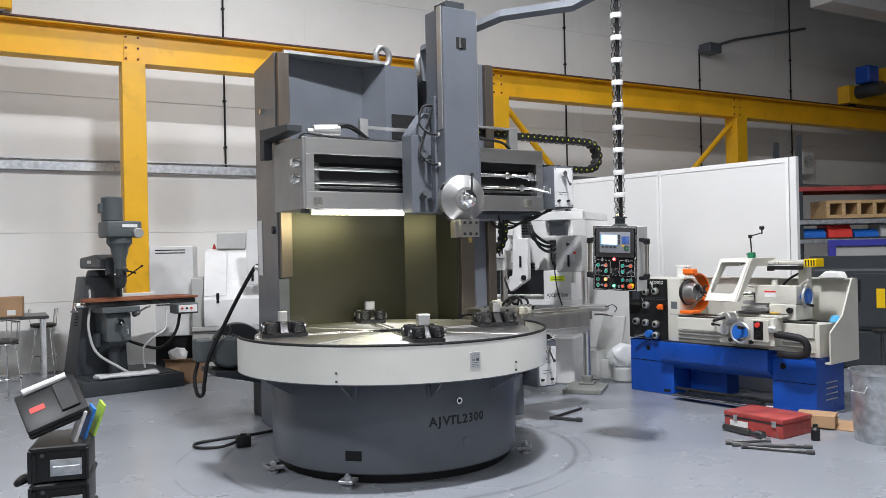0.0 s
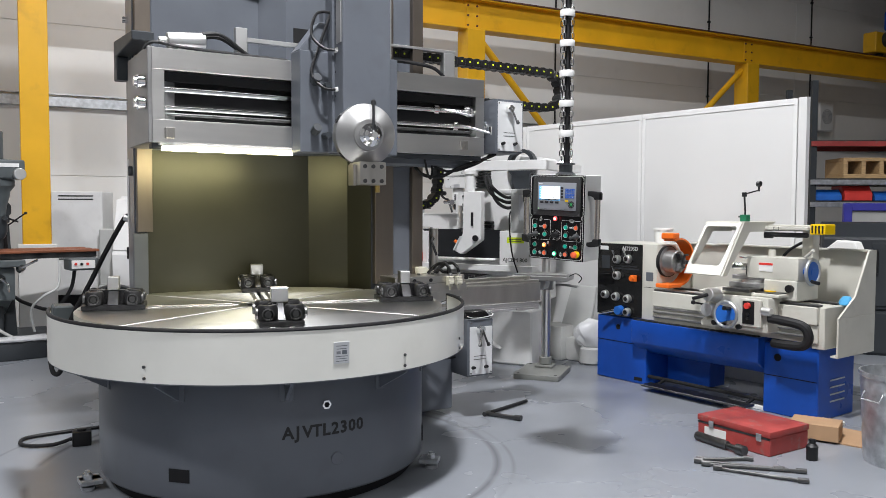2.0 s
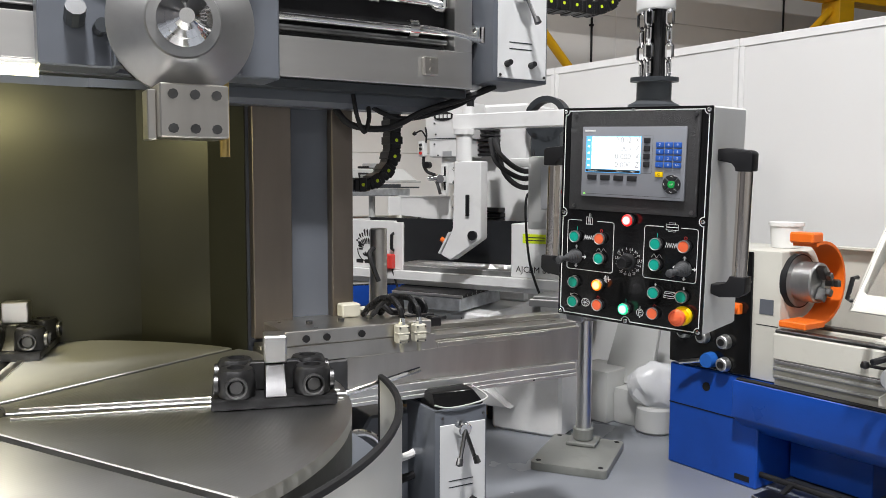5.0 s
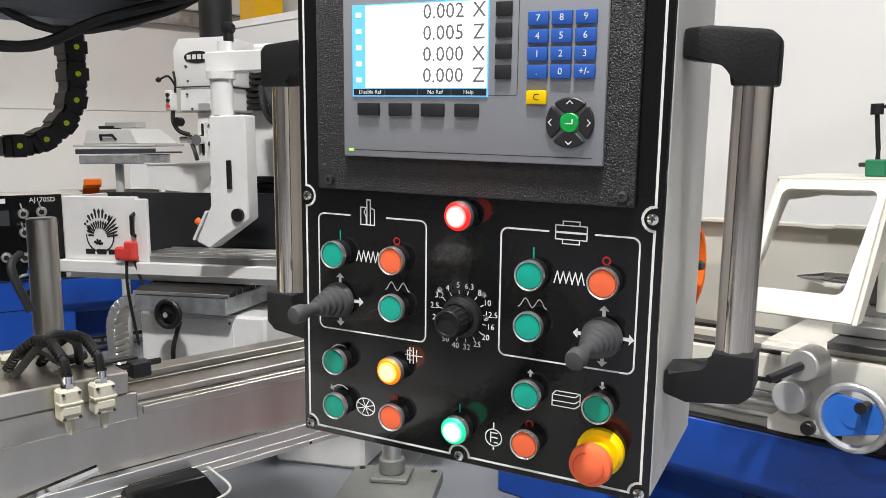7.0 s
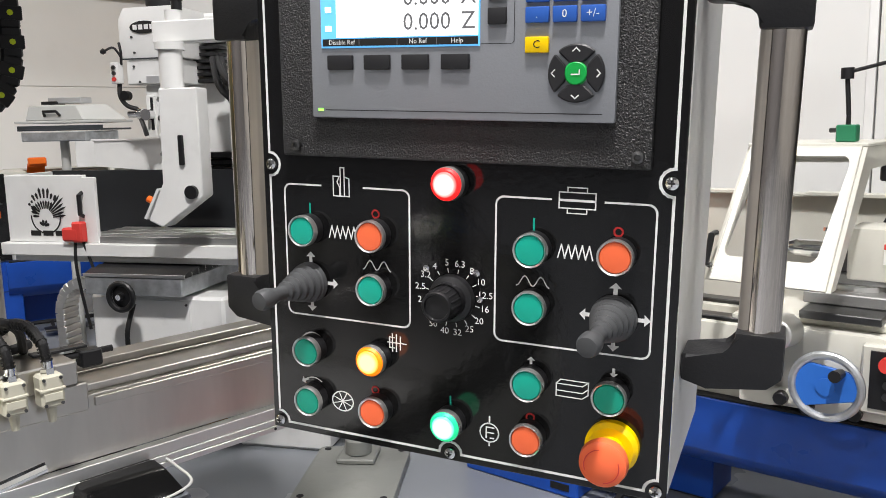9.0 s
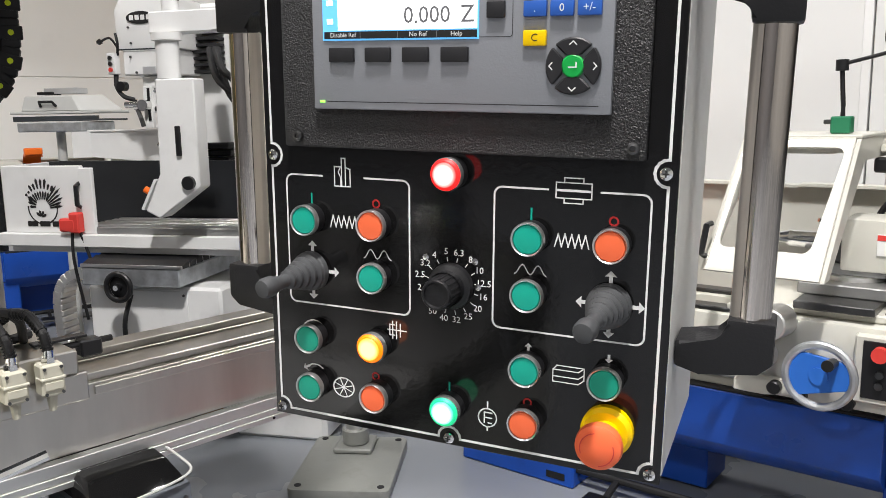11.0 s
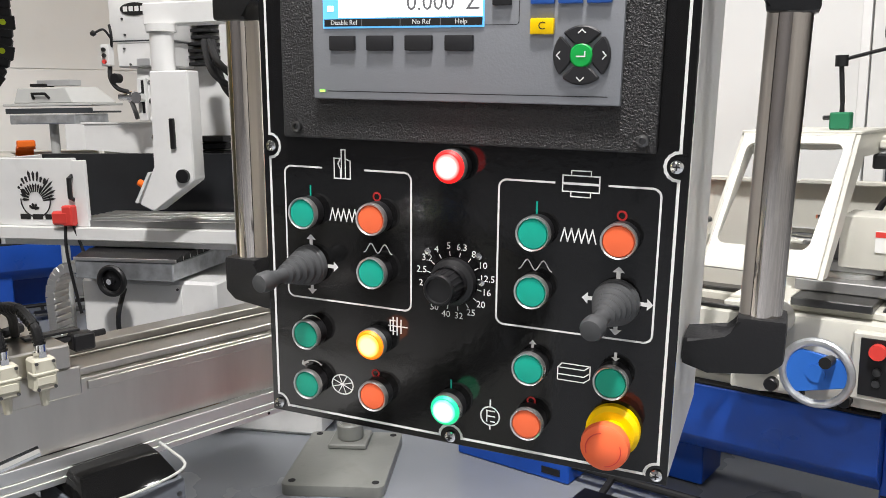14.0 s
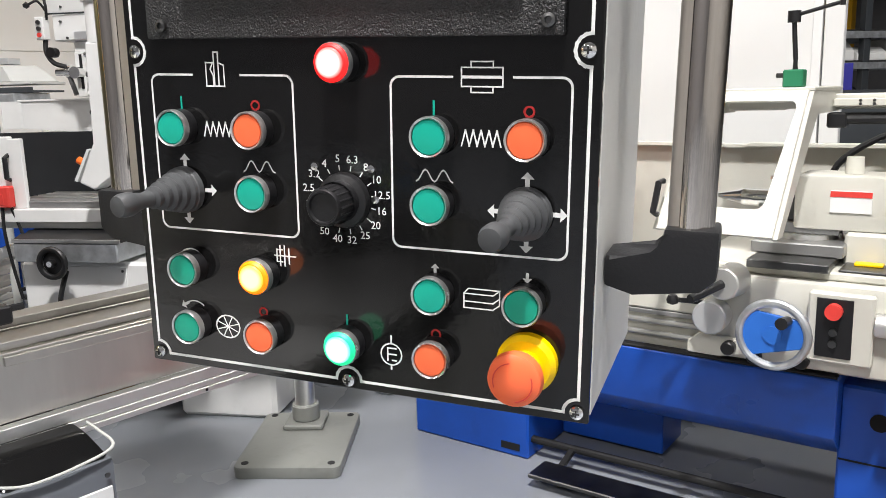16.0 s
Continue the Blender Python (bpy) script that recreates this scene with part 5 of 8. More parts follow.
for k in range(4):
    a = 90 * k
    q = arc(nav[0], nav[1], 0.0222, a - 42, a + 42, 8) + arc(nav[0], nav[1], 0.0100, a + 36, a - 36, 5)
    nk = Sh().prism(q, "y", YD - 0.0032, YD + 0.001, 0.0012).done("arrow_key", KEY_K, dro)
    c = (nav[0] + 0.0178 * math.cos(radians(a)), nav[1] + 0.0178 * math.sin(radians(a)))
    t, n = (math.cos(radians(a)), math.sin(radians(a))), (-math.sin(radians(a)), math.cos(radians(a)))
    strip(Sh(), [(c[0] - t[0] * 0.0012 + n[0] * 0.0026, c[1] - t[1] * 0.0012 + n[1] * 0.0026), (c[0] + t[0] * 0.0012, c[1] + t[1] * 0.0012), (c[0] - t[0] * 0.0012 - n[0] * 0.0026, c[1] - t[1] * 0.0012 - n[1] * 0.0026)], 0.0011, YD - 0.0033).done("printed_symbol", INK_W, nk)
ek = Sh().rev((nav[0], YD, nav[1]), (0, -1, 0), [(0, 0), (0.0092, 0), (0.0092, 0.0025), (0.008, 0.0036), (0, 0.0038)], 22).done("enter_key", mat("bright_green_key", (0.0, 0.35, 0.06), 0.4, bump=0), dro)
strip(Sh(), [(nav[0] + 0.003, nav[1] + 0.0025), (nav[0] + 0.003, nav[1] - 0.0008), (nav[0] - 0.003, nav[1] - 0.0008)], 0.0012, YD - 0.004).done("printed_symbol", INK_W, ek)
strip(Sh(), [(-0.114, 0.0535), (0.130, 0.0535)], 0.0008, YD).done("groove", KEY_K, dro)
Sh().box(-0.122, -0.117, YD - 0.0004, YD, 0.0525, 0.0545, 0).done("status_light", glow("lit_status", (0.3, 1.0, 0.1), 1.5), dro)
ol = Sh()
strip(ol, [(0.0305, 0.1965), (0.0560, 0.1965)] + arc(0.0560, 0.1940, 0.0025, 90, 0, 4) + arc(0.0560, 0.1100, 0.0025, 0, -90, 4) + [(0.0305, 0.1075)], 0.0006, YD)
ol.done("groove", KEY_K, dro)


# buttons
BEZEL = mat("satin_bezel", (0.62, 0.62, 0.61), 0.28, 0.9, var=0.03, bump=0)
def lens_glow(edge, core, x, z):
    """A lit lens face, white-hot in the middle and tinted towards its rim."""
    ce = edge.node_tree.nodes["Principled BSDF"].inputs["Emission Color"].default_value
    cc = core.node_tree.nodes["Principled BSDF"].inputs["Emission Color"].default_value
    m = glow("lit_lens_face", tuple(ce[:3]), 1.9)
    nt = m.node_tree
    tc, mp, ln, rp = nt.nodes.new("ShaderNodeTexCoord"), nt.nodes.new("ShaderNodeMapping"), nt.nodes.new("ShaderNodeVectorMath"), nt.nodes.new("ShaderNodeValToRGB")
    mp.inputs["Location"].default_value = (-x * 90, 0, -z * 90)
    mp.inputs["Scale"].default_value = (90, 0, 90)
    ln.operation = "LENGTH"
    link(nt, tc.outputs["Object"], mp.inputs[0])
    link(nt, mp.outputs[0], ln.inputs[0])
    rp.color_ramp.elements[0].position, rp.color_ramp.elements[1].position = 0.62, 1.0
    rp.color_ramp.elements[0].color, rp.color_ramp.elements[1].color = cc, ce
    link(nt, ln.outputs["Value"], rp.inputs[0])
    link(nt, rp.outputs[0], nt.nodes["Principled BSDF"].inputs["Emission Color"])
    return m


def button(x, z, cap, lit=None, label=""):
    b = Sh().rev((x, Y0, z), (0, -1, 0), [(0, 0), (0.0145, 0), (0.0145, 0.0105), (0.0118, 0.0105)], 26).done("push_button", BLACK_P, pend, label)
    Sh().rev((x, Y0 - 0.0105, z), (0, -1, 0), [(0.0128, 0), (0.0147, 0), (0.0147, 0.0045), (0.0140, 0.006), (0.0128, 0.005), (0.0128, 0)], 26).done("bezel", BEZEL, b)
    if lit:
        Sh().rev((x, Y0 - 0.0105, z), (0, -1, 0), [(0, 0), (0.0138, 0), (0.0138, 0.0040), (0.0132, 0.0046), (0.0138, 0.0052), (0.0138, 0.0065), (0.0118, 0.0090), (0, 0.0092)], 30).done("lens", cap, b)
        Sh().rev((x, Y0 - 0.0105 - 0.0088, z), (0, -1, 0), [(0, 0), (0.0112, 0), (0.0100, 0.0016), (0, 0.0020)], 28).done("glow", lens_glow(cap, lit, x, z), b)
        ld = bpy.data.lights.new("indicator_glow", "POINT")
        ld.energy, ld.color, ld.shadow_soft_size = 0.011, tuple(cap.node_tree.nodes["Principled BSDF"].inputs["Emission Color"].default_value[:3]), 0.012
        lo = new("indicator_glow", ld)
        lo.matrix_world = PD @ pose(x, Y0 - 0.038, z)
    else:
        Sh().rev((x, Y0 - 0.0105, z), (0, -1, 0), [(0, 0), (0.0127, 0), (0.0127, 0.0035), (0.0118, 0.0048), (0, 0.0058)], 26).done("cap", cap, b)


C1, C2, C3, C4, C5 = -0.1432, -0.0728, 0.001, 0.0755, 0.1450
R1, R2, R3, R4 = -0.0570, -0.1060, -0.1734, -0.2233
for x, z, m_, t in ((C1, R1, TEAL, ""), (C2, R1, OR_BTN, ""), (C2, R2, TEAL, ""), (C4, R1, TEAL, ""), (C5, R1, OR_BTN, ""), (C4, R2, TEAL, ""), (C1, R3, TEAL_D, ""), (C1, R4, TEAL_D, ""), (C2, R4, OR_BTN, ""), (C4, R3, TEAL, ""), (C5, R3 - 0.001, TEAL_D, ""), (C4, R4, OR_BTN, "")):
    button(x, z, m_, None, "green push button" if m_ in (TEAL, TEAL_D) else "orange-red push button")
button(C3 + 0.001, -0.0062, L_RED, L_RED_C, "lit red indicator lamp")
button(-0.0738, -0.1728, L_AMB, L_AMB_C, "lit amber indicator lamp")
button(C3, -0.2230, L_GRN, L_GRN_C, "lit green indicator lamp")
# emergency stop
es = Sh().rev((0.1475, Y0, -0.2195), (0, -1, 0), [(0, 0), (0.0225, 0), (0.0225, 0.007), (0.019, 0.011), (0.0125, 0.0115), (0.0125, 0.018)], 30).done("emergency_stop", YEL_P, pend, "emergency stop with yellow collar")
Sh().rev((0.1475, Y0 - 0.018, -0.2195), (0, -1, 0), [(0, 0), (0.012, 0), (0.014, 0.008), (0.0185, 0.011), (0.0200, 0.016), (0.0190, 0.022), (0.015, 0.0245), (0, 0.0255)], 32).done("mushroom_head", OR_BTN, es, "orange-red mushroom head")
strip(Sh(), arc(0.1475, -0.2195, 0.0140, 100, 200, 8), 0.0010, -0.0452).done("printed_symbol", RED_P, es)
strip(Sh(), arc(0.1475, -0.2195, 0.0140, -80, 20, 8), 0.0010, -0.0452).done("printed_symbol", RED_P, es)
# rotary dial
dl = new("rotary_dial")
dl.parent = pend
dl["label"] = "black rotary speed dial with printed scale"
dc = (0.0011, -0.1083)
Sh().rev((dc[0], Y0, dc[1]), (0, -1, 0), [(0, 0), (0.0215, 0), (0.0205, 0.006), (0.016, 0.008), (0.016, 0.016)], 30).done("skirt", BLACK_P, dl)
kn = Sh().rev((dc[0], Y0 - 0.008, dc[1]), (0, -1, 0), [(0, 0), (0.0152, 0), (0.0146, 0.006), (0.0138, 0.026), (0.0128, 0.0275), (0.0112, 0.0275), (0.0105, 0.0255), (0, 0.0255)], 36)
kn = kn.done("knob", BLACK_P, dl)
rib = Sh().cyl((0.0140, -0.011, 0), (0.0134, -0.033, 0), 0.0012, seg=6).done("grip_rib", BLACK_P, kn)
rib.matrix_basis = pose(dc[0], Y0, dc[1])
for k in range(1, 18):
    again(rib, pose(dc[0], Y0, dc[1], 0, 20 * k, 0), kn)
for k, t in enumerate(("2", "2.5", "3.2", "4", "5", "6.3", "8", "10", "12.5", "16", "20", "25", "32", "40", "50")):
    a = 188.5 - k * 22.4
    c = (dc[0] + 0.0316 * math.cos(radians(a)), dc[1] + 0.0316 * math.sin(radians(a)))
    words(t, 0.0084, pose(c[0], Y0 - 0.0003, c[1]) @ FRONT, INK_W, dl, 0.0001, name="scale_number")
tk = Sh()
for k in range(15):
    a = radians(188.5 - k * 22.4)
    strip(tk, [(dc[0] + 0.0232 * math.cos(a), dc[1] + 0.0232 * math.sin(a)), (dc[0] + 0.0263 * math.cos(a), dc[1] + 0.0263 * math.sin(a))], 0.0010)
tk.done("scale_ticks", INK_W, dl)
for x, z in ((-0.0232, -0.0835), (0.0245, -0.0835), (0.0275, -0.1065)):
    Sh().rev((x, Y0, z), (0, -1, 0), [(0, 0), (0.0034, 0), (0.0030, 0.002), (0, 0.0026)], 12).done("screw", CHROME, dl)


# joysticks
def joystick(x, z, tip):
    j = new("joystick")
    j.parent = pend
    j["label"] = "grey rubber-booted joystick"
    o, d = Vector((x, Y0, z)), Vector(tip)
    L = d.length
    RUB = JOY
    prof = [(0, 0), (0.0192, 0), (0.0192, 0.005)]
    for k in range(5):
        r0 = 0.0184 - 0.0023 * k
        h0 = 0.005 + 0.0070 * k
        prof += [(r0, h0 + 0.001), (r0, h0 + 0.0042), (r0 - 0.0034, h0 + 0.0062)]
    prof += [(0.0070, 0.041), (0, 0.0412)]
    Sh().rev(o, d, prof, 26).done("boot", RUB, j)
    t = d.normalized()
    Sh().rev(o + t * 0.040, d, [(0, 0), (0.0070, 0), (0.0062, 0.006), (0.0075, 0.014), (0.0094, 0.019), (0.0094, 0.027), (0.0080, 0.031), (0, 0.0325)], 20).done("grip", RUB, j)


JOY = mat("grey_rubber", (0.055, 0.057, 0.06), 0.5, var=0.1, bump=0.05)
joystick(-0.1435, -0.1078, (-0.14, -1.0, -0.05))
joystick(0.1440, -0.1092, (-0.08, -1.0, -0.07))
# face screws
for x, z in ((-bx + 0.002, 0.002), (bx - 0.002, 0.002), (-bx + 0.001, -bz + 0.001), (bx - 0.001, -bz + 0.001), (0, -bz), (-bx + 0.001, bz - 0.001), (bx - 0.001, bz - 0.001), (0, bz)):
    s = Sh().rev((x, Y0, z), (0, -1, 0), [(0, 0), (0.0056, 0), (0.0052, 0.0018), (0.003, 0.0032), (0, 0.0036)], 16).done("screw", CHROME, pend)
    Sh().box(x - 0.0026, x + 0.0026, Y0 - 0.0040, Y0 - 0.0030, z - 0.0006, z + 0.0006, 0).box(x - 0.0006, x + 0.0006, Y0 - 0.0041, Y0 - 0.0030, z - 0.0026, z + 0.0026, 0).done("cross_slot", INK_K, s)
# grab handles
# lengthwise streaks in the tube's colour stand in for mirrored surroundings
TUBE_M = mat("reflection_streaked_tube_steel", (0.72, 0.66, 0.60), 0.10, 1.0, var=0.25, vscale=70, bump=0.0, rvar=0.03, stretch=(1, 1, 0.01))
for sg in (-1, 1):
    h = new("grab_handle")
    h.parent = pend
    h["label"] = "steel tube grab handle with black end brackets"
    Sh().cyl((sg * 0.252, 0.055, -0.135), (sg * 0.252, 0.055, 0.125), 0.0168, seg=32).done("tube", TUBE_M, h)
    for z0, sz in ((0.145, 1), (-0.163, -1)):
        poly = [(W + 0.0005, z0 - 0.005), (0.228, z0 - 0.006), (0.2345, z0 - 0.012), (0.2345, z0 - 0.028), (0.273, z0 - 0.028), (0.273, z0 + 0.012), (0.266, z0 + 0.019), (0.215, z0 + 0.024), (W + 0.0005, z0 + 0.022)] if sz > 0 else [(W + 0.0005, z0 - 0.004), (0.215, z0 - 0.010), (0.262, z0 - 0.004), (0.273, z0 + 0.006), (0.273, z0 + 0.042), (0.2345, z0 + 0.042), (0.2345, z0 + 0.026), (0.228, z0 + 0.020), (W + 0.0005, z0 + 0.020)]
        poly = [(sg * p[0], p[1]) for p in poly]
        if sg < 0:
            poly = poly[::-1]
        Sh().prism(poly, "y", 0.034, 0.076, 0.004, 2).done("bracket", BLACK_P, h)
# collar, hoses and hanging chain
Sh().rev((0, 0.10, H), (0, 0, 1), [(0, 0.0005), (0.062, 0.0005), (0.062, 0.008), (0.046, 0.016), (0.042, 0.02), (0.042, 0.062), (0.058, 0.064), (0.058, 0.074), (0, 0.074)], 30).done("collar", SLATE_D, pend, "dark grey swivel collar")
hs = thing("hose_chain", PD @ pose(0, 0.10, H + 0.0745, -2.08, -2.3, 0), "black hoses and white-clipped steel chains hanging from the boom", "cable chain")
hose = None
for k in range(4):
    a = radians(45 + 90 * k)
    Sh().cyl((0.016 * math.cos(a), 0.016 * math.sin(a), 0), (0.010 * math.cos(a), 0.010 * math.sin(a), 1.92), 0.0095, seg=10).done("hose", BLACK, hs)
lk = None
for k in range(4):
    a = radians(90 * k)
    for i in range(48):
        z = 0.02 + i * 0.04
        mm = pose(0.036 * math.cos(a), 0.036 * math.sin(a), z, 0, 0, 45 if i % 2 else -45)
        if lk is None:
            lk = Sh().tube([(0.009, 0, -0.013), (0.009, 0, 0.013), (0, 0, 0.024), (-0.009, 0, 0.013), (-0.009, 0, -0.013), (0, 0, -0.024)], 0.0035, 5, False, True).done("chain_link", CHROME, hs)
            lk.matrix_basis = mm
        else:
            again(lk, mm, hs)
for i in range(10):
    z = 0.16 + i * 0.185
    Sh().rev((0, 0, z), (0, 0, 1), [(0.03, 0), (0.046, 0), (0.047, 0.004), (0.047, 0.036), (0.046, 0.04), (0.03, 0.04)], 18).done("white_clip", PAPER, hs)


# ---- centre lathe (blue and cream) ----
def centre_lathe(m, label, code, orange=True):
    la = thing("centre_lathe", m, label, "lathe")
    b = Sh().box(-0.66, -0.07, 0.0, 0.55, 0.0, 0.598, 0.008).done("left_pedestal", BLUE, la)
    Sh().cyl((-0.40, 0.0, 0.50), (-0.40, -0.004, 0.50), 0.025, seg=14).done("hole", DARKGAP, b)
    Sh().box(-0.655, -0.075, -0.003, -0.0005, 0.36, 0.366, 0).box(-0.2, -0.11, -0.004, -0.0005, 0.03, 0.06, 0).done("seam", DARKGAP, b)
    b = Sh().box(1.10, 1.55, 0.0, 0.55, 0.0, 0.56, 0.008).done("right_pedestal", BLUE, la)
    Sh().cyl((1.22, 0.0, 0.45), (1.22, -0.004, 0.45), 0.03, seg=14).done("hole", DARKGAP, b)
    Sh().box(1.105, 1.545, -0.003, -0.0005, 0.30, 0.306, 0).done("seam", DARKGAP, b)
    for k in range(4):
        Sh().box(1.551, 1.556, 0.18, 0.40, 0.13 + k * 0.055, 0.142 + k * 0.055, 0.002).done("louvre", PLATE, b)
    Sh().prism([(0.55, 0.30), (0.05, 0.30), (-0.09, 0.40), (-0.09, 0.60), (0.55, 0.60)], "x", -0.17, 1.105, 0.004).done("chip_tray", BLUE, la)
    Sh().box(-0.06, 0.40, 0.30, 0.53, 0.02, 0.299, 0.005).done("coolant_tank", BLUE, la)
    Sh().box(0.05, 1.08, -0.22, -0.08, 0.045, 0.062, 0.004).done("foot_brake", STEEL_D, la, "dark steel foot brake board")
    Sh().cyl((-0.069, 0.04, 0.08), (1.099, 0.04, 0.08), 0.016, seg=10).done("brake_shaft", BLACK, la)
    for x in (0.12, 1.0):
        Sh().hull([(x - 0.012, -0.10, 0.03), (x + 0.012, -0.10, 0.03), (x + 0.012, 0.04, 0.07), (x - 0.012, 0.04, 0.07)], [(x - 0.012, -0.10, 0.0449), (x + 0.012, -0.10, 0.0449), (x + 0.012, 0.04, 0.09), (x - 0.012, 0.04, 0.09)]).done("brake_arm", BLACK, la)
    # headstock
    h = Sh().box(-0.64, 0.04, 0.0, 0.5, 0.605, 1.295, 0.012, 2).done("headstock", LATHE_C, la)
    Sh().box(-0.655, -0.12, -0.014, -0.0005, 0.612, 1.285, 0.004).done("control_plate", BLACK_G, h, "black printed control plate")
    if code:
        words(code, 0.052, pose(-0.26, -0.0150, 1.245) @ FRONT, INK_W, h)
        Sh().box(-0.62, -0.52, -0.0155, -0.0142, 1.225, 1.262, 0).done("maker_mark", INK_W, h)
    for x, z in ((-0.40, 1.14), (-0.27, 1.15), (-0.40, 0.99), (-0.54, 0.80), (-0.41, 0.79), (-0.27, 0.78), (-0.27, 0.655)):
        k = Sh().cyl((x, -0.014, z), (x, -0.06, z), 0.042, 0.036, seg=18, bev=0.005).done("knob", ALU, h)
        Sh().cyl((x, -0.061, z), (x, -0.066, z), 0.02, seg=12).done("knob_cap", BLACK_P, k)
        if z > 0.9:
            Sh().cyl((x, -0.05, z), (x - 0.02, -0.075, z + 0.09), 0.008, seg=8).done("lever", CHROME, k)
    Sh().cyl((-0.36, -0.014, 0.665), (-0.36, -0.07, 0.665), 0.045, 0.04, seg=16).done("knob", BLUE_P, h)
    Sh().cyl((-0.40, -0.05, 0.66), (-0.52, -0.09, 0.63), 0.014, seg=10).done("lever", CHROME, h)
    Sh().box(-0.23, -0.17, -0.05, -0.015, 0.945, 1.005, 0.006).cyl((-0.20, -0.05, 0.975), (-0.20, -0.075, 0.975), 0.022, seg=12).done("stop_switch", ORANGE, h)
    Sh().box(-0.60, -0.50, -0.016, -0.0145, 1.05, 1.17, 0).box(-0.45, -0.15, -0.016, -0.0145, 1.05, 1.065, 0).box(-0.42, -0.18, -0.016, -0.0145, 1.075, 1.085, 0).done("printed_table", SLATE_D, h)
    Sh().box(-0.08, 0.0, -0.003, -0.0004, 0.96, 1.04, 0).done("printed_table", SLATE, h)
    Sh().box(-0.1, 0.03, -0.002, -0.0004, 0.9, 0.904, 0).done("seam", DARKGAP, h)
    # chuck
    c = Sh().rev((0.04, 0.13, 1.14), (1, 0, 0), [(0, 0), (0.135, 0), (0.135, 0.03), (0.105, 0.032), (0.105, 0.13), (0.098, 0.138), (0.04, 0.138), (0.04, 0.12), (0, 0.12)], 32).done("chuck", CAST, la, "steel three-jaw chuck")
    Sh().rev((0.035, 0.13, 1.14), (1, 0, 0), [(0.136, 0), (0.142, 0), (0.142, 0.034), (0.136, 0.034)], 32).done("backplate", BLACK, c)
    for k in range(3):
        mm = pose(0.18, 0.13, 1.14, 30 + 120 * k, 0, 0)
        Sh().box(0.0, 0.045, -0.016, 0.016, 0.03, 0.1, 0.004, m=mm).box(0.045, 0.07, -0.016, 0.016, 0.03, 0.065, 0.004, m=mm).done("jaw", STEEL_D, c)
    # chuck guard
    Sh().rev((0.06, 0.13, 1.14), (1, 0, 0), [(0.2, 0.0), (0.215, 0.0), (0.215, 0.13), (0.2, 0.13), (0.2, 0.0)], 30, -95, 110).done("chuck_guard", ORANGE, la, "orange plastic chuck guard")
    Sh().box(0.06, 0.19, 0.02, 0.12, 1.345, 1.40, 0.008).done("guard_flange", ORANGE, la)
    Sh().box(0.06, 0.21, -0.05, 0.13, 0.915, 0.95, 0.006).done("guard_flange", ORANGE, la)
    # bed
    bed = Sh().box(0.04, 1.56, -0.06, 0.04, 0.745, 0.88, 0.006).box(0.04, 1.56, 0.22, 0.32, 0.745, 0.88, 0.006).box(0.0405, 1.56, -0.04, 0.40, 0.603, 0.744, 0.006).done("bed", LATHE_C, la)
    Sh().box(0.04, 1.56, -0.045, 0.025, 0.8805, 0.897, 0.004).box(0.04, 1.56, 0.235, 0.305, 0.8805, 0.897, 0.004).done("bed_way", STEEL_D, la, "oiled steel bed ways")
    Sh().box(1.50, 1.60, -0.02, 0.62, 0.562, 0.88, 0.006).done("end_box", LATHE_C, la)
    for z, q in ((0.70, 0.011), (0.655, 0.010)):
        Sh().cyl((0.05, -0.055, z), (1.5, -0.055, z), q, seg=10).done("feed_rod", CAST, la)
    Sh().box(0.05, 1.5, -0.058, -0.041, 0.725, 0.742, 0.002).done("rack", CAST, la)
    Sh().box(-0.15, 1.10, -0.088, -0.05, 0.6005, 0.612, 0.003).done("tray_lip", BLACK, la, "black rubber tray lip")
    Sh().cyl((1.44, -0.03, 0.76), (1.44, 0.05, 0.76), 0.03, seg=12).done("end_knob", BLACK_P, la)
    # carriage
    ca = new("carriage")
    ca.parent = la
    ca["label"] = "cream lathe carriage with apron"
    Sh().box(0.69, 1.25, -0.20, 0.04, 0.66, 0.93, 0.01, 2).done("apron", LATHE_C, ca)
    Sh().box(0.62, 1.3, -0.14, 0.36, 0.931, 0.958, 0.006).box(0.62, 0.80, -0.19, -0.14, 0.931, 0.95, 0.004).done("saddle", LATHE_C, ca)
    Sh().box(1.09, 1.28, -0.13, 0.34, 0.9585, 0.966, 0.002).done("way_wiper", STEEL_D, ca, "oiled steel saddle top")
    Sh().box(0.83, 1.07, -0.18, 0.36, 0.9585, 0.985, 0.003).done("cross_way", STEEL_D, ca)
    Sh().box(0.81, 1.09, -0.06, 0.28, 0.9855, 1.025, 0.004).done("cross_slide", CAST, ca)
    Sh().rev((0.95, 0.10, 1.0255), (0, 0, 1), [(0, 0), (0.10, 0), (0.10, 0.016), (0, 0.016)], 28).done("swivel_base", STEEL, ca)
    Sh().box(0.78, 1.06, 0.03, 0.18, 1.042, 1.078, 0.004).done("top_slide", CAST, ca)
    Sh().box(0.89, 1.0, 0.05, 0.16, 1.0785, 1.16, 0.006).cyl((0.945, 0.105, 1.16), (0.945, 0.105, 1.20), 0.02, seg=10).done("tool_post", STEEL_D, ca)
    for x in (0.905, 0.935, 0.965, 0.988):
        Sh().cyl((x, 0.062, 1.1605), (x, 0.062, 1.178), 0.008, seg=6).done("set_screw", STEEL_D, ca)
    Sh().tube([(0.945, 0.105, 1.195), (0.90, 0.06, 1.215), (0.85, 0.02, 1.225)], 0.008, 8, False).done("tool_post_lever", CHROME, ca)
    Sh().cyl((1.0605, 0.105, 1.058), (1.15, 0.105, 1.058), 0.036, seg=20, bev=0.004).done("slide_dial", ALU, ca, "engraved steel slide dial")
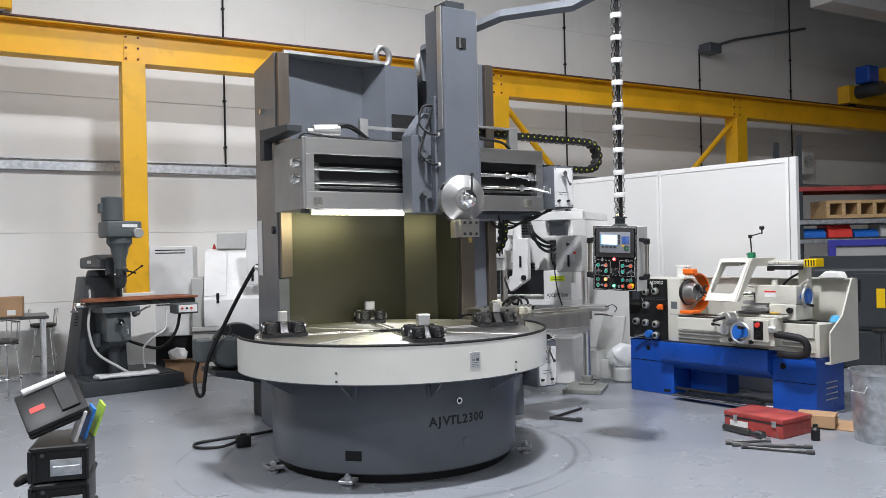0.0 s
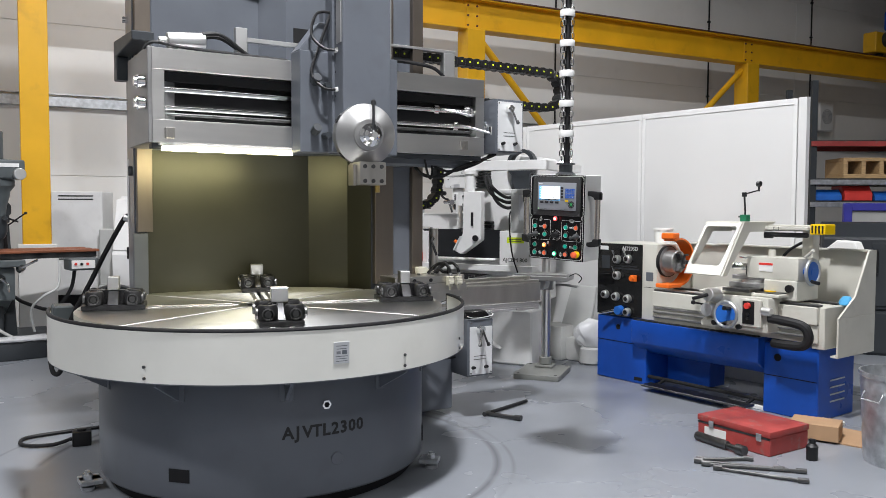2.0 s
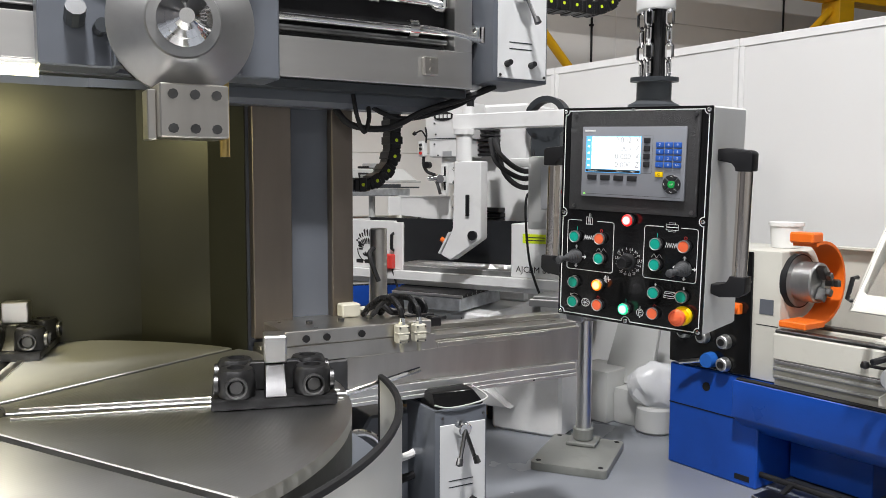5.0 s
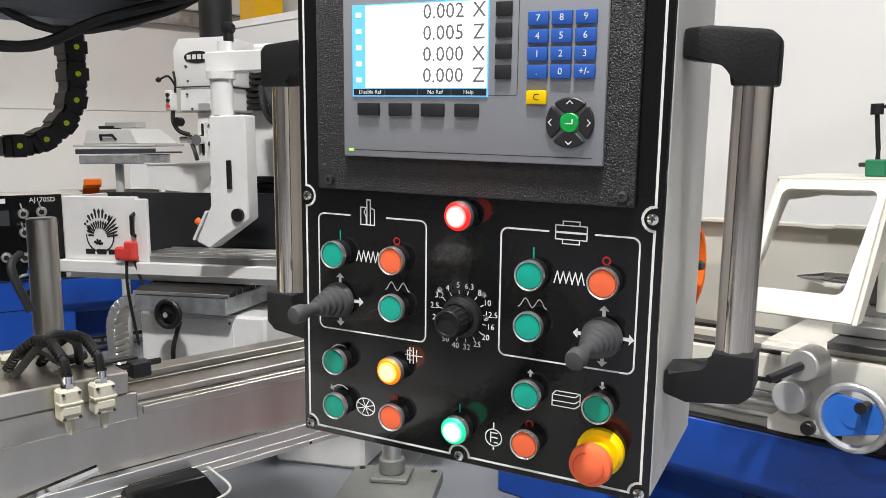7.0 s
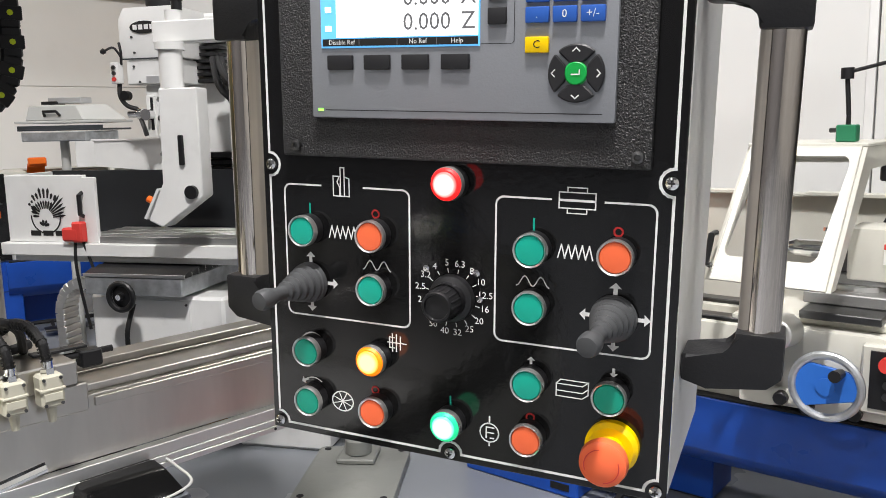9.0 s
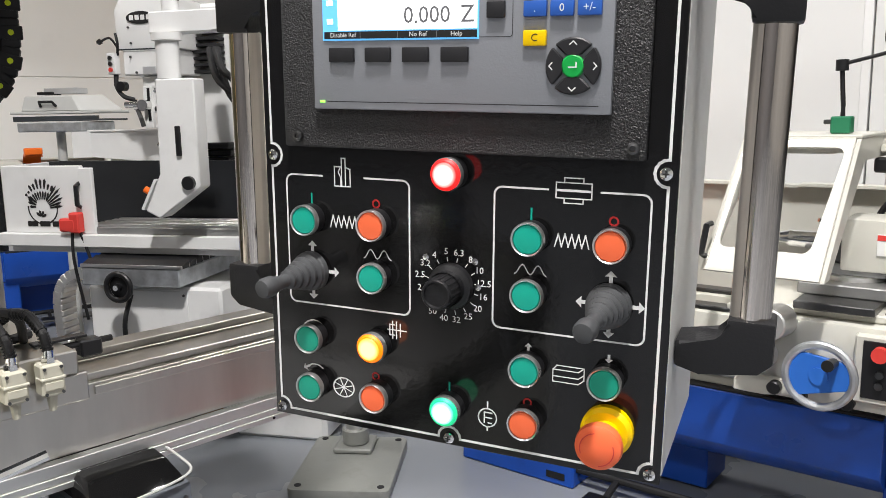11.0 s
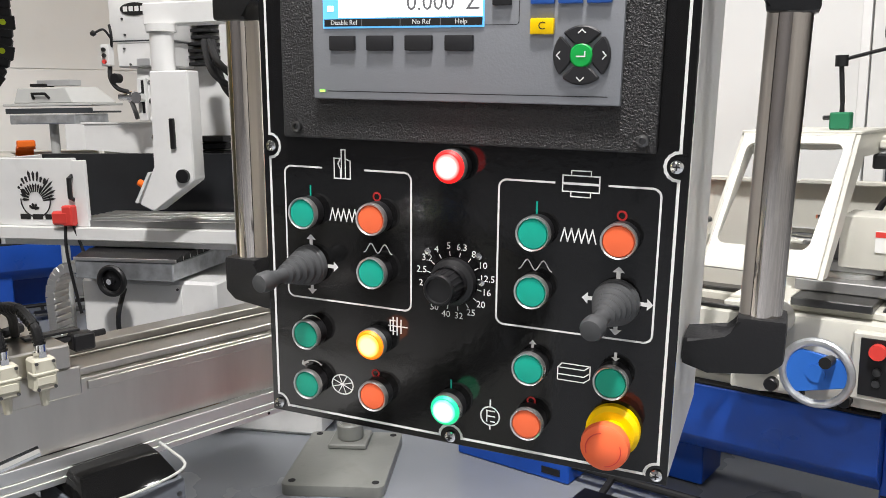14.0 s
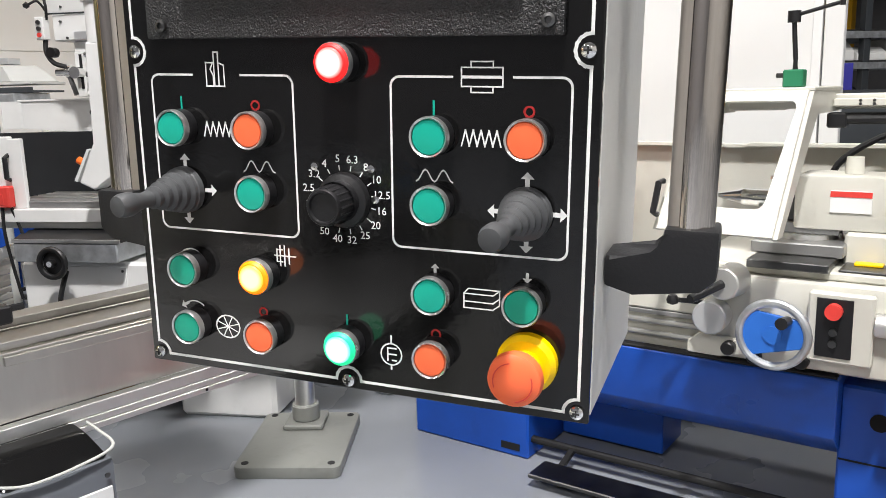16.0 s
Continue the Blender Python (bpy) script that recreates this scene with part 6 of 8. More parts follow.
    Sh().box(1.1505, 1.172, 0.07, 0.14, 1.03, 1.085, 0.006).cyl((1.172, 0.085, 1.04), (1.24, 0.085, 1.035), 0.010, seg=10).done("slide_crank", SLATE_D, ca)
    Sh().rev((1.18, 0.02, 0.9665), (0, 0, 1), [(0, 0), (0.02, 0), (0.02, 0.006), (0.012, 0.012), (0, 0.013)], 16).done("oil_plug", ALU, ca)
    Sh().box(1.12, 1.20, -0.05, -0.01, 0.9665, 0.974, 0.001).done("hazard_label", YEL_P, ca)
    Sh().prism([(0.66, 0.66), (0.76, 0.66), (0.90, 0.685), (0.90, 0.72), (0.70, 0.735), (0.66, 0.70)], "y", -0.215, -0.2005, 0.005).done("lever_plate", LATHE_C, ca)
    Sh().tube([Vector((0.95, -0.305, 0.785)) + Vector((0.098 * math.cos(a * 0.349), 0, 0.098 * math.sin(a * 0.349))) for a in range(18)], 0.013, 10, True, True).done("handwheel", GALV, ca, "handwheel with blue web")
    Sh().prism([(0.95 + 0.092 * math.cos(radians(a)), 0.785 + 0.092 * math.sin(radians(a))) for a in (35, 10, -20, -130, -155, -175, 165, 130)], "y", -0.31, -0.295, 0.002).cyl((0.95, -0.315, 0.785), (0.95, -0.2, 0.785), 0.028, seg=14).done("wheel_web", BLUE_P, ca)
    Sh().cyl((0.99, -0.31, 0.835), (0.99, -0.39, 0.845), 0.015, 0.018, seg=12).done("crank_knob", BLACK_P, ca)
    Sh().cyl((0.80, -0.2, 0.92), (0.80, -0.33, 0.93), 0.055, 0.05, seg=22, bev=0.005).done("dial", ALU, ca)
    Sh().cyl((0.80, -0.33, 0.93), (0.74, -0.44, 0.90), 0.014, seg=10).done("dial_handle", BLACK_P, ca)
    Sh().cyl((0.745, -0.2, 0.80), (0.745, -0.27, 0.80), 0.055, 0.055, seg=22, bev=0.005).done("dial", PLATE, ca)
    Sh().cyl((0.70, -0.2, 0.83), (0.63, -0.28, 0.85), 0.008, seg=8).rev((0.63, -0.28, 0.83), (0, 0, 1), [(0, 0), (0.018, 0.008), (0.02, 0.02), (0.014, 0.034), (0, 0.038)], 12).done("lever", BLACK_P, ca)
    for x, z in ((0.80, 0.70), (0.88, 0.685), (1.02, 0.69)):
        Sh().cyl((x, -0.2155, z), (x, -0.25, z), 0.022, seg=16, bev=0.004).done("knob", BLACK_P, ca)
    cb = Sh().box(1.03, 1.21, -0.235, -0.2005, 0.70, 0.915, 0.006).done("switch_box", LATHE_C, ca)
    Sh().box(1.055, 1.155, -0.241, -0.2355, 0.72, 0.9, 0.001).done("switch_plate", BLACK_P, cb)
    Sh().cyl((1.105, -0.242, 0.865), (1.105, -0.268, 0.865), 0.024, seg=14).done("stop_button", RED_P, cb)
    for z in (0.80, 0.765):
        Sh().cyl((1.105, -0.242, z), (1.105, -0.255, z), 0.012, seg=10).done("switch", STEEL_D, cb)
    Sh().cyl((1.21, -0.215, 0.83), (1.29, -0.215, 0.83), 0.035, seg=14, bev=0.004).done("dial", ALU, ca)
    Sh().tube([(1.26, -0.2, 0.78), (1.42, -0.2, 0.77), (1.53, -0.18, 0.74), (1.56, -0.17, 0.66), (1.52, -0.17, 0.60), (1.40, -0.16, 0.585), (1.26, -0.14, 0.585)], 0.035, 10).done("cable_chain", BLACK, ca)
    # tailstock
    ts = new("tailstock")
    ts.parent = la
    ts["label"] = "cream tailstock with blue handwheel"
    Sh().box(0.92, 1.36, 0.02, 0.22, 1.06, 1.235, 0.012, 2).box(1.08, 1.36, 0.0, 0.25, 0.9, 1.06, 0.01).done("tailstock_body", LATHE_C, ts)
    Sh().box(1.03, 1.15, 0.015, 0.0195, 1.12, 1.19, 0).done("warning_label", PAPER, ts)
    Sh().box(1.03, 1.15, 0.0135, 0.0149, 1.17, 1.188, 0).done("warning_strip", RED_P, ts)
    Sh().cyl((0.73, 0.13, 1.14), (0.92, 0.13, 1.14), 0.032, seg=14).cyl((0.63, 0.13, 1.14), (0.73, 0.13, 1.14), 0.004, 0.03, seg=14).done("quill", CHROME, ts)
    Sh().tube([Vector((1.42, 0.12, 1.13)) + Vector((0, 0.095 * math.cos(a * 0.349), 0.095 * math.sin(a * 0.349))) for a in range(18)], 0.014, 10, True, True).done("handwheel_rim", GALV, ts)
    Sh().cyl((1.415, 0.12, 1.13), (1.425, 0.12, 1.13), 0.09, seg=24).cyl((1.36, 0.12, 1.13), (1.43, 0.12, 1.13), 0.03, seg=14).done("handwheel_web", BLUE_P, ts)
    Sh().cyl((1.43, 0.09, 1.06), (1.5, 0.07, 1.05), 0.014, seg=10).done("crank_knob", BLACK_P, ts)
    Sh().cyl((1.31, 0.02, 1.0), (1.31, -0.03, 1.0), 0.03, seg=14).done("clamp_knob", BLACK_P, ts)
    Sh().cyl((1.34, 0.15, 1.236), (1.45, 0.07, 1.30), 0.011, seg=8).done("clamp_lever", LATHE_C, ts)
    Sh().cyl((1.08, 0.12, 1.2355), (1.08, 0.12, 1.29), 0.03, 0.026, seg=14).done("oil_cap", LATHE_C, ts)
    # splash back
    sb = Sh().box(-0.10, 1.67, 0.60, 0.615, 0.5, 1.30, 0.003).box(-0.10, 1.67, 0.55, 0.60, 1.285, 1.30, 0.002).box(1.655, 1.67, 0.05, 0.599, 0.5, 0.80, 0.003).prism([(0.05, 0.80), (0.599, 0.80), (0.599, 1.30), (0.50, 1.30), (0.30, 0.95)], "x", 1.655, 1.67, 0.002).box(1.61, 1.655, 0.05, 0.6, 0.5, 0.515, 0.002).done("splash_guard", LATHE_C, la, "cream sheet splash guard")
    # chip guard on its rail
    cg = new("chip_guard")
    cg.parent = la
    cg["label"] = "hinged clear chip guard in cream frame"
    A, B, C, D = Vector((0.60, -0.36, 1.09)), Vector((0.955, -0.385, 1.09)), Vector((0.985, -0.15, 1.503)), Vector((0.65, -0.14, 1.503))
    nrm = (B - A).cross(D - A).normalized() * 0.012

    def on_pane(u, v):
        return A.lerp(B, u).lerp(D.lerp(C, u), v)

    # sheet frame with a round-cornered window
    rim, hole, nq = [], [], 6
    for (cu, cv), a0 in (((0.86, 0.86), 0), ((0.14, 0.86), 90), ((0.14, 0.24), 180), ((0.80, 0.24), 270)):
        for k in range(nq + 1):
            a = radians(a0 + 90 * k / nq)
            u_, v_ = cu + 0.075 * math.cos(a), cv + 0.065 * math.sin(a)
            hole.append(on_pane(u_, v_))
            t_ = max(abs(math.cos(a)), abs(math.sin(a)))
            ex, ez = (math.cos(a) / t_ + 1) / 2, (math.sin(a) / t_ + 1) / 2
            rim.append(on_pane(ex, ez))
    fb = Sh()
    loops = [[fb.bm.verts.new(p + d) for p in ring] for d in (Vector((0, 0, 0)), nrm) for ring in (rim, hole)]
    n_ = len(rim)
    for k in range(n_):
        q = (k + 1) % n_
        for la_, lb_ in ((loops[0], loops[1]), (loops[1], loops[3]), (loops[3], loops[2]), (loops[2], loops[0])):
            fb.bm.faces.new((la_[k], la_[q], lb_[q], lb_[k]))
    fb.done("frame_sheet", LATHE_C, cg, "cream sheet frame with round-cornered window")
    back = Vector((0.0, 0.42, 0.0))
    cheek = [B, C, C + back, C + back + Vector((0, 0, -0.07)), C + Vector((-0.004, 0.09, -0.07)), B + Vector((0, 0.06, 0.0))]
    Sh().hull(cheek, [p + Vector((0.012, 0, 0)) for p in cheek]).done("guard_cheek", LATHE_C, cg)
    cheek = [A, D, D + back, D + back + Vector((0, 0, -0.07)), D + Vector((-0.004, 0.09, -0.07)), A + Vector((0, 0.06, 0.0))]
    Sh().hull(cheek, [p - Vector((0.012, 0, 0)) for p in cheek]).done("guard_cheek", LATHE_C, cg)
    Sh().box(0.64, 1.0, -0.15, 0.30, 1.5035, 1.515, 0.003).done("guard_top", LATHE_C, cg)
    Sh().tube([A + Vector((0.005, -0.012, 0.05)), A + Vector((0.005, -0.045, 0.06)), A + Vector((0.012, -0.02, 0.15)), A + Vector((0.012, 0.02, 0.15))], 0.010, 8, False).done("guard_handle", BLACK_P, cg, "black pull handle")
    for u_, v_ in ((0.12, 0.95), (0.62, 0.96), (0.06, 0.1), (0.88, 0.1)):
        p = on_pane(u_, v_)
        Sh().cyl(p, p - nrm * 0.5, 0.007, seg=8).done("screw", STEEL_D, cg)
    pn = Sh().hull([on_pane(0.02, 0.02) + nrm, on_pane(0.98, 0.02) + nrm, on_pane(0.98, 0.98) + nrm, on_pane(0.02, 0.98) + nrm], [p + nrm * 1.3 for p in (on_pane(0.02, 0.02), on_pane(0.98, 0.02), on_pane(0.98, 0.98), on_pane(0.02, 0.98))]).done("guard_pane", GLASS, cg, "clear polycarbonate pane")
    pn.visible_shadow = False
    Sh().box(0.6, 1.40, 0.20, 0.26, 1.44, 1.49, 0.004).box(1.0, 1.36, 0.14, 0.19, 1.45, 1.475, 0.003).done("guard_rail", LATHE_C, cg)
    Sh().box(1.25, 1.34, 0.265, 0.36, 0.9, 1.48, 0.004).done("guard_post", LATHE_C, cg)
    for k in range(2):
        for q in range(2):
            Sh().cyl((1.08 + 0.04 * q, 0.139, 1.457 + 0.012 * k), (1.08 + 0.04 * q, 0.134, 1.457 + 0.012 * k), 0.005, seg=6).done("screw", STEEL_D, cg)
    Sh().cyl((1.0, 0.18, 1.41), (1.34, 0.18, 1.41), 0.02, seg=10).box(0.98, 1.04, 0.15, 0.21, 1.38, 1.43, 0.006).done("work_lamp", BLACK_P, cg)
    Sh().tube([(1.0, 0.5, 1.0), (0.95, 0.5, 1.2), (1.1, 0.5, 1.33), (1.25, 0.5, 1.36)], 0.012, 8).done("coolant_hose", BLACK, cg)
    yl = Sh().box(1.40, 1.52, 0.10, 0.26, 1.42, 1.50, 0.006).done("end_cap", YEL_P, cg)
    for k in range(4):
        Sh().box(1.415 + k * 0.027, 1.427 + k * 0.027, 0.096, 0.0995, 1.43, 1.49, 0).done("stripe", INK_K, yl)
    return la


LT = pose(2.485, 9.03, 0, 0, 0, -51)
centre_lathe(LT, "blue and cream centre lathe with black control plate", "AJ220SD")
centre_lathe(pose(-0.62, 12.95, 0, 0, 0, 18), "second blue and cream centre lathe by the wall", "AJ170SD")
pt = thing("plastic_tub", LT @ pose(-0.13, 0.3, 1.296), "white plastic tub standing on the lathe headstock", "tub")
Sh().rev((0, 0, 0), (0, 0, 1), [(0, 0.001), (0.075, 0.001), (0.085, 0.12), (0.092, 0.12), (0.092, 0.14), (0, 0.142)], 24).done("tub", PAPER, pt)
ib = thing("indicator_stand", LT @ pose(0.907, 0.0, 1.5155), "green magnetic base with jointed black indicator arm", "indicator")
Sh().box(-0.03, 0.03, -0.03, 0.03, 0.0, 0.055, 0.004).done("magnet_base", GREENP, ib)
Sh().cyl((0, 0, 0.055), (0.0, 0, 0.09), 0.008, 0.006, seg=10).cyl((0.0, 0, 0.085), (-0.01, 0, 0.21), 0.0075, seg=10).cyl((-0.01, 0, 0.20), (-0.01, 0, 0.235), 0.02, seg=12).tube([(-0.01, 0, 0.22), (0.06, -0.01, 0.235), (0.13, -0.02, 0.25)], 0.006, 8).cyl((0.13, -0.02, 0.24), (0.13, -0.02, 0.31), 0.008, seg=8).done("arm", BLACK_P, ib)
Sh().cyl((0.115, -0.02, 0.30), (0.145, -0.02, 0.30), 0.022, seg=14).box(-0.055, -0.03, -0.012, 0.012, 0.03, 0.045, 0.003).done("dial", STEEL_D, ib)
cl = thing("cloth_pack", LT @ pose(1.45, 0.45, 1.30), "folded white wipe pack on the splash guard", "cloth")
Sh().prism([(-0.13, 0.0), (0.13, 0.0), (0.1, 0.06), (-0.04, 0.07)], "y", 0.05, 0.16, 0.006).done("pack", PAPER, cl)
bs = thing("blue_rag", LT @ pose(1.63, 0.3, 0.885), "crumpled blue rag on the lathe end box", "rag")
Sh().rev((-0.03, 0, 0), (0, 0, 1), [(0, 0), (0.06, 0.0), (0.05, 0.03), (0.03, 0.06), (0, 0.065)], 7).done("rag", mat("pale_blue_cloth", (0.08, 0.35, 0.62), 0.9), bs, sharp=80)

# ---- bed milling machine ----
CB = pose(0.318, 10.51, -0.022, 0, 0, -26.4)
cbm = thing("bed_mill", CB, "white CNC bed milling machine with sliding screens", "milling machine")
Sh().box(0.05, 0.80, -0.1, 1.2, 0.301, 0.80, 0.015).done("bed", WHITE_M, cbm)
Sh().prism([(0.05, 0.30), (0.8, 0.30), (0.98, 0.19), (-0.08, 0.19)], "y", -0.12, 1.2, 0.01).done("foot", WHITE_M, cbm)
for x0, y0 in ((0.0, 0.12), (0.68, 0.12), (0.0, 0.95), (0.68, 0.95)):
    Sh().box(x0, x0 + 0.22, y0, y0 + 0.2, 0.022, 0.1895, 0.01).done("levelling_block", BLACK, cbm)
Sh().box(0.801, 1.3, -0.05, 0.5, 0.022, 0.6, 0.02).done("coolant_tank", WHITE_M, cbm)
Sh().box(0.28, 0.62, -0.108, -0.101, 0.42, 0.78, 0.004).done("access_cover", WHITE_M, cbm)
for x in (0.30, 0.60):
    for z in (0.44, 0.76):
        Sh().cyl((x, -0.108, z), (x, -0.111, z), 0.007, seg=8).done("screw", STEEL_D, cbm)
Sh().box(0.10, 0.64, -0.2, 0.4, 0.82, 0.91, 0.006).done("saddle", GALV, cbm)
for k in range(8):
    Sh().prism([(-0.2 + k * 0.075, 0.912), (-0.135 + k * 0.075, 0.912), (-0.135 + k * 0.075, 0.945 + 0.004 * k), (-0.2 + k * 0.075, 0.925 + 0.004 * k)], "x", 0.10 - k * 0.012, 0.66 - k * 0.006, 0.001).done("way_cover", BLACK_P, cbm)
    Sh().box(0.099 - k * 0.012, 0.661 - k * 0.006, -0.206 + k * 0.075, -0.198 + k * 0.075, 0.912, 0.928 + 0.004 * k, 0.001).done("cover_edge", STEEL, cbm)
wh = Sh().tube([Vector((0.352, -0.27, 0.83)) + Vector((0.065 * math.cos(a * 0.393), 0, 0.065 * math.sin(a * 0.393))) for a in range(16)], 0.014, 10, True, True).rev((0.352, -0.2, 0.83), (0, -1, 0), [(0, 0), (0.055, 0.05), (0.055, 0.06), (0.02, 0.065), (0.02, 0.085), (0, 0.085)], 18).done("handwheel", BLACK_P, cbm)
Sh().cyl((0.352, -0.29, 0.83), (0.352, -0.295, 0.83), 0.014, seg=10).done("wheel_nut", CHROME, wh)
Sh().tube([(0.37, -0.2, 0.78), (0.36, -0.25, 0.66), (0.36, -0.25, 0.56), (0.39, -0.25, 0.53)], 0.012, 8).done("lever", BLACK_P, cbm)
tb = Sh().box(-0.5, 1.30, -0.06, 0.36, 0.985, 1.05, 0.004).box(-0.45, 1.25, -0.02, 0.3, 0.95, 0.985, 0.004).done("table", WHITE_M, cbm)
Sh().box(0.02, 0.92, -0.02, 0.30, 1.0505, 1.085, 0.002).done("table_top", CAST, tb)
for y in (0.02, 0.08, 0.14, 0.20, 0.26):
    Sh().box(0.021, 0.919, y - 0.018, y + 0.018, 1.0852, 1.098, 0.001).done("table_rib", STEEL, tb)
c1 = Sh().box(-0.475, 0.0, -0.02, 0.015, 1.0505, 1.40, 0.004).box(-0.475, -0.455, 0.015, 0.34, 1.0505, 1.40, 0.002).done("left_screen_box", WHITE_M, cbm)
Sh().box(0.0, 0.075, -0.03, -0.005, 1.05, 1.39, 0.004).done("screen_edge", WHITE_M, cbm)
Sh().tube([(-0.005, -0.022, 1.19), (-0.005, -0.05, 1.2), (-0.005, -0.05, 1.30), (-0.005, -0.022, 1.31)], 0.012, 8, False).done("handle", BLACK_P, cbm)
# bird-like round emblem, simplified to plain shapes
def feather(root, a, r0, r1, w):
    em = Sh()
    p, d = Vector((root[0], -0.0225, root[1])), Vector((math.cos(radians(a)), 0, math.sin(radians(a))))
    n = Vector((-d.z, 0, d.x)) * w
    em.bm.faces.new([em.bm.verts.new(q) for q in (p + d * r0 - n * 0.5, p + d * (r0 + (r1 - r0) * 0.75) - n, p + d * r1, p + d * (r0 + (r1 - r0) * 0.75) + n, p + d * r0 + n * 0.5)])
    em.done("emblem_feather", INK_K, c1)


for k in range(9):
    a = 62 + 9.5 * k
    top = 0.185 - 0.0011 * abs(a - 92) - 0.012 * (k % 2)
    feather((-0.235, 1.165), a, 0.118, top, 0.0085)
    feather((-0.235, 1.165), a + 4, 0.062, 0.108, 0.0065)
for k in range(6):
    feather((-0.245, 1.175), 8 + 8.5 * k, 0.055, 0.135 + 0.008 * k - 0.012 * (k % 2), 0.0060)
for k in range(3):
    feather((-0.225, 1.185), 150 + 14 * k, 0.05, 0.115 - 0.012 * k, 0.0075)
for k in range(4):
    feather((-0.25, 1.135), 20 + 40 * k, 0.004, 0.036, 0.008)
em = Sh()
q = arc(-0.235, 1.185, 0.088, 175, 372, 24)
for a, b in zip(q, q[1:]):
    d = Vector((b[0] - a[0], 0, b[1] - a[1]))
    n = Vector((-d.z, 0, d.x)).normalized() * 0.004
    A, B = Vector((a[0], -0.0227, a[1])), Vector((b[0], -0.0227, b[1]))
    em.bm.faces.new([em.bm.verts.new(v) for v in (A - n, B - n, B + n, A + n)])
em.done("emblem_ring", INK_K, c1)
for k in range(4):
    Sh().box(-0.335 + k * 0.075, -0.275 + k * 0.075, -0.0232, -0.0206, 1.085, 1.112, 0).done("maker_mark", INK_K, c1)
Sh().box(-0.10, 0.0, -0.09, -0.035, 1.065, 1.135, 0.01).box(-0.04, 0.02, -0.088, -0.036, 1.06, 1.165, 0.008).done("door_switch", RED_P, cbm)
Sh().tube([(-0.04, -0.06, 1.075), (-0.04, -0.07, 0.95), (-0.03, -0.06, 0.8), (0.0, -0.05, 0.6)], 0.008, 8).done("cable", BLACK, cbm)
Sh().tube([(0.0, -0.06, 1.08), (0.03, -0.05, 0.97), (0.06, -0.06, 0.9)], 0.008, 8).done("cable", BLACK, cbm)
c2 = Sh().box(0.925, 1.28, -0.03, 0.34, 1.0505, 1.405, 0.006).done("right_screen_box", WHITE_M, cbm)
words("AJCBM 800", 0.058, pose(1.10, -0.0315, 1.105) @ FRONT, INK_K, c2)
Sh().box(1.01, 1.20, -0.0325, -0.0305, 1.28, 1.34, 0).done("lime_label", HI_YEL, c2)
for z in (1.315, 1.297):
    Sh().box(1.03, 1.17, -0.0335, -0.0326, z, z + 0.006, 0).done("print_line", SLATE_D, c2)
Sh().box(-0.47, 0.93, 0.325, 0.345, 1.0505, 1.405, 0.003).done("smoked_screen", SMOKE, cbm, "smoked plastic rear screen")
Sh().prism([(-0.20, 1.425), (0.34, 1.385), (0.34, 1.565), (-0.20, 1.565)], "y", 0.36, 0.364, 0).hull([(-0.265, 0.29, 1.425), (-0.26, 0.29, 1.425), (-0.195, 0.36, 1.425), (-0.20, 0.364, 1.425)], [(-0.265, 0.29, 1.568), (-0.26, 0.29, 1.568), (-0.195, 0.36, 1.568), (-0.20, 0.364, 1.568)]).box(-0.21, 0.34, 0.352, 0.372, 1.5655, 1.575, 0.001).done("splash_tray", WHITE_M, cbm)
Sh().box(0.15, 0.78, 0.55, 1.2, 0.8, 2.25, 0.02).done("column", WHITE_M, cbm)
for k in range(10):
    Sh().box(0.36, 0.60, 0.46 - 0.02 * (k % 2), 0.55, 1.10 + k * 0.040, 1.132 + k * 0.040, 0.004).done("bellows_fold", BLACK, cbm)
hd = Sh().prism([(0.11, 1.99), (0.44, 1.99), (0.44, 2.25), (0.145, 2.25), (0.11, 2.19)], "y", 0.22, 0.53, 0.012, 2).done("spindle_head", WHITE_M, cbm)
Sh().box(0.14, 0.42, 0.225, 0.52, 1.857, 1.986, 0.006).done("lower_head", WHITE_M, hd)
Sh().box(0.125, 0.43, 0.2165, 0.22, 1.985, 1.992, 0).done("seam", SLATE_D, hd)
for x, z in ((0.19, 2.10), (0.2, 2.02), (0.36, 2.02), (0.19, 1.95), (0.22, 1.87)):
    Sh().cyl((x, 0.221, z), (x, 0.213, z), 0.006, seg=8).done("screw", STEEL_D, hd)
Sh().prism([(0.265 + 0.082 * math.cos(radians(a)), 2.147 + 0.032 * math.sin(radians(a))) for a in range(0, 360, 18)], "y", 0.2145, 0.2195, 0).done("maker_mark", INK_K, hd, "black oval maker plate")
for k in range(4):
    Sh().box(0.203 + k * 0.033, 0.226 + k * 0.033, 0.2125, 0.2144, 2.135, 2.160, 0).done("mark_bar", INK_W, hd)
Sh().box(0.255, 0.33, 0.2205, 0.2245, 1.862, 1.90, 0.001).done("plate", PLATE, hd)
Sh().box(0.22, 0.36, 0.26, 0.46, 1.66, 1.8565, 0.008).box(0.235, 0.285, 0.235, 0.262, 1.58, 1.80, 0.003).done("quill_housing", WHITE_M, hd)
Sh().box(0.262, 0.276, 0.229, 0.2345, 1.62, 1.79, 0.001).done("quill_scale", BLACK_P, hd)
Sh().cyl((0.31, 0.36, 1.42), (0.31, 0.36, 1.659), 0.055, 0.06, seg=22).done("quill", STEEL, hd)
Sh().cyl((0.31, 0.36, 1.34), (0.31, 0.36, 1.419), 0.03, 0.042, seg=16).done("spindle_nose", STEEL_D, hd)
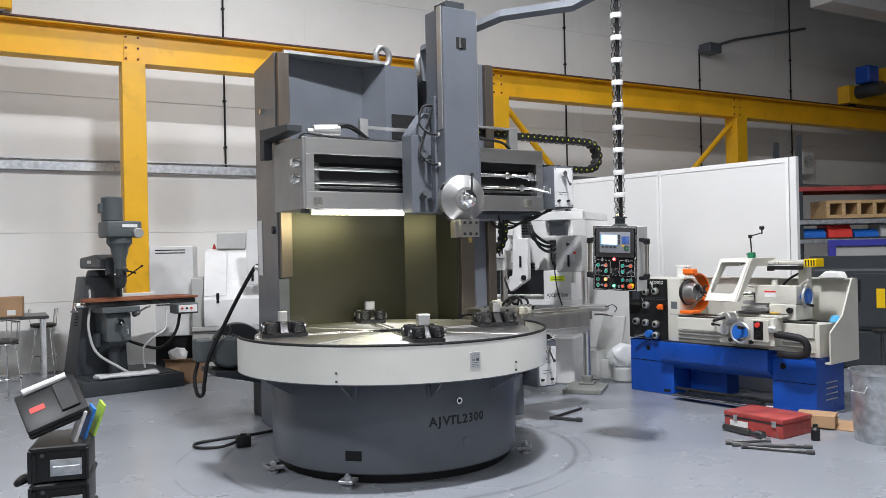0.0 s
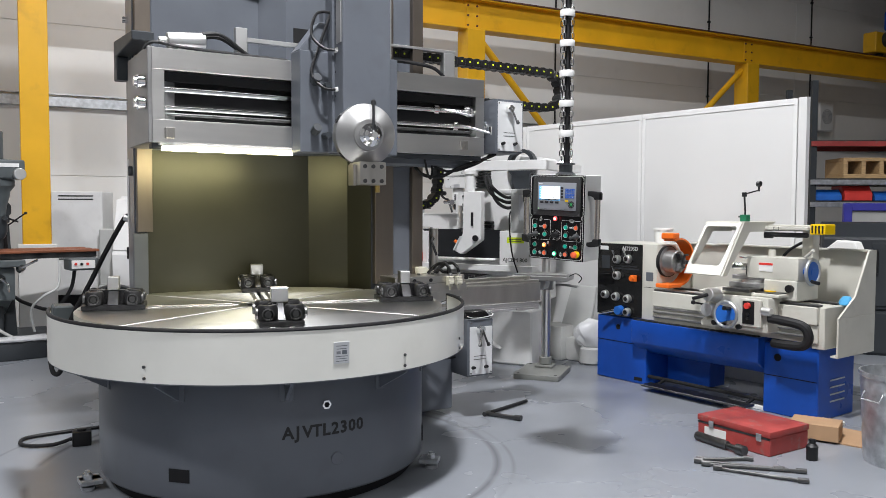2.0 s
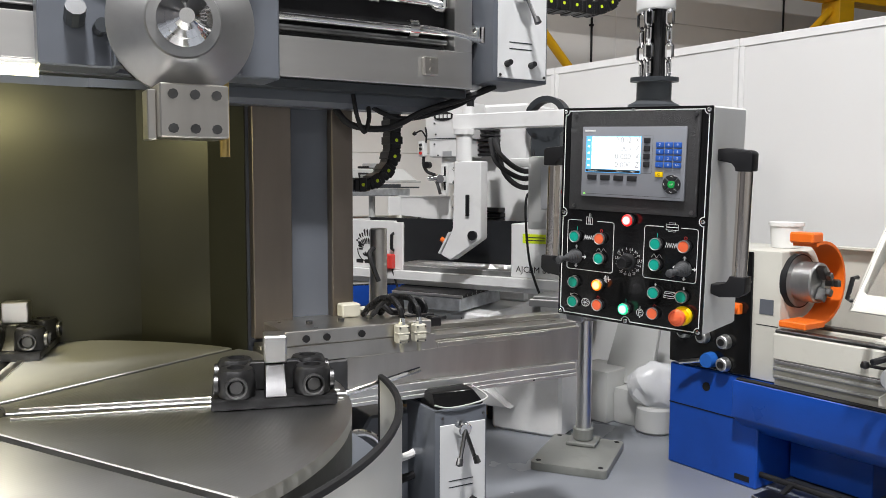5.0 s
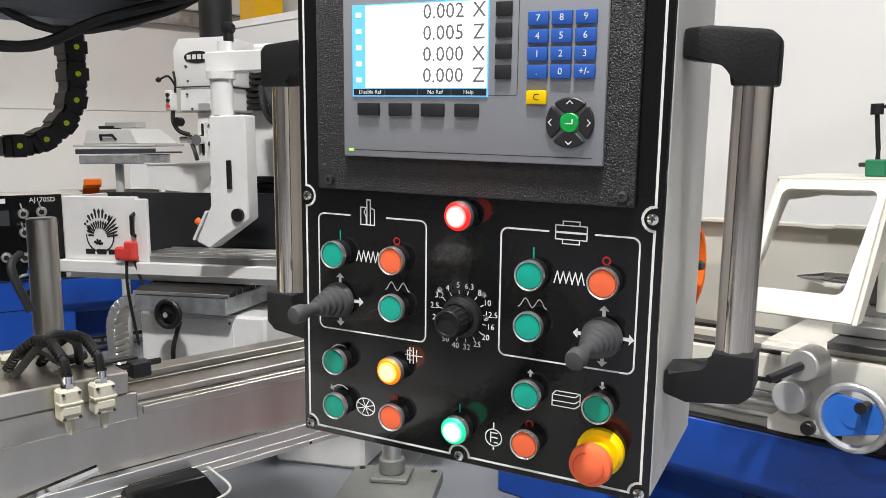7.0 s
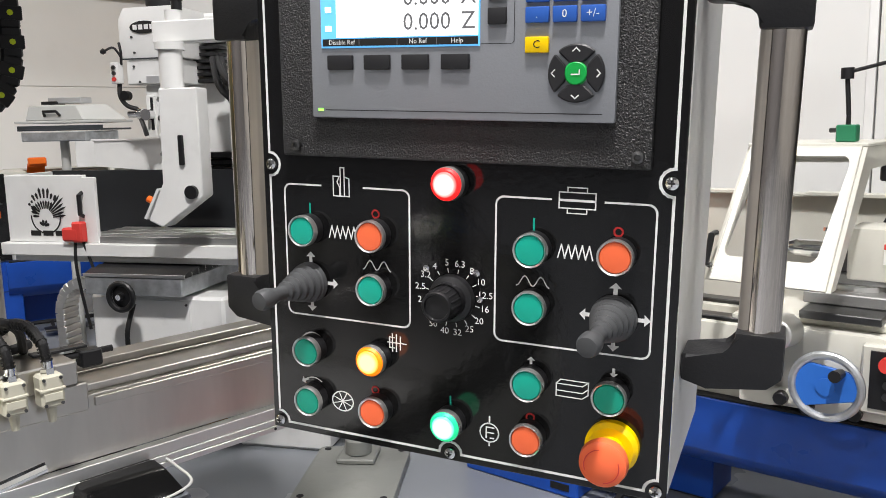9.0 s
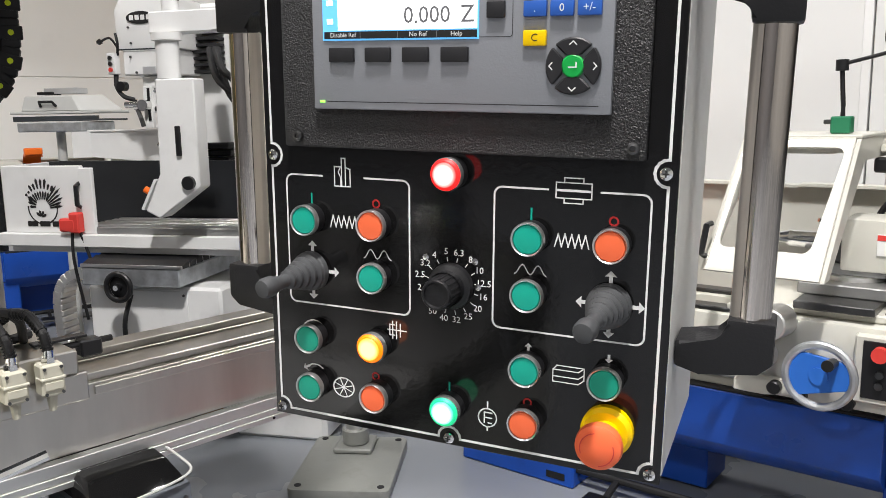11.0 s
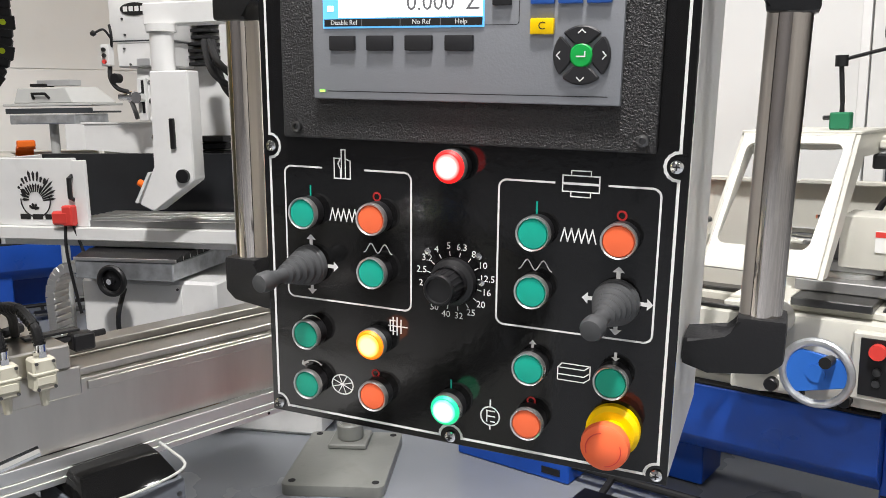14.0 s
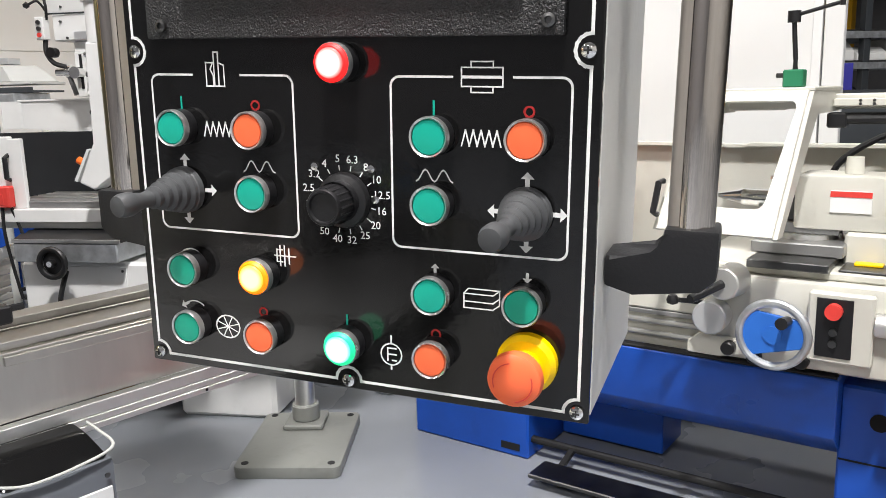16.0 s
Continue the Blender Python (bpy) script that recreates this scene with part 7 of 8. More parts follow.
Sh().cyl((0.14, 0.22, 1.705), (0.27, 0.22, 1.705), 0.018, seg=12).cyl((0.2, 0.22, 1.705), (0.225, 0.22, 1.705), 0.032, seg=14).cyl((0.255, 0.19, 1.70), (0.255, 0.25, 1.70), 0.03, seg=14).done("feed_knob", CHROME, hd)
Sh().tube([(0.2, 0.22, 1.70), (0.235, 0.2, 1.64), (0.25, 0.2, 1.59)], 0.012, 8).done("lever", STEEL_D, hd)
Sh().cyl((0.30, 0.36, 2.2505), (0.30, 0.36, 2.50), 0.09, seg=22, bev=0.006).done("head_motor", BLACK, hd)
sb_ = Sh().box(0.08, 0.128, 0.17, 0.218, 1.862, 1.972, 0.004).done("switch_box", WHITE_M, hd)
for z in (1.945, 1.915, 1.885):
    Sh().cyl((0.104, 0.169, z), (0.104, 0.160, z), 0.011, seg=10).done("switch_button", STEEL_D if z > 1.9 else RED_P, sb_)
Sh().tube([(0.13, 0.2, 2.0), (0.11, 0.17, 2.045), (0.075, 0.15, 2.03)], 0.006, 6).rev((0.062, 0.15, 2.01), (0, 0, 1), [(0, 0), (0.015, 0.008), (0.016, 0.02), (0, 0.034)], 12).done("ball_lever", BLACK_P, hd)
Sh().tube([(0.11, 0.2, 1.862), (0.115, 0.19, 1.80), (0.15, 0.19, 1.75), (0.2, 0.21, 1.73)], 0.012, 8).done("cable", BLACK, hd)
Sh().tube([(0.128, 0.2, 1.96), (0.145, 0.18, 2.02), (0.13, 0.19, 2.07)], 0.007, 8).done("cable", BLACK, hd)
Sh().cyl((0.15, 0.21, 1.80), (0.15, 0.17, 1.80), 0.025, seg=14).done("clamp_knob", BLACK_P, hd)
# pendant on its white arm
pa = new("swing_pendant")
pa.parent = cbm
pa["label"] = "white operator pendant on a swing arm"
Sh().box(0.55, 1.48, -0.16, -0.06, 2.02, 2.12, 0.006).box(1.38, 1.48, -0.14, 0.9, 2.025, 2.115, 0.006).done("arm", WHITE_M, pa)
Sh().cyl((0.645, -0.165, 1.811), (0.645, -0.165, 2.0199), 0.054, seg=24).cyl((0.64, -0.11, 2.12), (0.64, -0.11, 2.17), 0.04, seg=18).cyl((0.645, -0.165, 1.985), (0.645, -0.165, 2.0195), 0.068, seg=24).done("post", WHITE_M, pa)
Sh().prism([(0.60, 1.81), (0.797, 1.81), (0.797, 1.31), (0.576, 1.16), (0.50, 1.195), (0.575, 1.335), (0.60, 1.37)], "y", -0.22, -0.12, 0.006).done("pendant_body", WHITE_M, pa)
Sh().box(0.692, 0.718, -0.236, -0.2205, 1.455, 1.595, 0.004).done("handle", BLACK_P, pa)
Sh().cyl((0.745, -0.221, 1.33), (0.745, -0.24, 1.33), 0.032, seg=18).done("lock_knob", BLACK_P, pa)
Sh().hull([(0.497, -0.228, 1.20), (0.574, -0.228, 1.342), (0.562, -0.228, 1.347), (0.484, -0.228, 1.206)], [(0.497, 0.0, 1.20), (0.574, 0.0, 1.342), (0.562, 0.0, 1.347), (0.484, 0.0, 1.206)]).done("key_plate", PANEL_W, pa)
for k in range(9):
    zz = 1.42 + 0.042 * k
    Sh().cyl((0.599, -0.18 + 0.04 * (k % 2), zz), (0.572, -0.18 + 0.04 * (k % 2), zz + 0.004), 0.015, 0.012, seg=10).done("switch", (STEEL_D, PAPER, CHROME)[k % 3], pa)
for k in range(3):
    for i in range(2):
        Sh().box(-0.012, 0.012, -0.02, 0.0, -0.006, 0.0, 0.001).done("key", (SLATE_D, PAPER)[(k + i) % 2], pa).matrix_basis = pose(0.503 + 0.02 * k + 0.003, -0.2 + 0.07 * i, 1.236 + 0.036 * k, 0, 118, 0)
Sh().cyl((0.520, -0.19, 1.28), (0.488, -0.19, 1.297), 0.017, seg=10).done("stop_button", ORANGE, pa)
Sh().cyl((0.66, -0.11, 2.17), (0.66, -0.11, 2.21), 0.025, seg=12).rev((0.66, -0.11, 2.235), (0, -1, 0), [(0, -0.02), (0.03, -0.02), (0.03, 0.02), (0.015, 0.025), (0, 0.025)], 14).done("joint", BLACK_P, pa)
for dx, dz in ((0, 0), (0.03, 0.05), (0.05, -0.06)):
    Sh().tube([(0.60 + dx, 0.3, 1.98), (0.75 + dx, 0.12, 1.8 + dz), (0.92, 0.2, 1.7 + dz), (0.95, 0.5, 1.8 + dz), (0.90, 0.6, 2.1)], 0.018, 8).done("conduit_hose", BLACK, cbm)
Sh().tube([(0.86, 0.5, 2.1), (0.88, 0.4, 1.6), (0.92, 0.42, 1.45), (0.98, 0.5, 1.6)], 0.01, 8).done("conduit_hose", BLACK, cbm)
Sh().rev((0.95, 0.55, 2.12), (0, -1, 0), [(0.12, 0), (0.16, 0), (0.16, 0.1), (0.12, 0.1), (0.12, 0)], 30).box(0.84, 1.06, 0.45, 0.55, 1.7, 2.1, 0.01).done("belt_housing", SLATE_D, cbm)
Sh().box(0.80, 1.0, 0.2, 0.3, 1.78, 1.84, 0.004).box(0.86, 1.1, 0.6, 1.2, 0.6, 2.2, 0.02).done("electrical_cabinet", WHITE_M, cbm)
for k in range(9):
    Sh().box(0.40, 0.56, 0.45, 0.545, 1.87 + k * 0.035, 1.887 + k * 0.035, 0.002).done("motor_fin", BLACK, cbm)
cv = [(-0.05, 0.1, 0.82)] + [(-0.12 + 0.0 - 0.14 * math.sin(radians(a)), 0.1, 0.64 + 0.18 * math.cos(radians(a))) for a in range(10, 100, 15)] + [(-0.25, 0.1, 0.45), (-0.1, 0.1, 0.32), (0.05, 0.1, 0.28)]
conv = new("cable_conveyor")
conv.parent = cbm
conv["label"] = "bright ribbed steel cable conveyor"
pts_ = [Vector(p) for p in cv]
run = [sum(((b - a).length for a, b in zip(pts_[:k], pts_[1:k + 1])), 0.0) for k in range(len(pts_))]
n_link = int(run[-1] / 0.034)
for i in range(n_link):
    d0 = run[-1] * (i + 0.5) / n_link
    k = max(q for q in range(len(run) - 1) if run[q] <= d0)
    p = pts_[k].lerp(pts_[k + 1], (d0 - run[k]) / (run[k + 1] - run[k]))
    d = (pts_[k + 1] - pts_[k]).normalized()
    mm = Matrix((d, Vector((0, 1, 0)), d.cross(Vector((0, 1, 0))))).transposed().to_4x4()
    mm.translation = p
    Sh().box(-0.015, 0.015, -0.06, 0.06, -0.03, 0.03, 0.005, m=mm).box(-0.017, 0.017, -0.064, -0.0605, -0.024, 0.024, 0.001, m=mm).done("conveyor_link", STEEL, conv)
solid("pallet_board", Sh().box(-0.35, 1.04, 0.0, 0.10, 0.0, 0.06, 0.004), WOOD, pose(0.60, 10.52, 0, 0, 0, -14.5), "pale pine board lying on the floor", "board")
solid("wooden_reel", Sh().rev((0, 0, 0), (0, 0, 1), [(0, 0), (0.17, 0), (0.17, 0.02), (0.06, 0.021), (0.06, 0.14), (0.17, 0.141), (0.17, 0.16), (0, 0.16)], 24), WOOD, pose(0.0, 11.1, 0.001), "small wooden cable reel on the floor", "reel")
st = thing("coolant_station", pose(-0.52, 12.3, 0, 0, 0, -25), "grey tray unit with a lidded box standing on a thin stem", "tray")
Sh().box(0.24, 0.735, -0.15, 0.22, 1.535, 1.60, 0.006).done("drawer", GALV, st)
Sh().box(0.14, 0.80, -0.06, 0.28, 1.605, 1.618, 0.002).box(0.14, 0.80, -0.06, -0.045, 1.618, 1.64, 0.002).done("lower_tray", SLATE_D, st)
Sh().box(0.13, 0.81, -0.07, 0.29, 1.655, 1.672, 0.003).done("upper_tray", GREY_L, st)
bx_ = Sh().hull([(0.20, -0.05, 1.673), (0.66, -0.05, 1.673), (0.79, 0.26, 1.673), (0.24, 0.26, 1.673)], [(0.23, -0.04, 1.775), (0.60, -0.04, 1.775), (0.66, 0.22, 1.785), (0.26, 0.22, 1.785)], 0.006).done("lidded_box", GREY_L, st)
Sh().tube([(0.36, -0.05, 1.705), (0.37, -0.075, 1.735), (0.47, -0.075, 1.735), (0.48, -0.05, 1.705)], 0.010, 8, False).done("carry_handle", BLACK_P, bx_)
Sh().box(0.3, 0.42, 0.0, 0.1, 1.784, 1.805, 0.004).done("loose_part", BLACK_P, st)
Sh().box(0.34, 0.6, 0.02, 0.14, 1.79, 1.83, 0.004).done("loose_part", PLATE, st)
Sh().cyl((0.46, 0.0, 0.03), (0.46, 0.0, 1.535), 0.03, seg=12).box(0.28, 0.64, -0.15, 0.15, 0, 0.03, 0.004).done("stem", GREY_L, st)
# ---- pillar drill ----
dp = thing("pillar_drill", pose(1.58, 9.639, 0, 0, 0, -18.4), "grey pillar drill with round steel column", "drill press")
Sh().prism([(0.222 * sx + ox, (-0.42 if sy < 0 else 0.17) + oy) for sx, sy, a0 in ((1, 1, 0), (-1, 1, 90), (-1, -1, 180), (1, -1, 270)) for ox, oy in [(-0.035 * sx + 0.035 * math.cos(radians(a0 + 22.5 * k)), -0.035 * sy + 0.035 * math.sin(radians(a0 + 22.5 * k))) for k in range(5)]], "z", 0.0, 0.05, 0.008, 2).done("base_plate", CAST_P, dp)
for x in (-0.18, 0.18):
    for y in (-0.375, 0.13):
        Sh().cyl((x, y, 0.0501), (x, y, 0.052), 0.016, seg=12).done("bolt_hole", DARKGAP, dp)
Sh().box(-0.10, 0.08, -0.05, 0.13, 0.0505, 0.075, 0.006).cyl((-0.01, 0.04, 0.075), (-0.01, 0.04, 0.15), 0.062, seg=24, bev=0.006).done("column_socket", CAST_P, dp)
Sh().cyl((-0.01, 0.04, 0.10), (-0.01, 0.04, 1.75), 0.045, seg=28).done("column", STEEL, dp)
Sh().box(-0.27, 0.27, -0.30, 0.0, 0.93, 0.975, 0.006).box(-0.25, 0.25, -0.28, -0.02, 0.975, 0.99, 0.003).done("table", CAST, dp)
Sh().cyl((-0.01, 0.04, 0.82), (-0.01, 0.04, 0.95), 0.075, seg=20).prism([(-0.07, 0.93), (0.05, 0.93), (0.03, 0.84), (-0.05, 0.84)], "y", -0.25, 0.0, 0.006).tube([(0.1, 0.0, 0.87), (0.2, -0.05, 0.875), (0.32, -0.08, 0.865)], 0.012, 8).done("table_arm", CAST, dp)
Sh().tube([(0.26, -0.2, 0.97), (0.33, -0.2, 1.0), (0.38, -0.18, 0.96), (0.35, -0.17, 0.91)], 0.005, 6).done("cable", BLACK, dp)
Sh().box(-0.28, 0.02, -0.32, 0.12, 1.38, 1.80, 0.02, 2).done("drill_head", GREY_L, dp)
Sh().box(-0.20, -0.06, -0.326, -0.3205, 1.50, 1.74, 0.002).done("dial_plate", PLATE, dp)
Sh().cyl((-0.14, -0.327, 1.70), (-0.14, -0.332, 1.70), 0.03, seg=3).done("mark", SLATE_D, dp)
Sh().box(-0.145, -0.12, -0.345, -0.327, 1.44, 1.58, 0.004).done("lever", BLACK_P, dp)
Sh().cyl((-0.06, -0.327, 1.60), (-0.06, -0.345, 1.60), 0.018, seg=12).done("stop_button", RED_P, dp)
Sh().cyl((-0.1, -0.2, 1.25), (-0.1, -0.2, 1.38), 0.035, seg=16).done("quill", STEEL, dp)
Sh().tube([(-0.28, -0.1, 1.6), (-0.34, -0.14, 1.55), (-0.3, -0.2, 1.2), (-0.25, -0.1, 0.95)], 0.008, 6).done("cable", BLACK, dp)
# covers and bag by the partition
cv_ = thing("leaning_cover", pose(1.95, 10.42, 0, 0, 0, -42), "grey sheet metal cover leaning on the partition", "cover")
Sh().hull([(-0.18, -0.02, 0.25), (0.20, -0.02, 0.25), (0.20, 0.03, 0.25), (-0.18, 0.03, 0.25)], [(-0.10, 0.10, 0.78), (0.22, 0.10, 0.78), (0.22, 0.14, 0.78), (-0.10, 0.14, 0.78)], 0.006).done("sheet", GREY_L, cv_)
Sh().box(-0.32, 0.0, -0.22, 0.12, 0.0, 0.36, 0.02, 2).box(0.0, 0.25, -0.15, 0.12, 0.0, 0.25, 0.03, 2).done("box_cover", GREY_L, cv_)
bag = Sh()
bmesh.ops.create_icosphere(bag.bm, subdivisions=3, radius=0.17)
for v in bag.bm.verts:
    k = 1 + 0.22 * noise.noise(v.co * 9) + 0.12 * noise.noise(v.co * 21)
    v.co = Vector((v.co.x * k, v.co.y * k * 0.8, max(v.co.z * k * 0.95, -0.13) + 0.36))
solid("plastic_bag", bag, PLASTIC_B, pose(2.12, 10.12, 0) @ pose(-0.02, 0, -0.05), "crumpled clear plastic bag on the grey cover", "bag")
solid("bag_support", Sh().cyl((0, 0, 0), (0, 0, 0.18), 0.13, 0.12, seg=18, bev=0.02), GREY_L, pose(2.10, 10.12, 0), "round grey cover lying on the floor", "cover")

# ---- knee mill ----
KM = pose(-4.52, 10.5, 0, 0, 0, 40)
km = thing("knee_mill", KM, "dark grey turret knee mill with boarded table", "milling machine")
Sh().box(-0.48, 0.75, -0.80, 0.42, 0.0, 0.18, 0.02, 2).box(-0.40, 0.67, -0.72, 0.36, 0.18, 0.19, 0.004).done("base_pan", SLATE_D, km)
Sh().hull([(-0.40, -0.2, 0.19), (0.24, -0.2, 0.19), (0.24, 0.38, 0.19), (-0.40, 0.38, 0.19)], [(-0.25, -0.14, 1.42), (0.19, -0.14, 1.42), (0.19, 0.28, 1.42), (-0.25, 0.28, 1.42)], 0.015, 2).done("column", SLATE_D, km)
for k in range(6):
    Sh().box(-0.335 + 0.005 * k, -0.30, 0.0, 0.12, 0.8 + k * 0.035, 0.812 + k * 0.035, 0).done("louvre", DARKGAP, km)
Sh().cyl((0, 0.05, 1.4205), (0, 0.05, 1.50), 0.19, 0.17, seg=28, bev=0.01).done("turret", SLATE_D, km)
Sh().prism([(0.42, 1.52), (0.42, 1.66), (-0.25, 1.70), (-0.5, 1.64), (-0.5, 1.52)], "x", -0.17, 0.15, 0.02).box(-0.12, 0.10, 0.42, 0.48, 1.55, 1.64, 0.01).box(-0.12, 0.12, -0.56, -0.5, 1.44, 1.66, 0.01).done("ram", SLATE_D, km)
Sh().box(-0.174, -0.1705, -0.1, 0.06, 1.585, 1.625, 0).done("maker_mark", INK_W, km)
kh = Sh().box(-0.20, 0.22, -0.88, -0.52, 1.90, 2.10, 0.03, 3).rev((0, -0.70, 1.50), (0, 0, 1), [(0, 0.02), (0.06, 0.02), (0.07, 0.12), (0.10, 0.22), (0.105, 0.27), (0.15, 0.33), (0.15, 0.41), (0, 0.41)], 28).done("mill_head", GREEN_G, km)
Sh().cyl((-0.07, -0.66, 2.1005), (-0.07, -0.66, 2.40), 0.125, seg=28, bev=0.012).box(-0.23, -0.18, -0.70, -0.62, 2.2, 2.32, 0.008).done("head_motor", GREEN_G, kh)
Sh().rev((0, -0.72, 1.28), (0, 0, 1), [(0, 0), (0.03, 0), (0.05, 0.02), (0.07, 0.08), (0.07, 0.24), (0, 0.24)], 20).done("quill", SLATE_D, kh)
Sh().box(-0.02, 0.16, -0.886, -0.8805, 2.02, 2.06, 0.002).done("maker_mark", INK_W, kh)
Sh().cyl((0.16, -0.882, 1.95), (0.16, -0.94, 1.95), 0.065, 0.06, seg=18, bev=0.006).done("dial", ALU, kh)
Sh().cyl((0.07, -0.75, 1.42), (0.22, -0.85, 1.55), 0.008, seg=8).rev((0.21, -0.845, 1.54), (0.15, -0.1, 0.13), [(0, 0), (0.014, 0.006), (0.016, 0.018), (0, 0.032)], 10).cyl((0.06, -0.72, 1.5), (0.14, -0.86, 1.46), 0.01, seg=8).done("feed_lever", BLACK_P, kh)
Sh().cyl((-0.06, -0.76, 1.45), (-0.06, -0.82, 1.45), 0.03, seg=12).cyl((0.03, -0.79, 1.5), (0.03, -0.84, 1.5), 0.028, seg=12).done("clamp_knob", CHROME, kh)
Sh().box(-0.15, 0.15, -0.62, -0.14, 0.62, 0.97, 0.02, 2).prism([(-0.62, 0.62), (-0.14, 0.62), (-0.14, 0.40)], "x", -0.12, 0.12, 0.01).done("knee", GREEN_G, km)
Sh().box(-0.22, 0.24, -0.70, -0.26, 0.975, 1.05, 0.01).done("saddle", GREEN_G, km)
tb = Sh().box(-0.38, 0.98, -0.62, -0.34, 1.055, 1.115, 0.006).done("table", STEEL_D, km)
for k, (y0, y1) in enumerate(((-0.66, -0.52), (-0.515, -0.40), (-0.395, -0.30))):
    Sh().box(-0.42 + 0.03 * k, 1.0 - 0.04 * k, y0, y1, 1.116, 1.145 + 0.006 * k, 0.005).done("table_board", WOOD_R, tb, "brown protective board")
Sh().cyl((-0.38, -0.48, 1.08), (-0.48, -0.48, 1.08), 0.04, 0.03, seg=16).tube([(-0.46, -0.48, 1.08), (-0.48, -0.55, 1.04), (-0.48, -0.62, 1.02)], 0.012, 8).cyl((-0.48, -0.62, 1.02), (-0.56, -0.62, 1.02), 0.014, seg=10).done("table_handle", CHROME, km)
Sh().box(0.62, 0.90, -0.92, -0.66, 0.93, 1.06, 0.012).done("power_feed", GREEN_G, km)
Sh().box(0.64, 0.88, -0.928, -0.9205, 0.95, 1.04, 0.002).done("feed_plate", PAPER, km)
for x, mm_ in ((0.68, RED_P), (0.74, BLACK_P), (0.80, RED_P)):
    Sh().cyl((x, -0.929, 1.0), (x, -0.945, 1.0), 0.014, seg=10).done("button", mm_, km)
Sh().cyl((0.95, -0.45, 0.98), (0.95, -0.62, 0.98), 0.07, seg=18).done("feed_motor", GREEN_G, km)
Sh().cyl((0.0, -0.62, 0.86), (0.0, -0.72, 0.86), 0.05, 0.04, seg=16).tube([(0.0, -0.72, 0.86), (0.05, -0.75, 0.80), (0.06, -0.76, 0.72)], 0.014, 8).cyl((0.2, -0.62, 0.95), (0.2, -0.72, 0.97), 0.045, 0.035, seg=16).tube([(0.2, -0.72, 0.97), (0.28, -0.76, 1.02), (0.34, -0.78, 1.05)], 0.012, 8).done("crank_handle", CHROME, km)
Sh().cyl((0.0, -0.40, 0.19), (0.0, -0.40, 0.62), 0.07, seg=16).cyl((-0.2, -0.42, 0.55), (-0.2, -0.42, 0.72), 0.05, seg=14, bev=0.006).done("knee_screw", SLATE_D, km)
Sh().tube([(-0.30, -0.5, 1.05), (-0.33, -0.52, 0.8), (-0.25, -0.55, 0.5), (0.0, -0.62, 0.3), (0.15, -0.6, 0.2)], 0.016, 8).tube([(0.6, -0.6, 1.0), (0.55, -0.7, 0.75), (0.4, -0.7, 0.65), (0.3, -0.6, 0.5), (0.35, -0.5, 0.25)], 0.014, 8).tube([(-0.16, 0.1, 1.42), (-0.2, -0.1, 1.30), (-0.22, -0.2, 1.15), (-0.3, -0.3, 1.08)], 0.014, 8).done("grey_hose", GREY_L, km)
Sh().tube([(0.70, -0.8, 0.93), (0.66, -0.75, 0.7), (0.5, -0.65, 0.5), (0.3, -0.3, 0.55), (0.24, -0.1, 0.6)], 0.02, 8).tube([(0.05, -0.55, 1.9), (0.1, -0.3, 1.6), (0.14, -0.2, 1.2), (0.16, -0.16, 1.0)], 0.02, 8).done("black_hose", BLACK, km)
sht = Sh().box(-0.3, 0.42, -0.83, -0.55, 0.191, 0.215, 0.01)
for v in sht.bm.verts:
    v.co.z += 0.05 * max(0, noise.noise(Vector((v.co.x * 7, v.co.y * 9, 3))))
bmesh.ops.subdivide_edges(sht.bm, edges=sht.bm.edges[:], cuts=4, use_grid_fill=True)
for v in sht.bm.verts:
    if v.co.z > 0.2:
        v.co.z += 0.06 * abs(noise.noise(Vector((v.co.x * 11, v.co.y * 11, 5))))
solid("plastic_sheet", sht, PLASTIC_B, KM, "crumpled clear plastic sheet on the mill base", "sheet")

# ---- white cabinet and machining centre behind ----
wc = thing("machine_cabinet", pose(-3.95, 11.55, 0, 0, 0, 12), "tall white electrical cabinet beside a machine", "cabinet")
Sh().box(-0.30, 0.28, -0.25, 0.35, 0.55, 1.80, 0.008).done("cabinet_body", WHITE_M, wc)
Sh().box(-0.28, 0.26, -0.2, 0.3, 0.0, 0.55, 0.005).done("cabinet_base", BLACK, wc)
for z in (1.70, 1.74, 0.98, 1.02):
    Sh().box(-0.22, 0.18, -0.254, -0.2495, z, z + 0.014, 0).done("vent_slot", DARKGAP, wc)
mcn = thing("machining_centre", pose(-3.05, 11.6, 0, 0, 0, 12), "white enclosed machining centre with sloping doors", "milling machine")
Sh().box(-0.62, 0.75, -0.3, 0.9, 0.0, 0.62, 0.015).box(-0.62, 0.75, -0.35, 0.9, 0.62, 0.68, 0.006).done("base", GREY_L, mcn)
Sh().prism([(-0.35, 0.68), (0.9, 0.68), (0.9, 1.75), (0.15, 1.75), (-0.12, 1.30), (-0.40, 1.05)], "x", -0.45, 0.75, 0.008).done("enclosure", WHITE_M, mcn)
Sh().prism([(-0.36, 1.1), (-0.14, 1.33), (0.1, 1.72), (-0.10, 1.70)], "x", -0.45, -0.15, 0.006).done("sliding_door", WHITE_M, mcn)
Sh().box(-0.62, -0.46, -0.25, 0.6, 0.68, 1.35, 0.006).box(-0.3, 0.1, 0.1, 0.7, 1.75, 1.98, 0.01).done("side_guard", GREY_L, mcn)
Sh().box(0.14, 0.42, -0.52, -0.38, 1.25, 2.0, 0.008).done("operator_panel", WHITE_M, mcn)
Sh().box(0.36, 0.415, -0.524, -0.5205, 1.5, 1.95, 0.002).done("key_strip", STEEL_D, mcn)
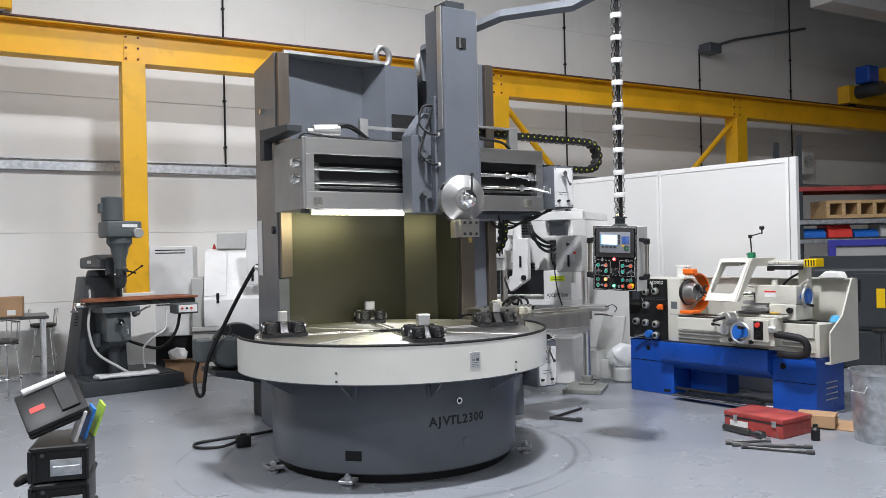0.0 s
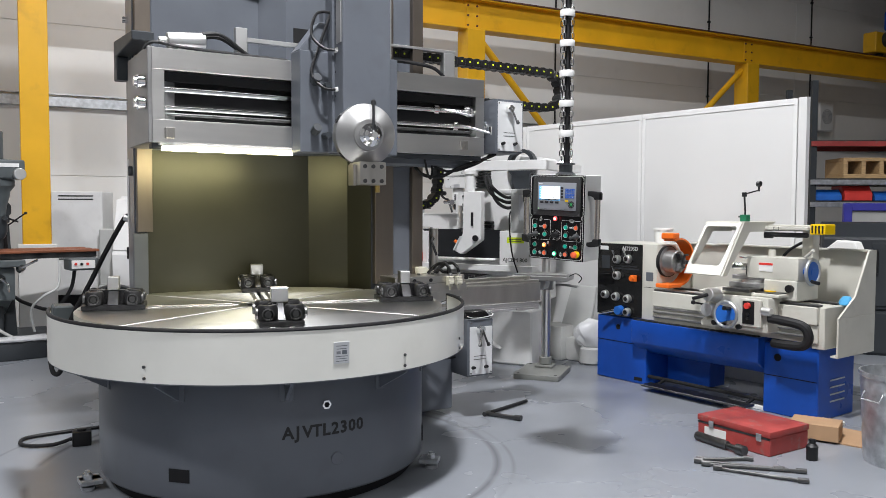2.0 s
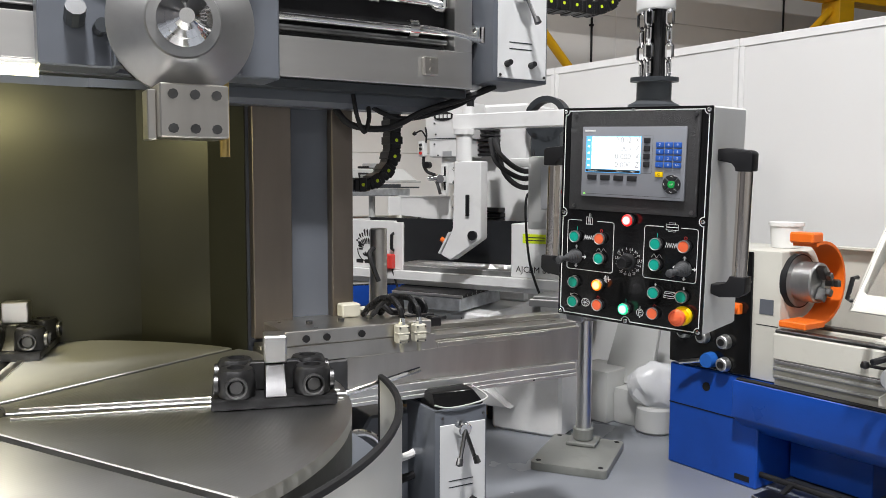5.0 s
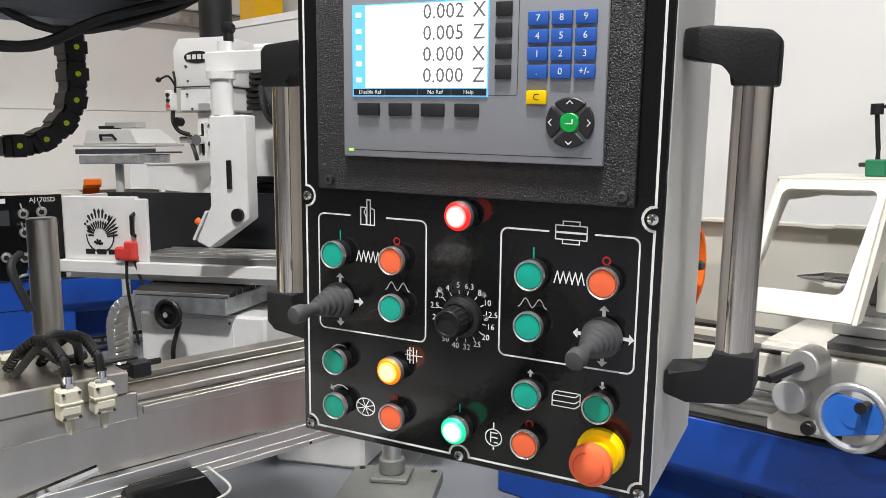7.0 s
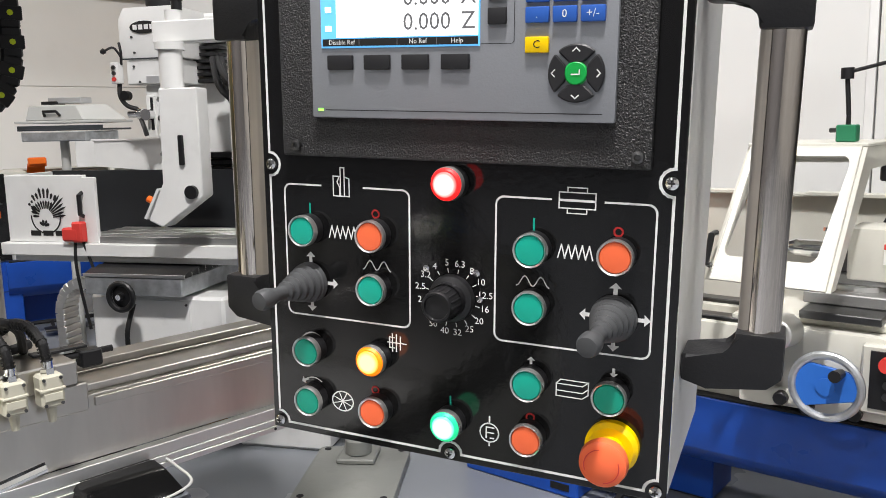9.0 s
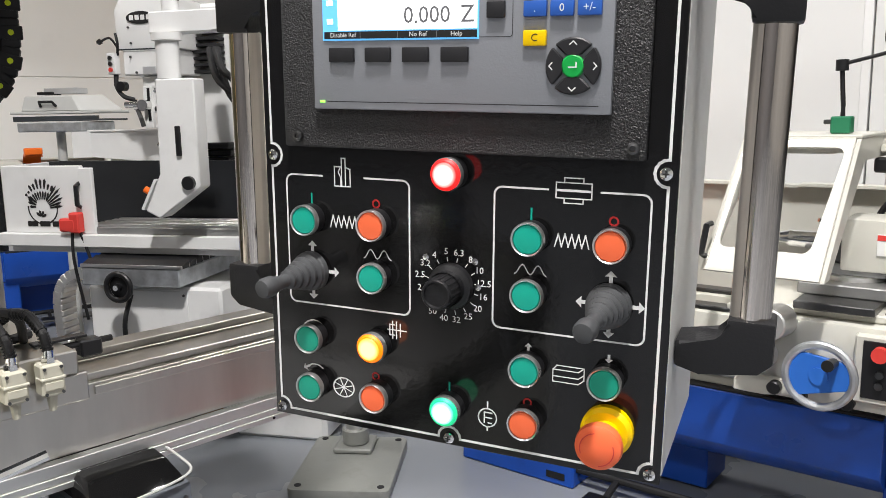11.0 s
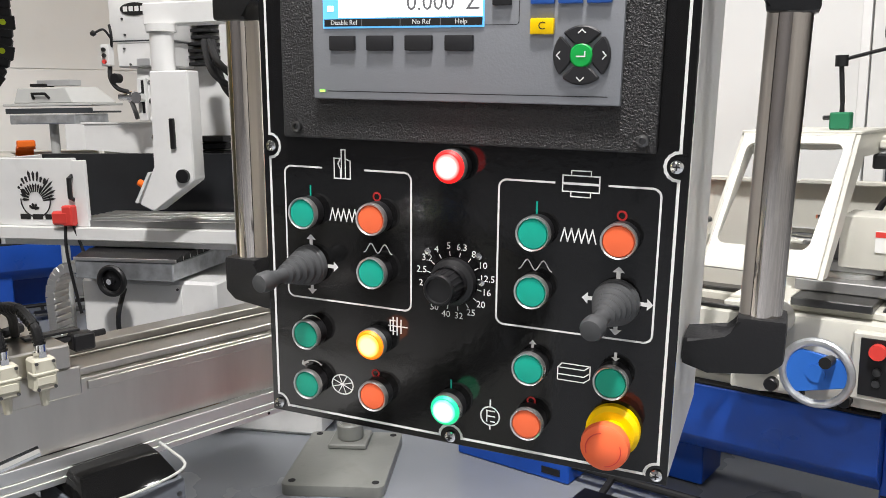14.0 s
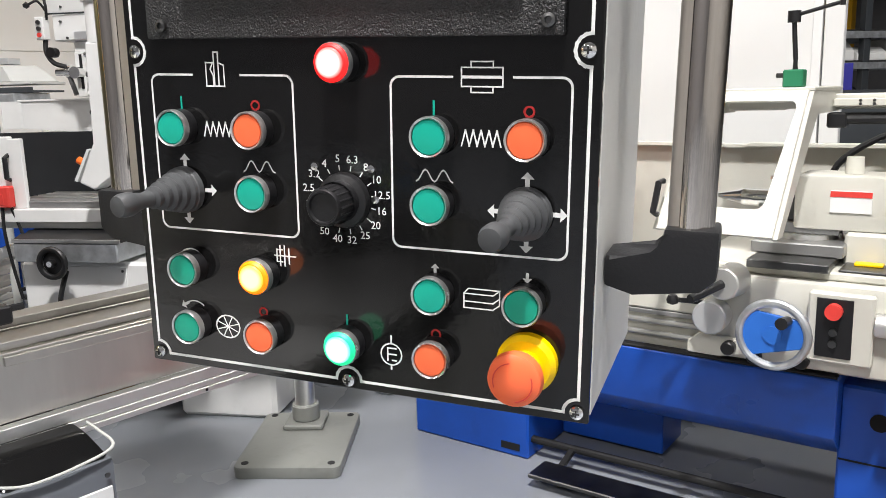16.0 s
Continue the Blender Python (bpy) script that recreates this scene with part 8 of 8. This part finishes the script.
Sh().box(0.20, 0.23, -0.545, -0.5205, 1.3, 1.45, 0.004).box(-0.28, -0.24, -0.40, -0.36, 1.0, 1.14, 0.004).done("handle", BLACK_P, mcn)
Sh().cyl((-0.35, 0.3, 1.75), (-0.35, 0.3, 1.83), 0.03, 0.008, seg=10).done("beacon", RED_P, mcn)

# cardboard boxes under the cabinet
for x, y, a, s in ((-3.45, 10.75, 10, 0.30), (-3.72, 11.0, -15, 0.26)):
    bx_ = thing("cardboard_box", pose(x, y, 0, 0, 0, a), "small open brown cardboard box on the floor", "box", "cardboard boxes")
    Sh().box(-s / 2, s / 2, -s / 2, s / 2, 0, s * 0.95, 0.004).done("carton", CARD, bx_)
    Sh().hull([(-s / 2, -s / 2, s * 0.95), (s / 2, -s / 2, s * 0.95), (s / 2, -s / 2 + 0.004, s * 0.95), (-s / 2, -s / 2 + 0.004, s * 0.95)], [(-s / 2, -s * 0.75, s * 1.1), (s / 2, -s * 0.75, s * 1.1), (s / 2, -s * 0.75 + 0.004, s * 1.1), (-s / 2, -s * 0.75 + 0.004, s * 1.1)]).done("flap", CARD, bx_)
pbg = Sh()
bmesh.ops.create_icosphere(pbg.bm, subdivisions=3, radius=0.13)
for v in pbg.bm.verts:
    k = 1 + 0.3 * noise.noise(v.co * 12)
    v.co = Vector((v.co.x * k, v.co.y * k, v.co.z * k * 0.7))
solid("packing_film", pbg, PLASTIC_B, pose(-3.72, 11.0, 0.33), "crumpled clear packing film in a carton", "film")


# ---- loose things on the floor ----
def stool(m):
    s = thing("bar_stool", m, "chrome bar stool with dark round seat", "stool", "bar stools")
    Sh().rev((0, 0, 0.68), (0, 0, 1), [(0, 0), (0.16, 0), (0.175, 0.015), (0.175, 0.035), (0.15, 0.05), (0, 0.055)], 28).done("seat", BROWN, s)
    Sh().tube([(0.172 * math.cos(a * 0.349), 0.172 * math.sin(a * 0.349), 0.672) for a in range(18)], 0.009, 8, True, True).done("seat_ring", CHROME, s)
    for k in range(4):
        a = radians(45 + 90 * k)
        Sh().cyl((0.13 * math.cos(a), 0.13 * math.sin(a), 0.672), (0.22 * math.cos(a), 0.22 * math.sin(a), 0.0), 0.011, seg=10).done("leg", CHROME, s)
    Sh().tube([(0.20 * math.cos(a * 0.349), 0.20 * math.sin(a * 0.349), 0.27) for a in range(18)], 0.009, 8, True, True).done("foot_ring", CHROME, s)
    Sh().tube([(0.19 * math.cos(radians(a)), 0.19 * math.sin(radians(a)), 0.93) for a in range(0, 181, 20)], 0.010, 8).done("back_rail", CHROME, s)
    for a in (0, 45, 90, 135, 180):
        Sh().cyl((0.168 * math.cos(radians(a)), 0.168 * math.sin(radians(a)), 0.685), (0.19 * math.cos(radians(a)), 0.19 * math.sin(radians(a)), 0.93), 0.006, seg=8).done("back_spindle", CHROME, s)


stool(pose(-5.95, 11.75, 0, 0, 0, 20))
stool(pose(-5.28, 9.5, 0, 0, 0, -30))
tbd = thing("work_table", pose(-6.15, 10.9, 0, 0, 0, 30), "dark topped table with steel legs", "table")
Sh().box(-0.7, 0.62, -0.4, 0.4, 0.86, 0.90, 0.006).done("tabletop", STEEL_D, tbd)
for x in (-0.64, 0.56):
    for y in (-0.34, 0.34):
        Sh().box(x - 0.025, x + 0.025, y - 0.025, y + 0.025, 0, 0.86, 0.003).done("leg", CHROME, tbd)
cbx = thing("cardboard_box", pose(-5.98, 10.85, 0.901, 0, 0, 24), "brown cardboard box on the table", "box")
Sh().box(-0.2, 0.2, -0.16, 0.16, 0, 0.26, 0.004).done("carton", CARD, cbx)
Sh().box(0.02, 0.12, -0.164, -0.1605, 0.02, 0.09, 0).done("label", PAPER, cbx)

TK = pose(-2.215, 4.70, 0, 0, 0, 18)
tk_ = thing("tool_trunk", TK, "stack of black plastic tool boxes with metal latches", "tool box")
zz = (0.0, 0.215, 0.42)
hh = (0.21, 0.20, 0.20)
for z, h in zip(zz, hh):
    b = Sh().box(-0.14, 0.14, -0.22, 0.22, z, z + h, 0.014, 2).box(-0.15, 0.15, -0.23, 0.23, z + h - 0.035, z + h - 0.004, 0.008).box(-0.146, -0.11, -0.226, -0.19, z, z + h - 0.04, 0.004).box(0.11, 0.146, -0.226, -0.19, z, z + h - 0.04, 0.004).done("drawer_box", BLACK_P, tk_)
    Sh().box(-0.04, 0.12, -0.243, -0.2305, z + 0.035, z + 0.125, 0.012, 2).done("latch", GALV, b, "dull metal latch")
    Sh().box(-0.03, 0.11, -0.252, -0.2435, z + 0.05, z + 0.09, 0.006).done("latch_tab", GALV, b)
Sh().tube([(-0.18, -0.1, 0.42), (-0.23, -0.1, 0.40), (-0.23, 0.12, 0.38), (-0.18, 0.12, 0.36)], 0.02, 8).done("side_grip", BLACK_P, tk_)
lid = pose(-0.14, -0.19, 0.645, 36, -20, 12)
Sh().box(0.0, 0.33, 0.0, 0.30, 0.0, 0.075, 0.016, 2, m=lid).box(0.0, 0.33, -0.012, 0.312, 0.03, 0.045, 0.004, m=lid).box(0.20, 0.30, 0.04, 0.26, 0.075, 0.088, 0.006, m=lid).done("open_lid", BLACK_P, tk_, "tilted black lid")
Sh().box(0.05, 0.13, 0.12, 0.16, 0.0755, 0.078, 0, m=lid).done("red_sticker", RED_P, tk_)
Sh().cyl(lid @ Vector((0.05, 0.29, 0.085)), lid @ Vector((0.29, 0.29, 0.085)), 0.02, seg=10).done("lid_handle", PAPER, tk_)
for z in (0.30, 0.50):
    Sh().cyl((-0.08, -0.2305, z + 0.07), (-0.08, -0.2365, z + 0.07), 0.012, seg=8).done("stud", STEEL_D, tk_)
    Sh().box(-0.155, -0.135, -0.236, -0.215, z - 0.08, z + 0.1, 0.006).done("corner_rib", BLACK_P, tk_)
    Sh().box(0.135, 0.155, -0.236, -0.215, z - 0.08, z + 0.1, 0.006).done("corner_rib", BLACK_P, tk_)
for x, y, c, n_ in ((0.06, -0.05, (0.02, 0.18, 0.55), "blue_packet"), (0.10, 0.06, (0.45, 0.7, 0.08), "green_packet"), (0.02, -0.12, (0.6, 0.6, 0.6), "white_packet")):
    pk = thing(n_, TK @ pose(x + 0.04, y, 0.615, 8, 18, 20), n_.split("_")[0] + " paper packet standing in the open tool box", "packet")
    Sh().box(-0.008, 0.008, -0.06, 0.06, 0.0, 0.19, 0.003).done("packet", mat(n_ + "_print", c, 0.5, var=0.2, vscale=20), pk)

tw = thing("tee_wrench", pose(0.965, 7.925, 0.0), "black steel chuck wrench lying on the floor", "wrench")
Sh().cyl((0, 0, 0.017), (0.235, -0.14, 0.02), 0.016, seg=12).cyl((0.215, -0.128, 0.022), (0.26, -0.155, 0.022), 0.022, seg=12).cyl((-0.02, -0.03, 0.018), (0.02, 0.03, 0.018), 0.0175, seg=12).done("shaft", STEEL_D, tw)
Sh().cyl((0.01, 0.01, 0.018), (0.34, 0.43, 0.018), 0.0135, seg=12, bev=0.003).done("cross_bar", BLACK, tw)

RB = pose(2.452, 7.413, 0, 0, 0, -55)
rb = thing("red_tool_case", RB, "worn red metal tool case on the floor", "tool case")
Sh().box(0.0, 0.58, 0.0, 0.42, 0.0, 0.12, 0.006).done("case_body", RED, rb)
Sh().box(-0.005, 0.585, -0.005, 0.425, 0.121, 0.165, 0.012, 2).done("lid", RED, rb)
Sh().box(0.0, 0.58, -0.002, -0.0004, 0.108, 0.12, 0).done("worn_edge", STEEL_D, rb)
Sh().box(0.06, 0.24, -0.003, -0.0005, 0.035, 0.09, 0).done("label", PAPER, rb)
for x in (0.12, 0.5):
    Sh().box(x - 0.02, x + 0.02, -0.012, -0.0055, 0.09, 0.14, 0.003).done("hasp", GALV, rb)
ch_ = thing("drill_chuck", RB @ pose(0.05, -0.07, 0), "steel boring bar lying against the red case", "tool")
Sh().cyl((0, 0, 0.032), (0.28, -0.03, 0.032), 0.03, seg=16, bev=0.004).cyl((0.28, -0.03, 0.032), (0.36, -0.04, 0.032), 0.02, seg=14).cyl((0.36, -0.04, 0.035), (0.43, -0.05, 0.035), 0.034, seg=16, bev=0.004).done("bar", STEEL_D, ch_)
for k, (x0, y0, x1, y1) in enumerate(((2.28, 6.80, 2.74, 6.66), (2.31, 6.74, 2.86, 6.62), (2.36, 6.66, 2.80, 6.44), (2.30, 6.83, 2.62, 6.86))):
    w_ = thing("spanner_bar", pose(0, 0, 0), "long dark steel spanner bar on the floor", "wrench", "spanner bars")
    Sh().cyl((x0, y0, 0.014), (x1, y1, 0.014), 0.011, seg=10).cyl((x0 - 0.02, y0 + 0.005, 0.018), (x0 + 0.03, y0 - 0.008, 0.018), 0.019, seg=10).cyl((x1 - 0.03, y1 + 0.008, 0.016), (x1 + 0.03, y1 - 0.008, 0.016), 0.017, seg=10).done("bar", STEEL_D, w_)
solid("cardboard_sheet", Sh().box(0, 0.75, 0, 0.42, 0.0, 0.012, 0.002), CARD, pose(2.98, 7.62, 0, 0, 0, -42), "flat brown cardboard sheet on the floor", "cardboard")
solid("white_angle_bar", Sh().box(0, 0.95, 0, 0.05, 0.0, 0.03, 0.003), PAPER, pose(2.98, 8.44, 0.0, 0, 0, -49), "long white angle bar on the floor", "bar")
cs = thing("cardboard_box", pose(3.28, 7.42, 0.013, 0, 0, -30), "low open cardboard box beside the red case", "box")
Sh().box(-0.16, 0.16, -0.12, 0.12, 0, 0.11, 0.004).done("carton", CARD, cs)
jar = thing("oil_jar", pose(3.04, 6.90, 0.0), "small dark oil jar on the floor", "jar")
Sh().rev((0, 0, 0), (0, 0, 1), [(0, 0.001), (0.035, 0.001), (0.037, 0.09), (0.02, 0.11), (0.02, 0.135), (0, 0.137)], 18).done("jar", BLACK_P, jar)
bk = thing("waste_bin", pose(3.60, 6.86, 0), "dented galvanised steel waste bin", "bin")
Sh().rev((0, 0, 0), (0, 0, 1), [(0, 0.001), (0.225, 0.001), (0.232, 0.02), (0.245, 0.2), (0.243, 0.22), (0.262, 0.55), (0.272, 0.56), (0.272, 0.585), (0.258, 0.585), (0.24, 0.3), (0.22, 0.03), (0, 0.03)], 44).done("bin", GALV, bk)
for a in (200, 20):
    p = polar(0.258, a, 0.47)
    t_ = Vector((-math.sin(radians(a)), math.cos(radians(a)), 0))
    o_ = Vector((math.cos(radians(a)), math.sin(radians(a)), 0))
    Sh().tube([p - t_ * 0.07, p - t_ * 0.07 + o_ * 0.03 - Vector((0, 0, 0.05)), p + t_ * 0.07 + o_ * 0.03 - Vector((0, 0, 0.05)), p + t_ * 0.07], 0.006, 8, False).done("handle", GALV, bk)
pg = thing("trailing_plug", pose(-1.80, 7.02, 0, 0, 0, 25), "black square plug on a trailing cable", "plug")
Sh().box(-0.06, 0.06, -0.05, 0.05, 0.0, 0.10, 0.012, 2).cyl((0.0, 0.0, 0.1), (0.0, 0.0, 0.112), 0.03, seg=14).done("plug_body", BLACK_P, pg)
Sh().tube([(-0.06, 0.0, 0.05), (-0.18, 0.0, 0.02), (-0.36, 0.08, 0.015), (-0.36, 0.26, 0.015), (-0.1, 0.34, 0.015), (0.30, 0.42, 0.016), (0.62, 0.55, 0.05), (0.72, 0.60, 0.25)], 0.013, 8).done("cable", BLACK, pg)

# ---- far right: dark machine, racks ----
dm = thing("turning_centre", pose(4.80, 10.95, 0, 0, 0, -22), "large dark grey enclosed turning centre", "machine")
Sh().box(0, 2.6, 0, 1.5, 0.0, 0.5, 0.03).prism([(0.0, 0.5), (1.5, 0.5), (1.5, 1.46), (0.35, 1.46), (0.0, 1.30)], "x", 0.0, 2.6, 0.02).done("housing", SLATE_D, dm)
Sh().box(0.10, 0.34, -0.012, -0.0005, 0.6, 1.2, 0.004).box(0.5, 1.3, -0.02, -0.0005, 0.55, 1.25, 0.006).done("door", SLATE_D, dm)
Sh().tube([(0.55, -0.02, 0.9), (0.55, -0.06, 0.92), (0.55, -0.06, 1.15), (0.55, -0.02, 1.17)], 0.012, 8, False).done("handle", BLACK_P, dm)
Sh().box(0.75, 0.85, -0.026, -0.0205, 0.8, 1.05, 0.003).done("yellow_label", YEL_P, dm)
stl = thing("screw_jack", pose(4.85, 9.3, 0), "small black-topped steel jack stand", "stand")
Sh().cyl((0, 0, 0), (0, 0, 0.62), 0.018, seg=12).box(-0.14, 0.14, -0.1, 0.1, 0.0, 0.03, 0.005).done("stem", STEEL_D, stl)
Sh().box(-0.1, 0.1, -0.06, 0.06, 0.62, 0.66, 0.01).done("top", BLACK_P, stl)
fr = thing("blue_press_frame", pose(5.85, 12.75, 0, 0, 0, -10), "blue steel frame with glazed panel", "frame")
Sh().box(0, 0.1, 0, 0.1, 0, 1.70, 0.006).box(1.15, 1.25, 0, 0.1, 0, 1.70, 0.006).box(0.1, 1.15, 0, 0.1, 1.6, 1.70, 0.006).done("frame", mat("violet_blue_paint", (0.05, 0.05, 0.35), 0.4), fr)
Sh().box(0.1, 1.15, 0.04, 0.06, 1.2, 1.6, 0).done("pane", GREY_L, fr)
rk = thing("storage_rack", pose(5.6, 13.2, 0, 0, 0, 0), "steel storage rack with red beams and mixed bins", "rack")
for x in (0.0, 2.2, 4.4):
    for y in (0.0, 0.9):
        Sh().box(x - 0.04, x + 0.04, y - 0.04, y + 0.04, 0, 3.4, 0.003).done("upright", SLATE_D, rk)
for z in (0.9, 1.72, 2.03, 2.56):
    for y in (-0.045, 0.945):
        Sh().box(-0.04, 4.44, y - 0.02, y + 0.02, z - 0.07, z, 0.003).done("beam", RED if z > 2.5 else GALV, rk)
    Sh().box(-0.04, 4.44, -0.02, 0.92, z, z + 0.02, 0).done("shelf_board", STEEL_D, rk)
for x0, z0, z1 in ((0.0, 0.9, 1.72), (2.2, 1.72, 0.9)):
    Sh().cyl((x0, 0.9, z0), (x0 + 2.2, 0.9, z1), 0.012, seg=6).done("brace", SLATE_D, rk)
random.seed(5)
for k in range(9):
    x = 5.66 + k * 0.42
    c = random.choice(((BLUE_P, "blue"), (PAPER, "white"), (RED_P, "red"), (GREY_L, "grey"), (BLUE_P, "blue")))
    h_ = 0.13 + 0.1 * random.random()
    bn = thing("storage_bin", pose(x + 0.18, 13.45, 1.741), c[1] + " plastic storage bin on the rack", "bin", "rack bins")
    Sh().prism([(-0.22, 0), (0.22, 0), (0.22, h_), (-0.12, h_), (-0.22, h_ * 0.5)], "x", -0.19, 0.19, 0.006).done("bin", c[0], bn)
cr = thing("wooden_crate", pose(6.05, 13.25, 2.051), "pale wooden crate with slots on the top shelf", "crate")
Sh().box(0, 1.3, 0.0, 0.6, 0.0, 0.06, 0.004).box(0, 1.3, 0.0, 0.6, 0.24, 0.29, 0.004).done("crate_rail", WOOD, cr)
for k in range(6):
    Sh().box(k * 0.248, k * 0.248 + 0.06, 0.0, 0.6, 0.06, 0.24, 0.004).done("crate_post", WOOD, cr)
ac = thing("wall_fan_unit", HALL @ pose(15.7, NW - 0.3, 3.35), "small white fan unit fixed high on the wall", "fan unit")
Sh().box(-0.22, 0.22, 0.0, 0.299, 0, 0.62, 0.02).done("casing", WHITE_M, ac)
for q in range(4):
    Sh().tube([(0.0 + (0.05 + 0.035 * q) * math.cos(a * 0.349), -0.006, 0.31 + (0.05 + 0.035 * q) * math.sin(a * 0.349)) for a in range(18)], 0.005, 5, True, True).done("grille_ring", SLATE, ac)
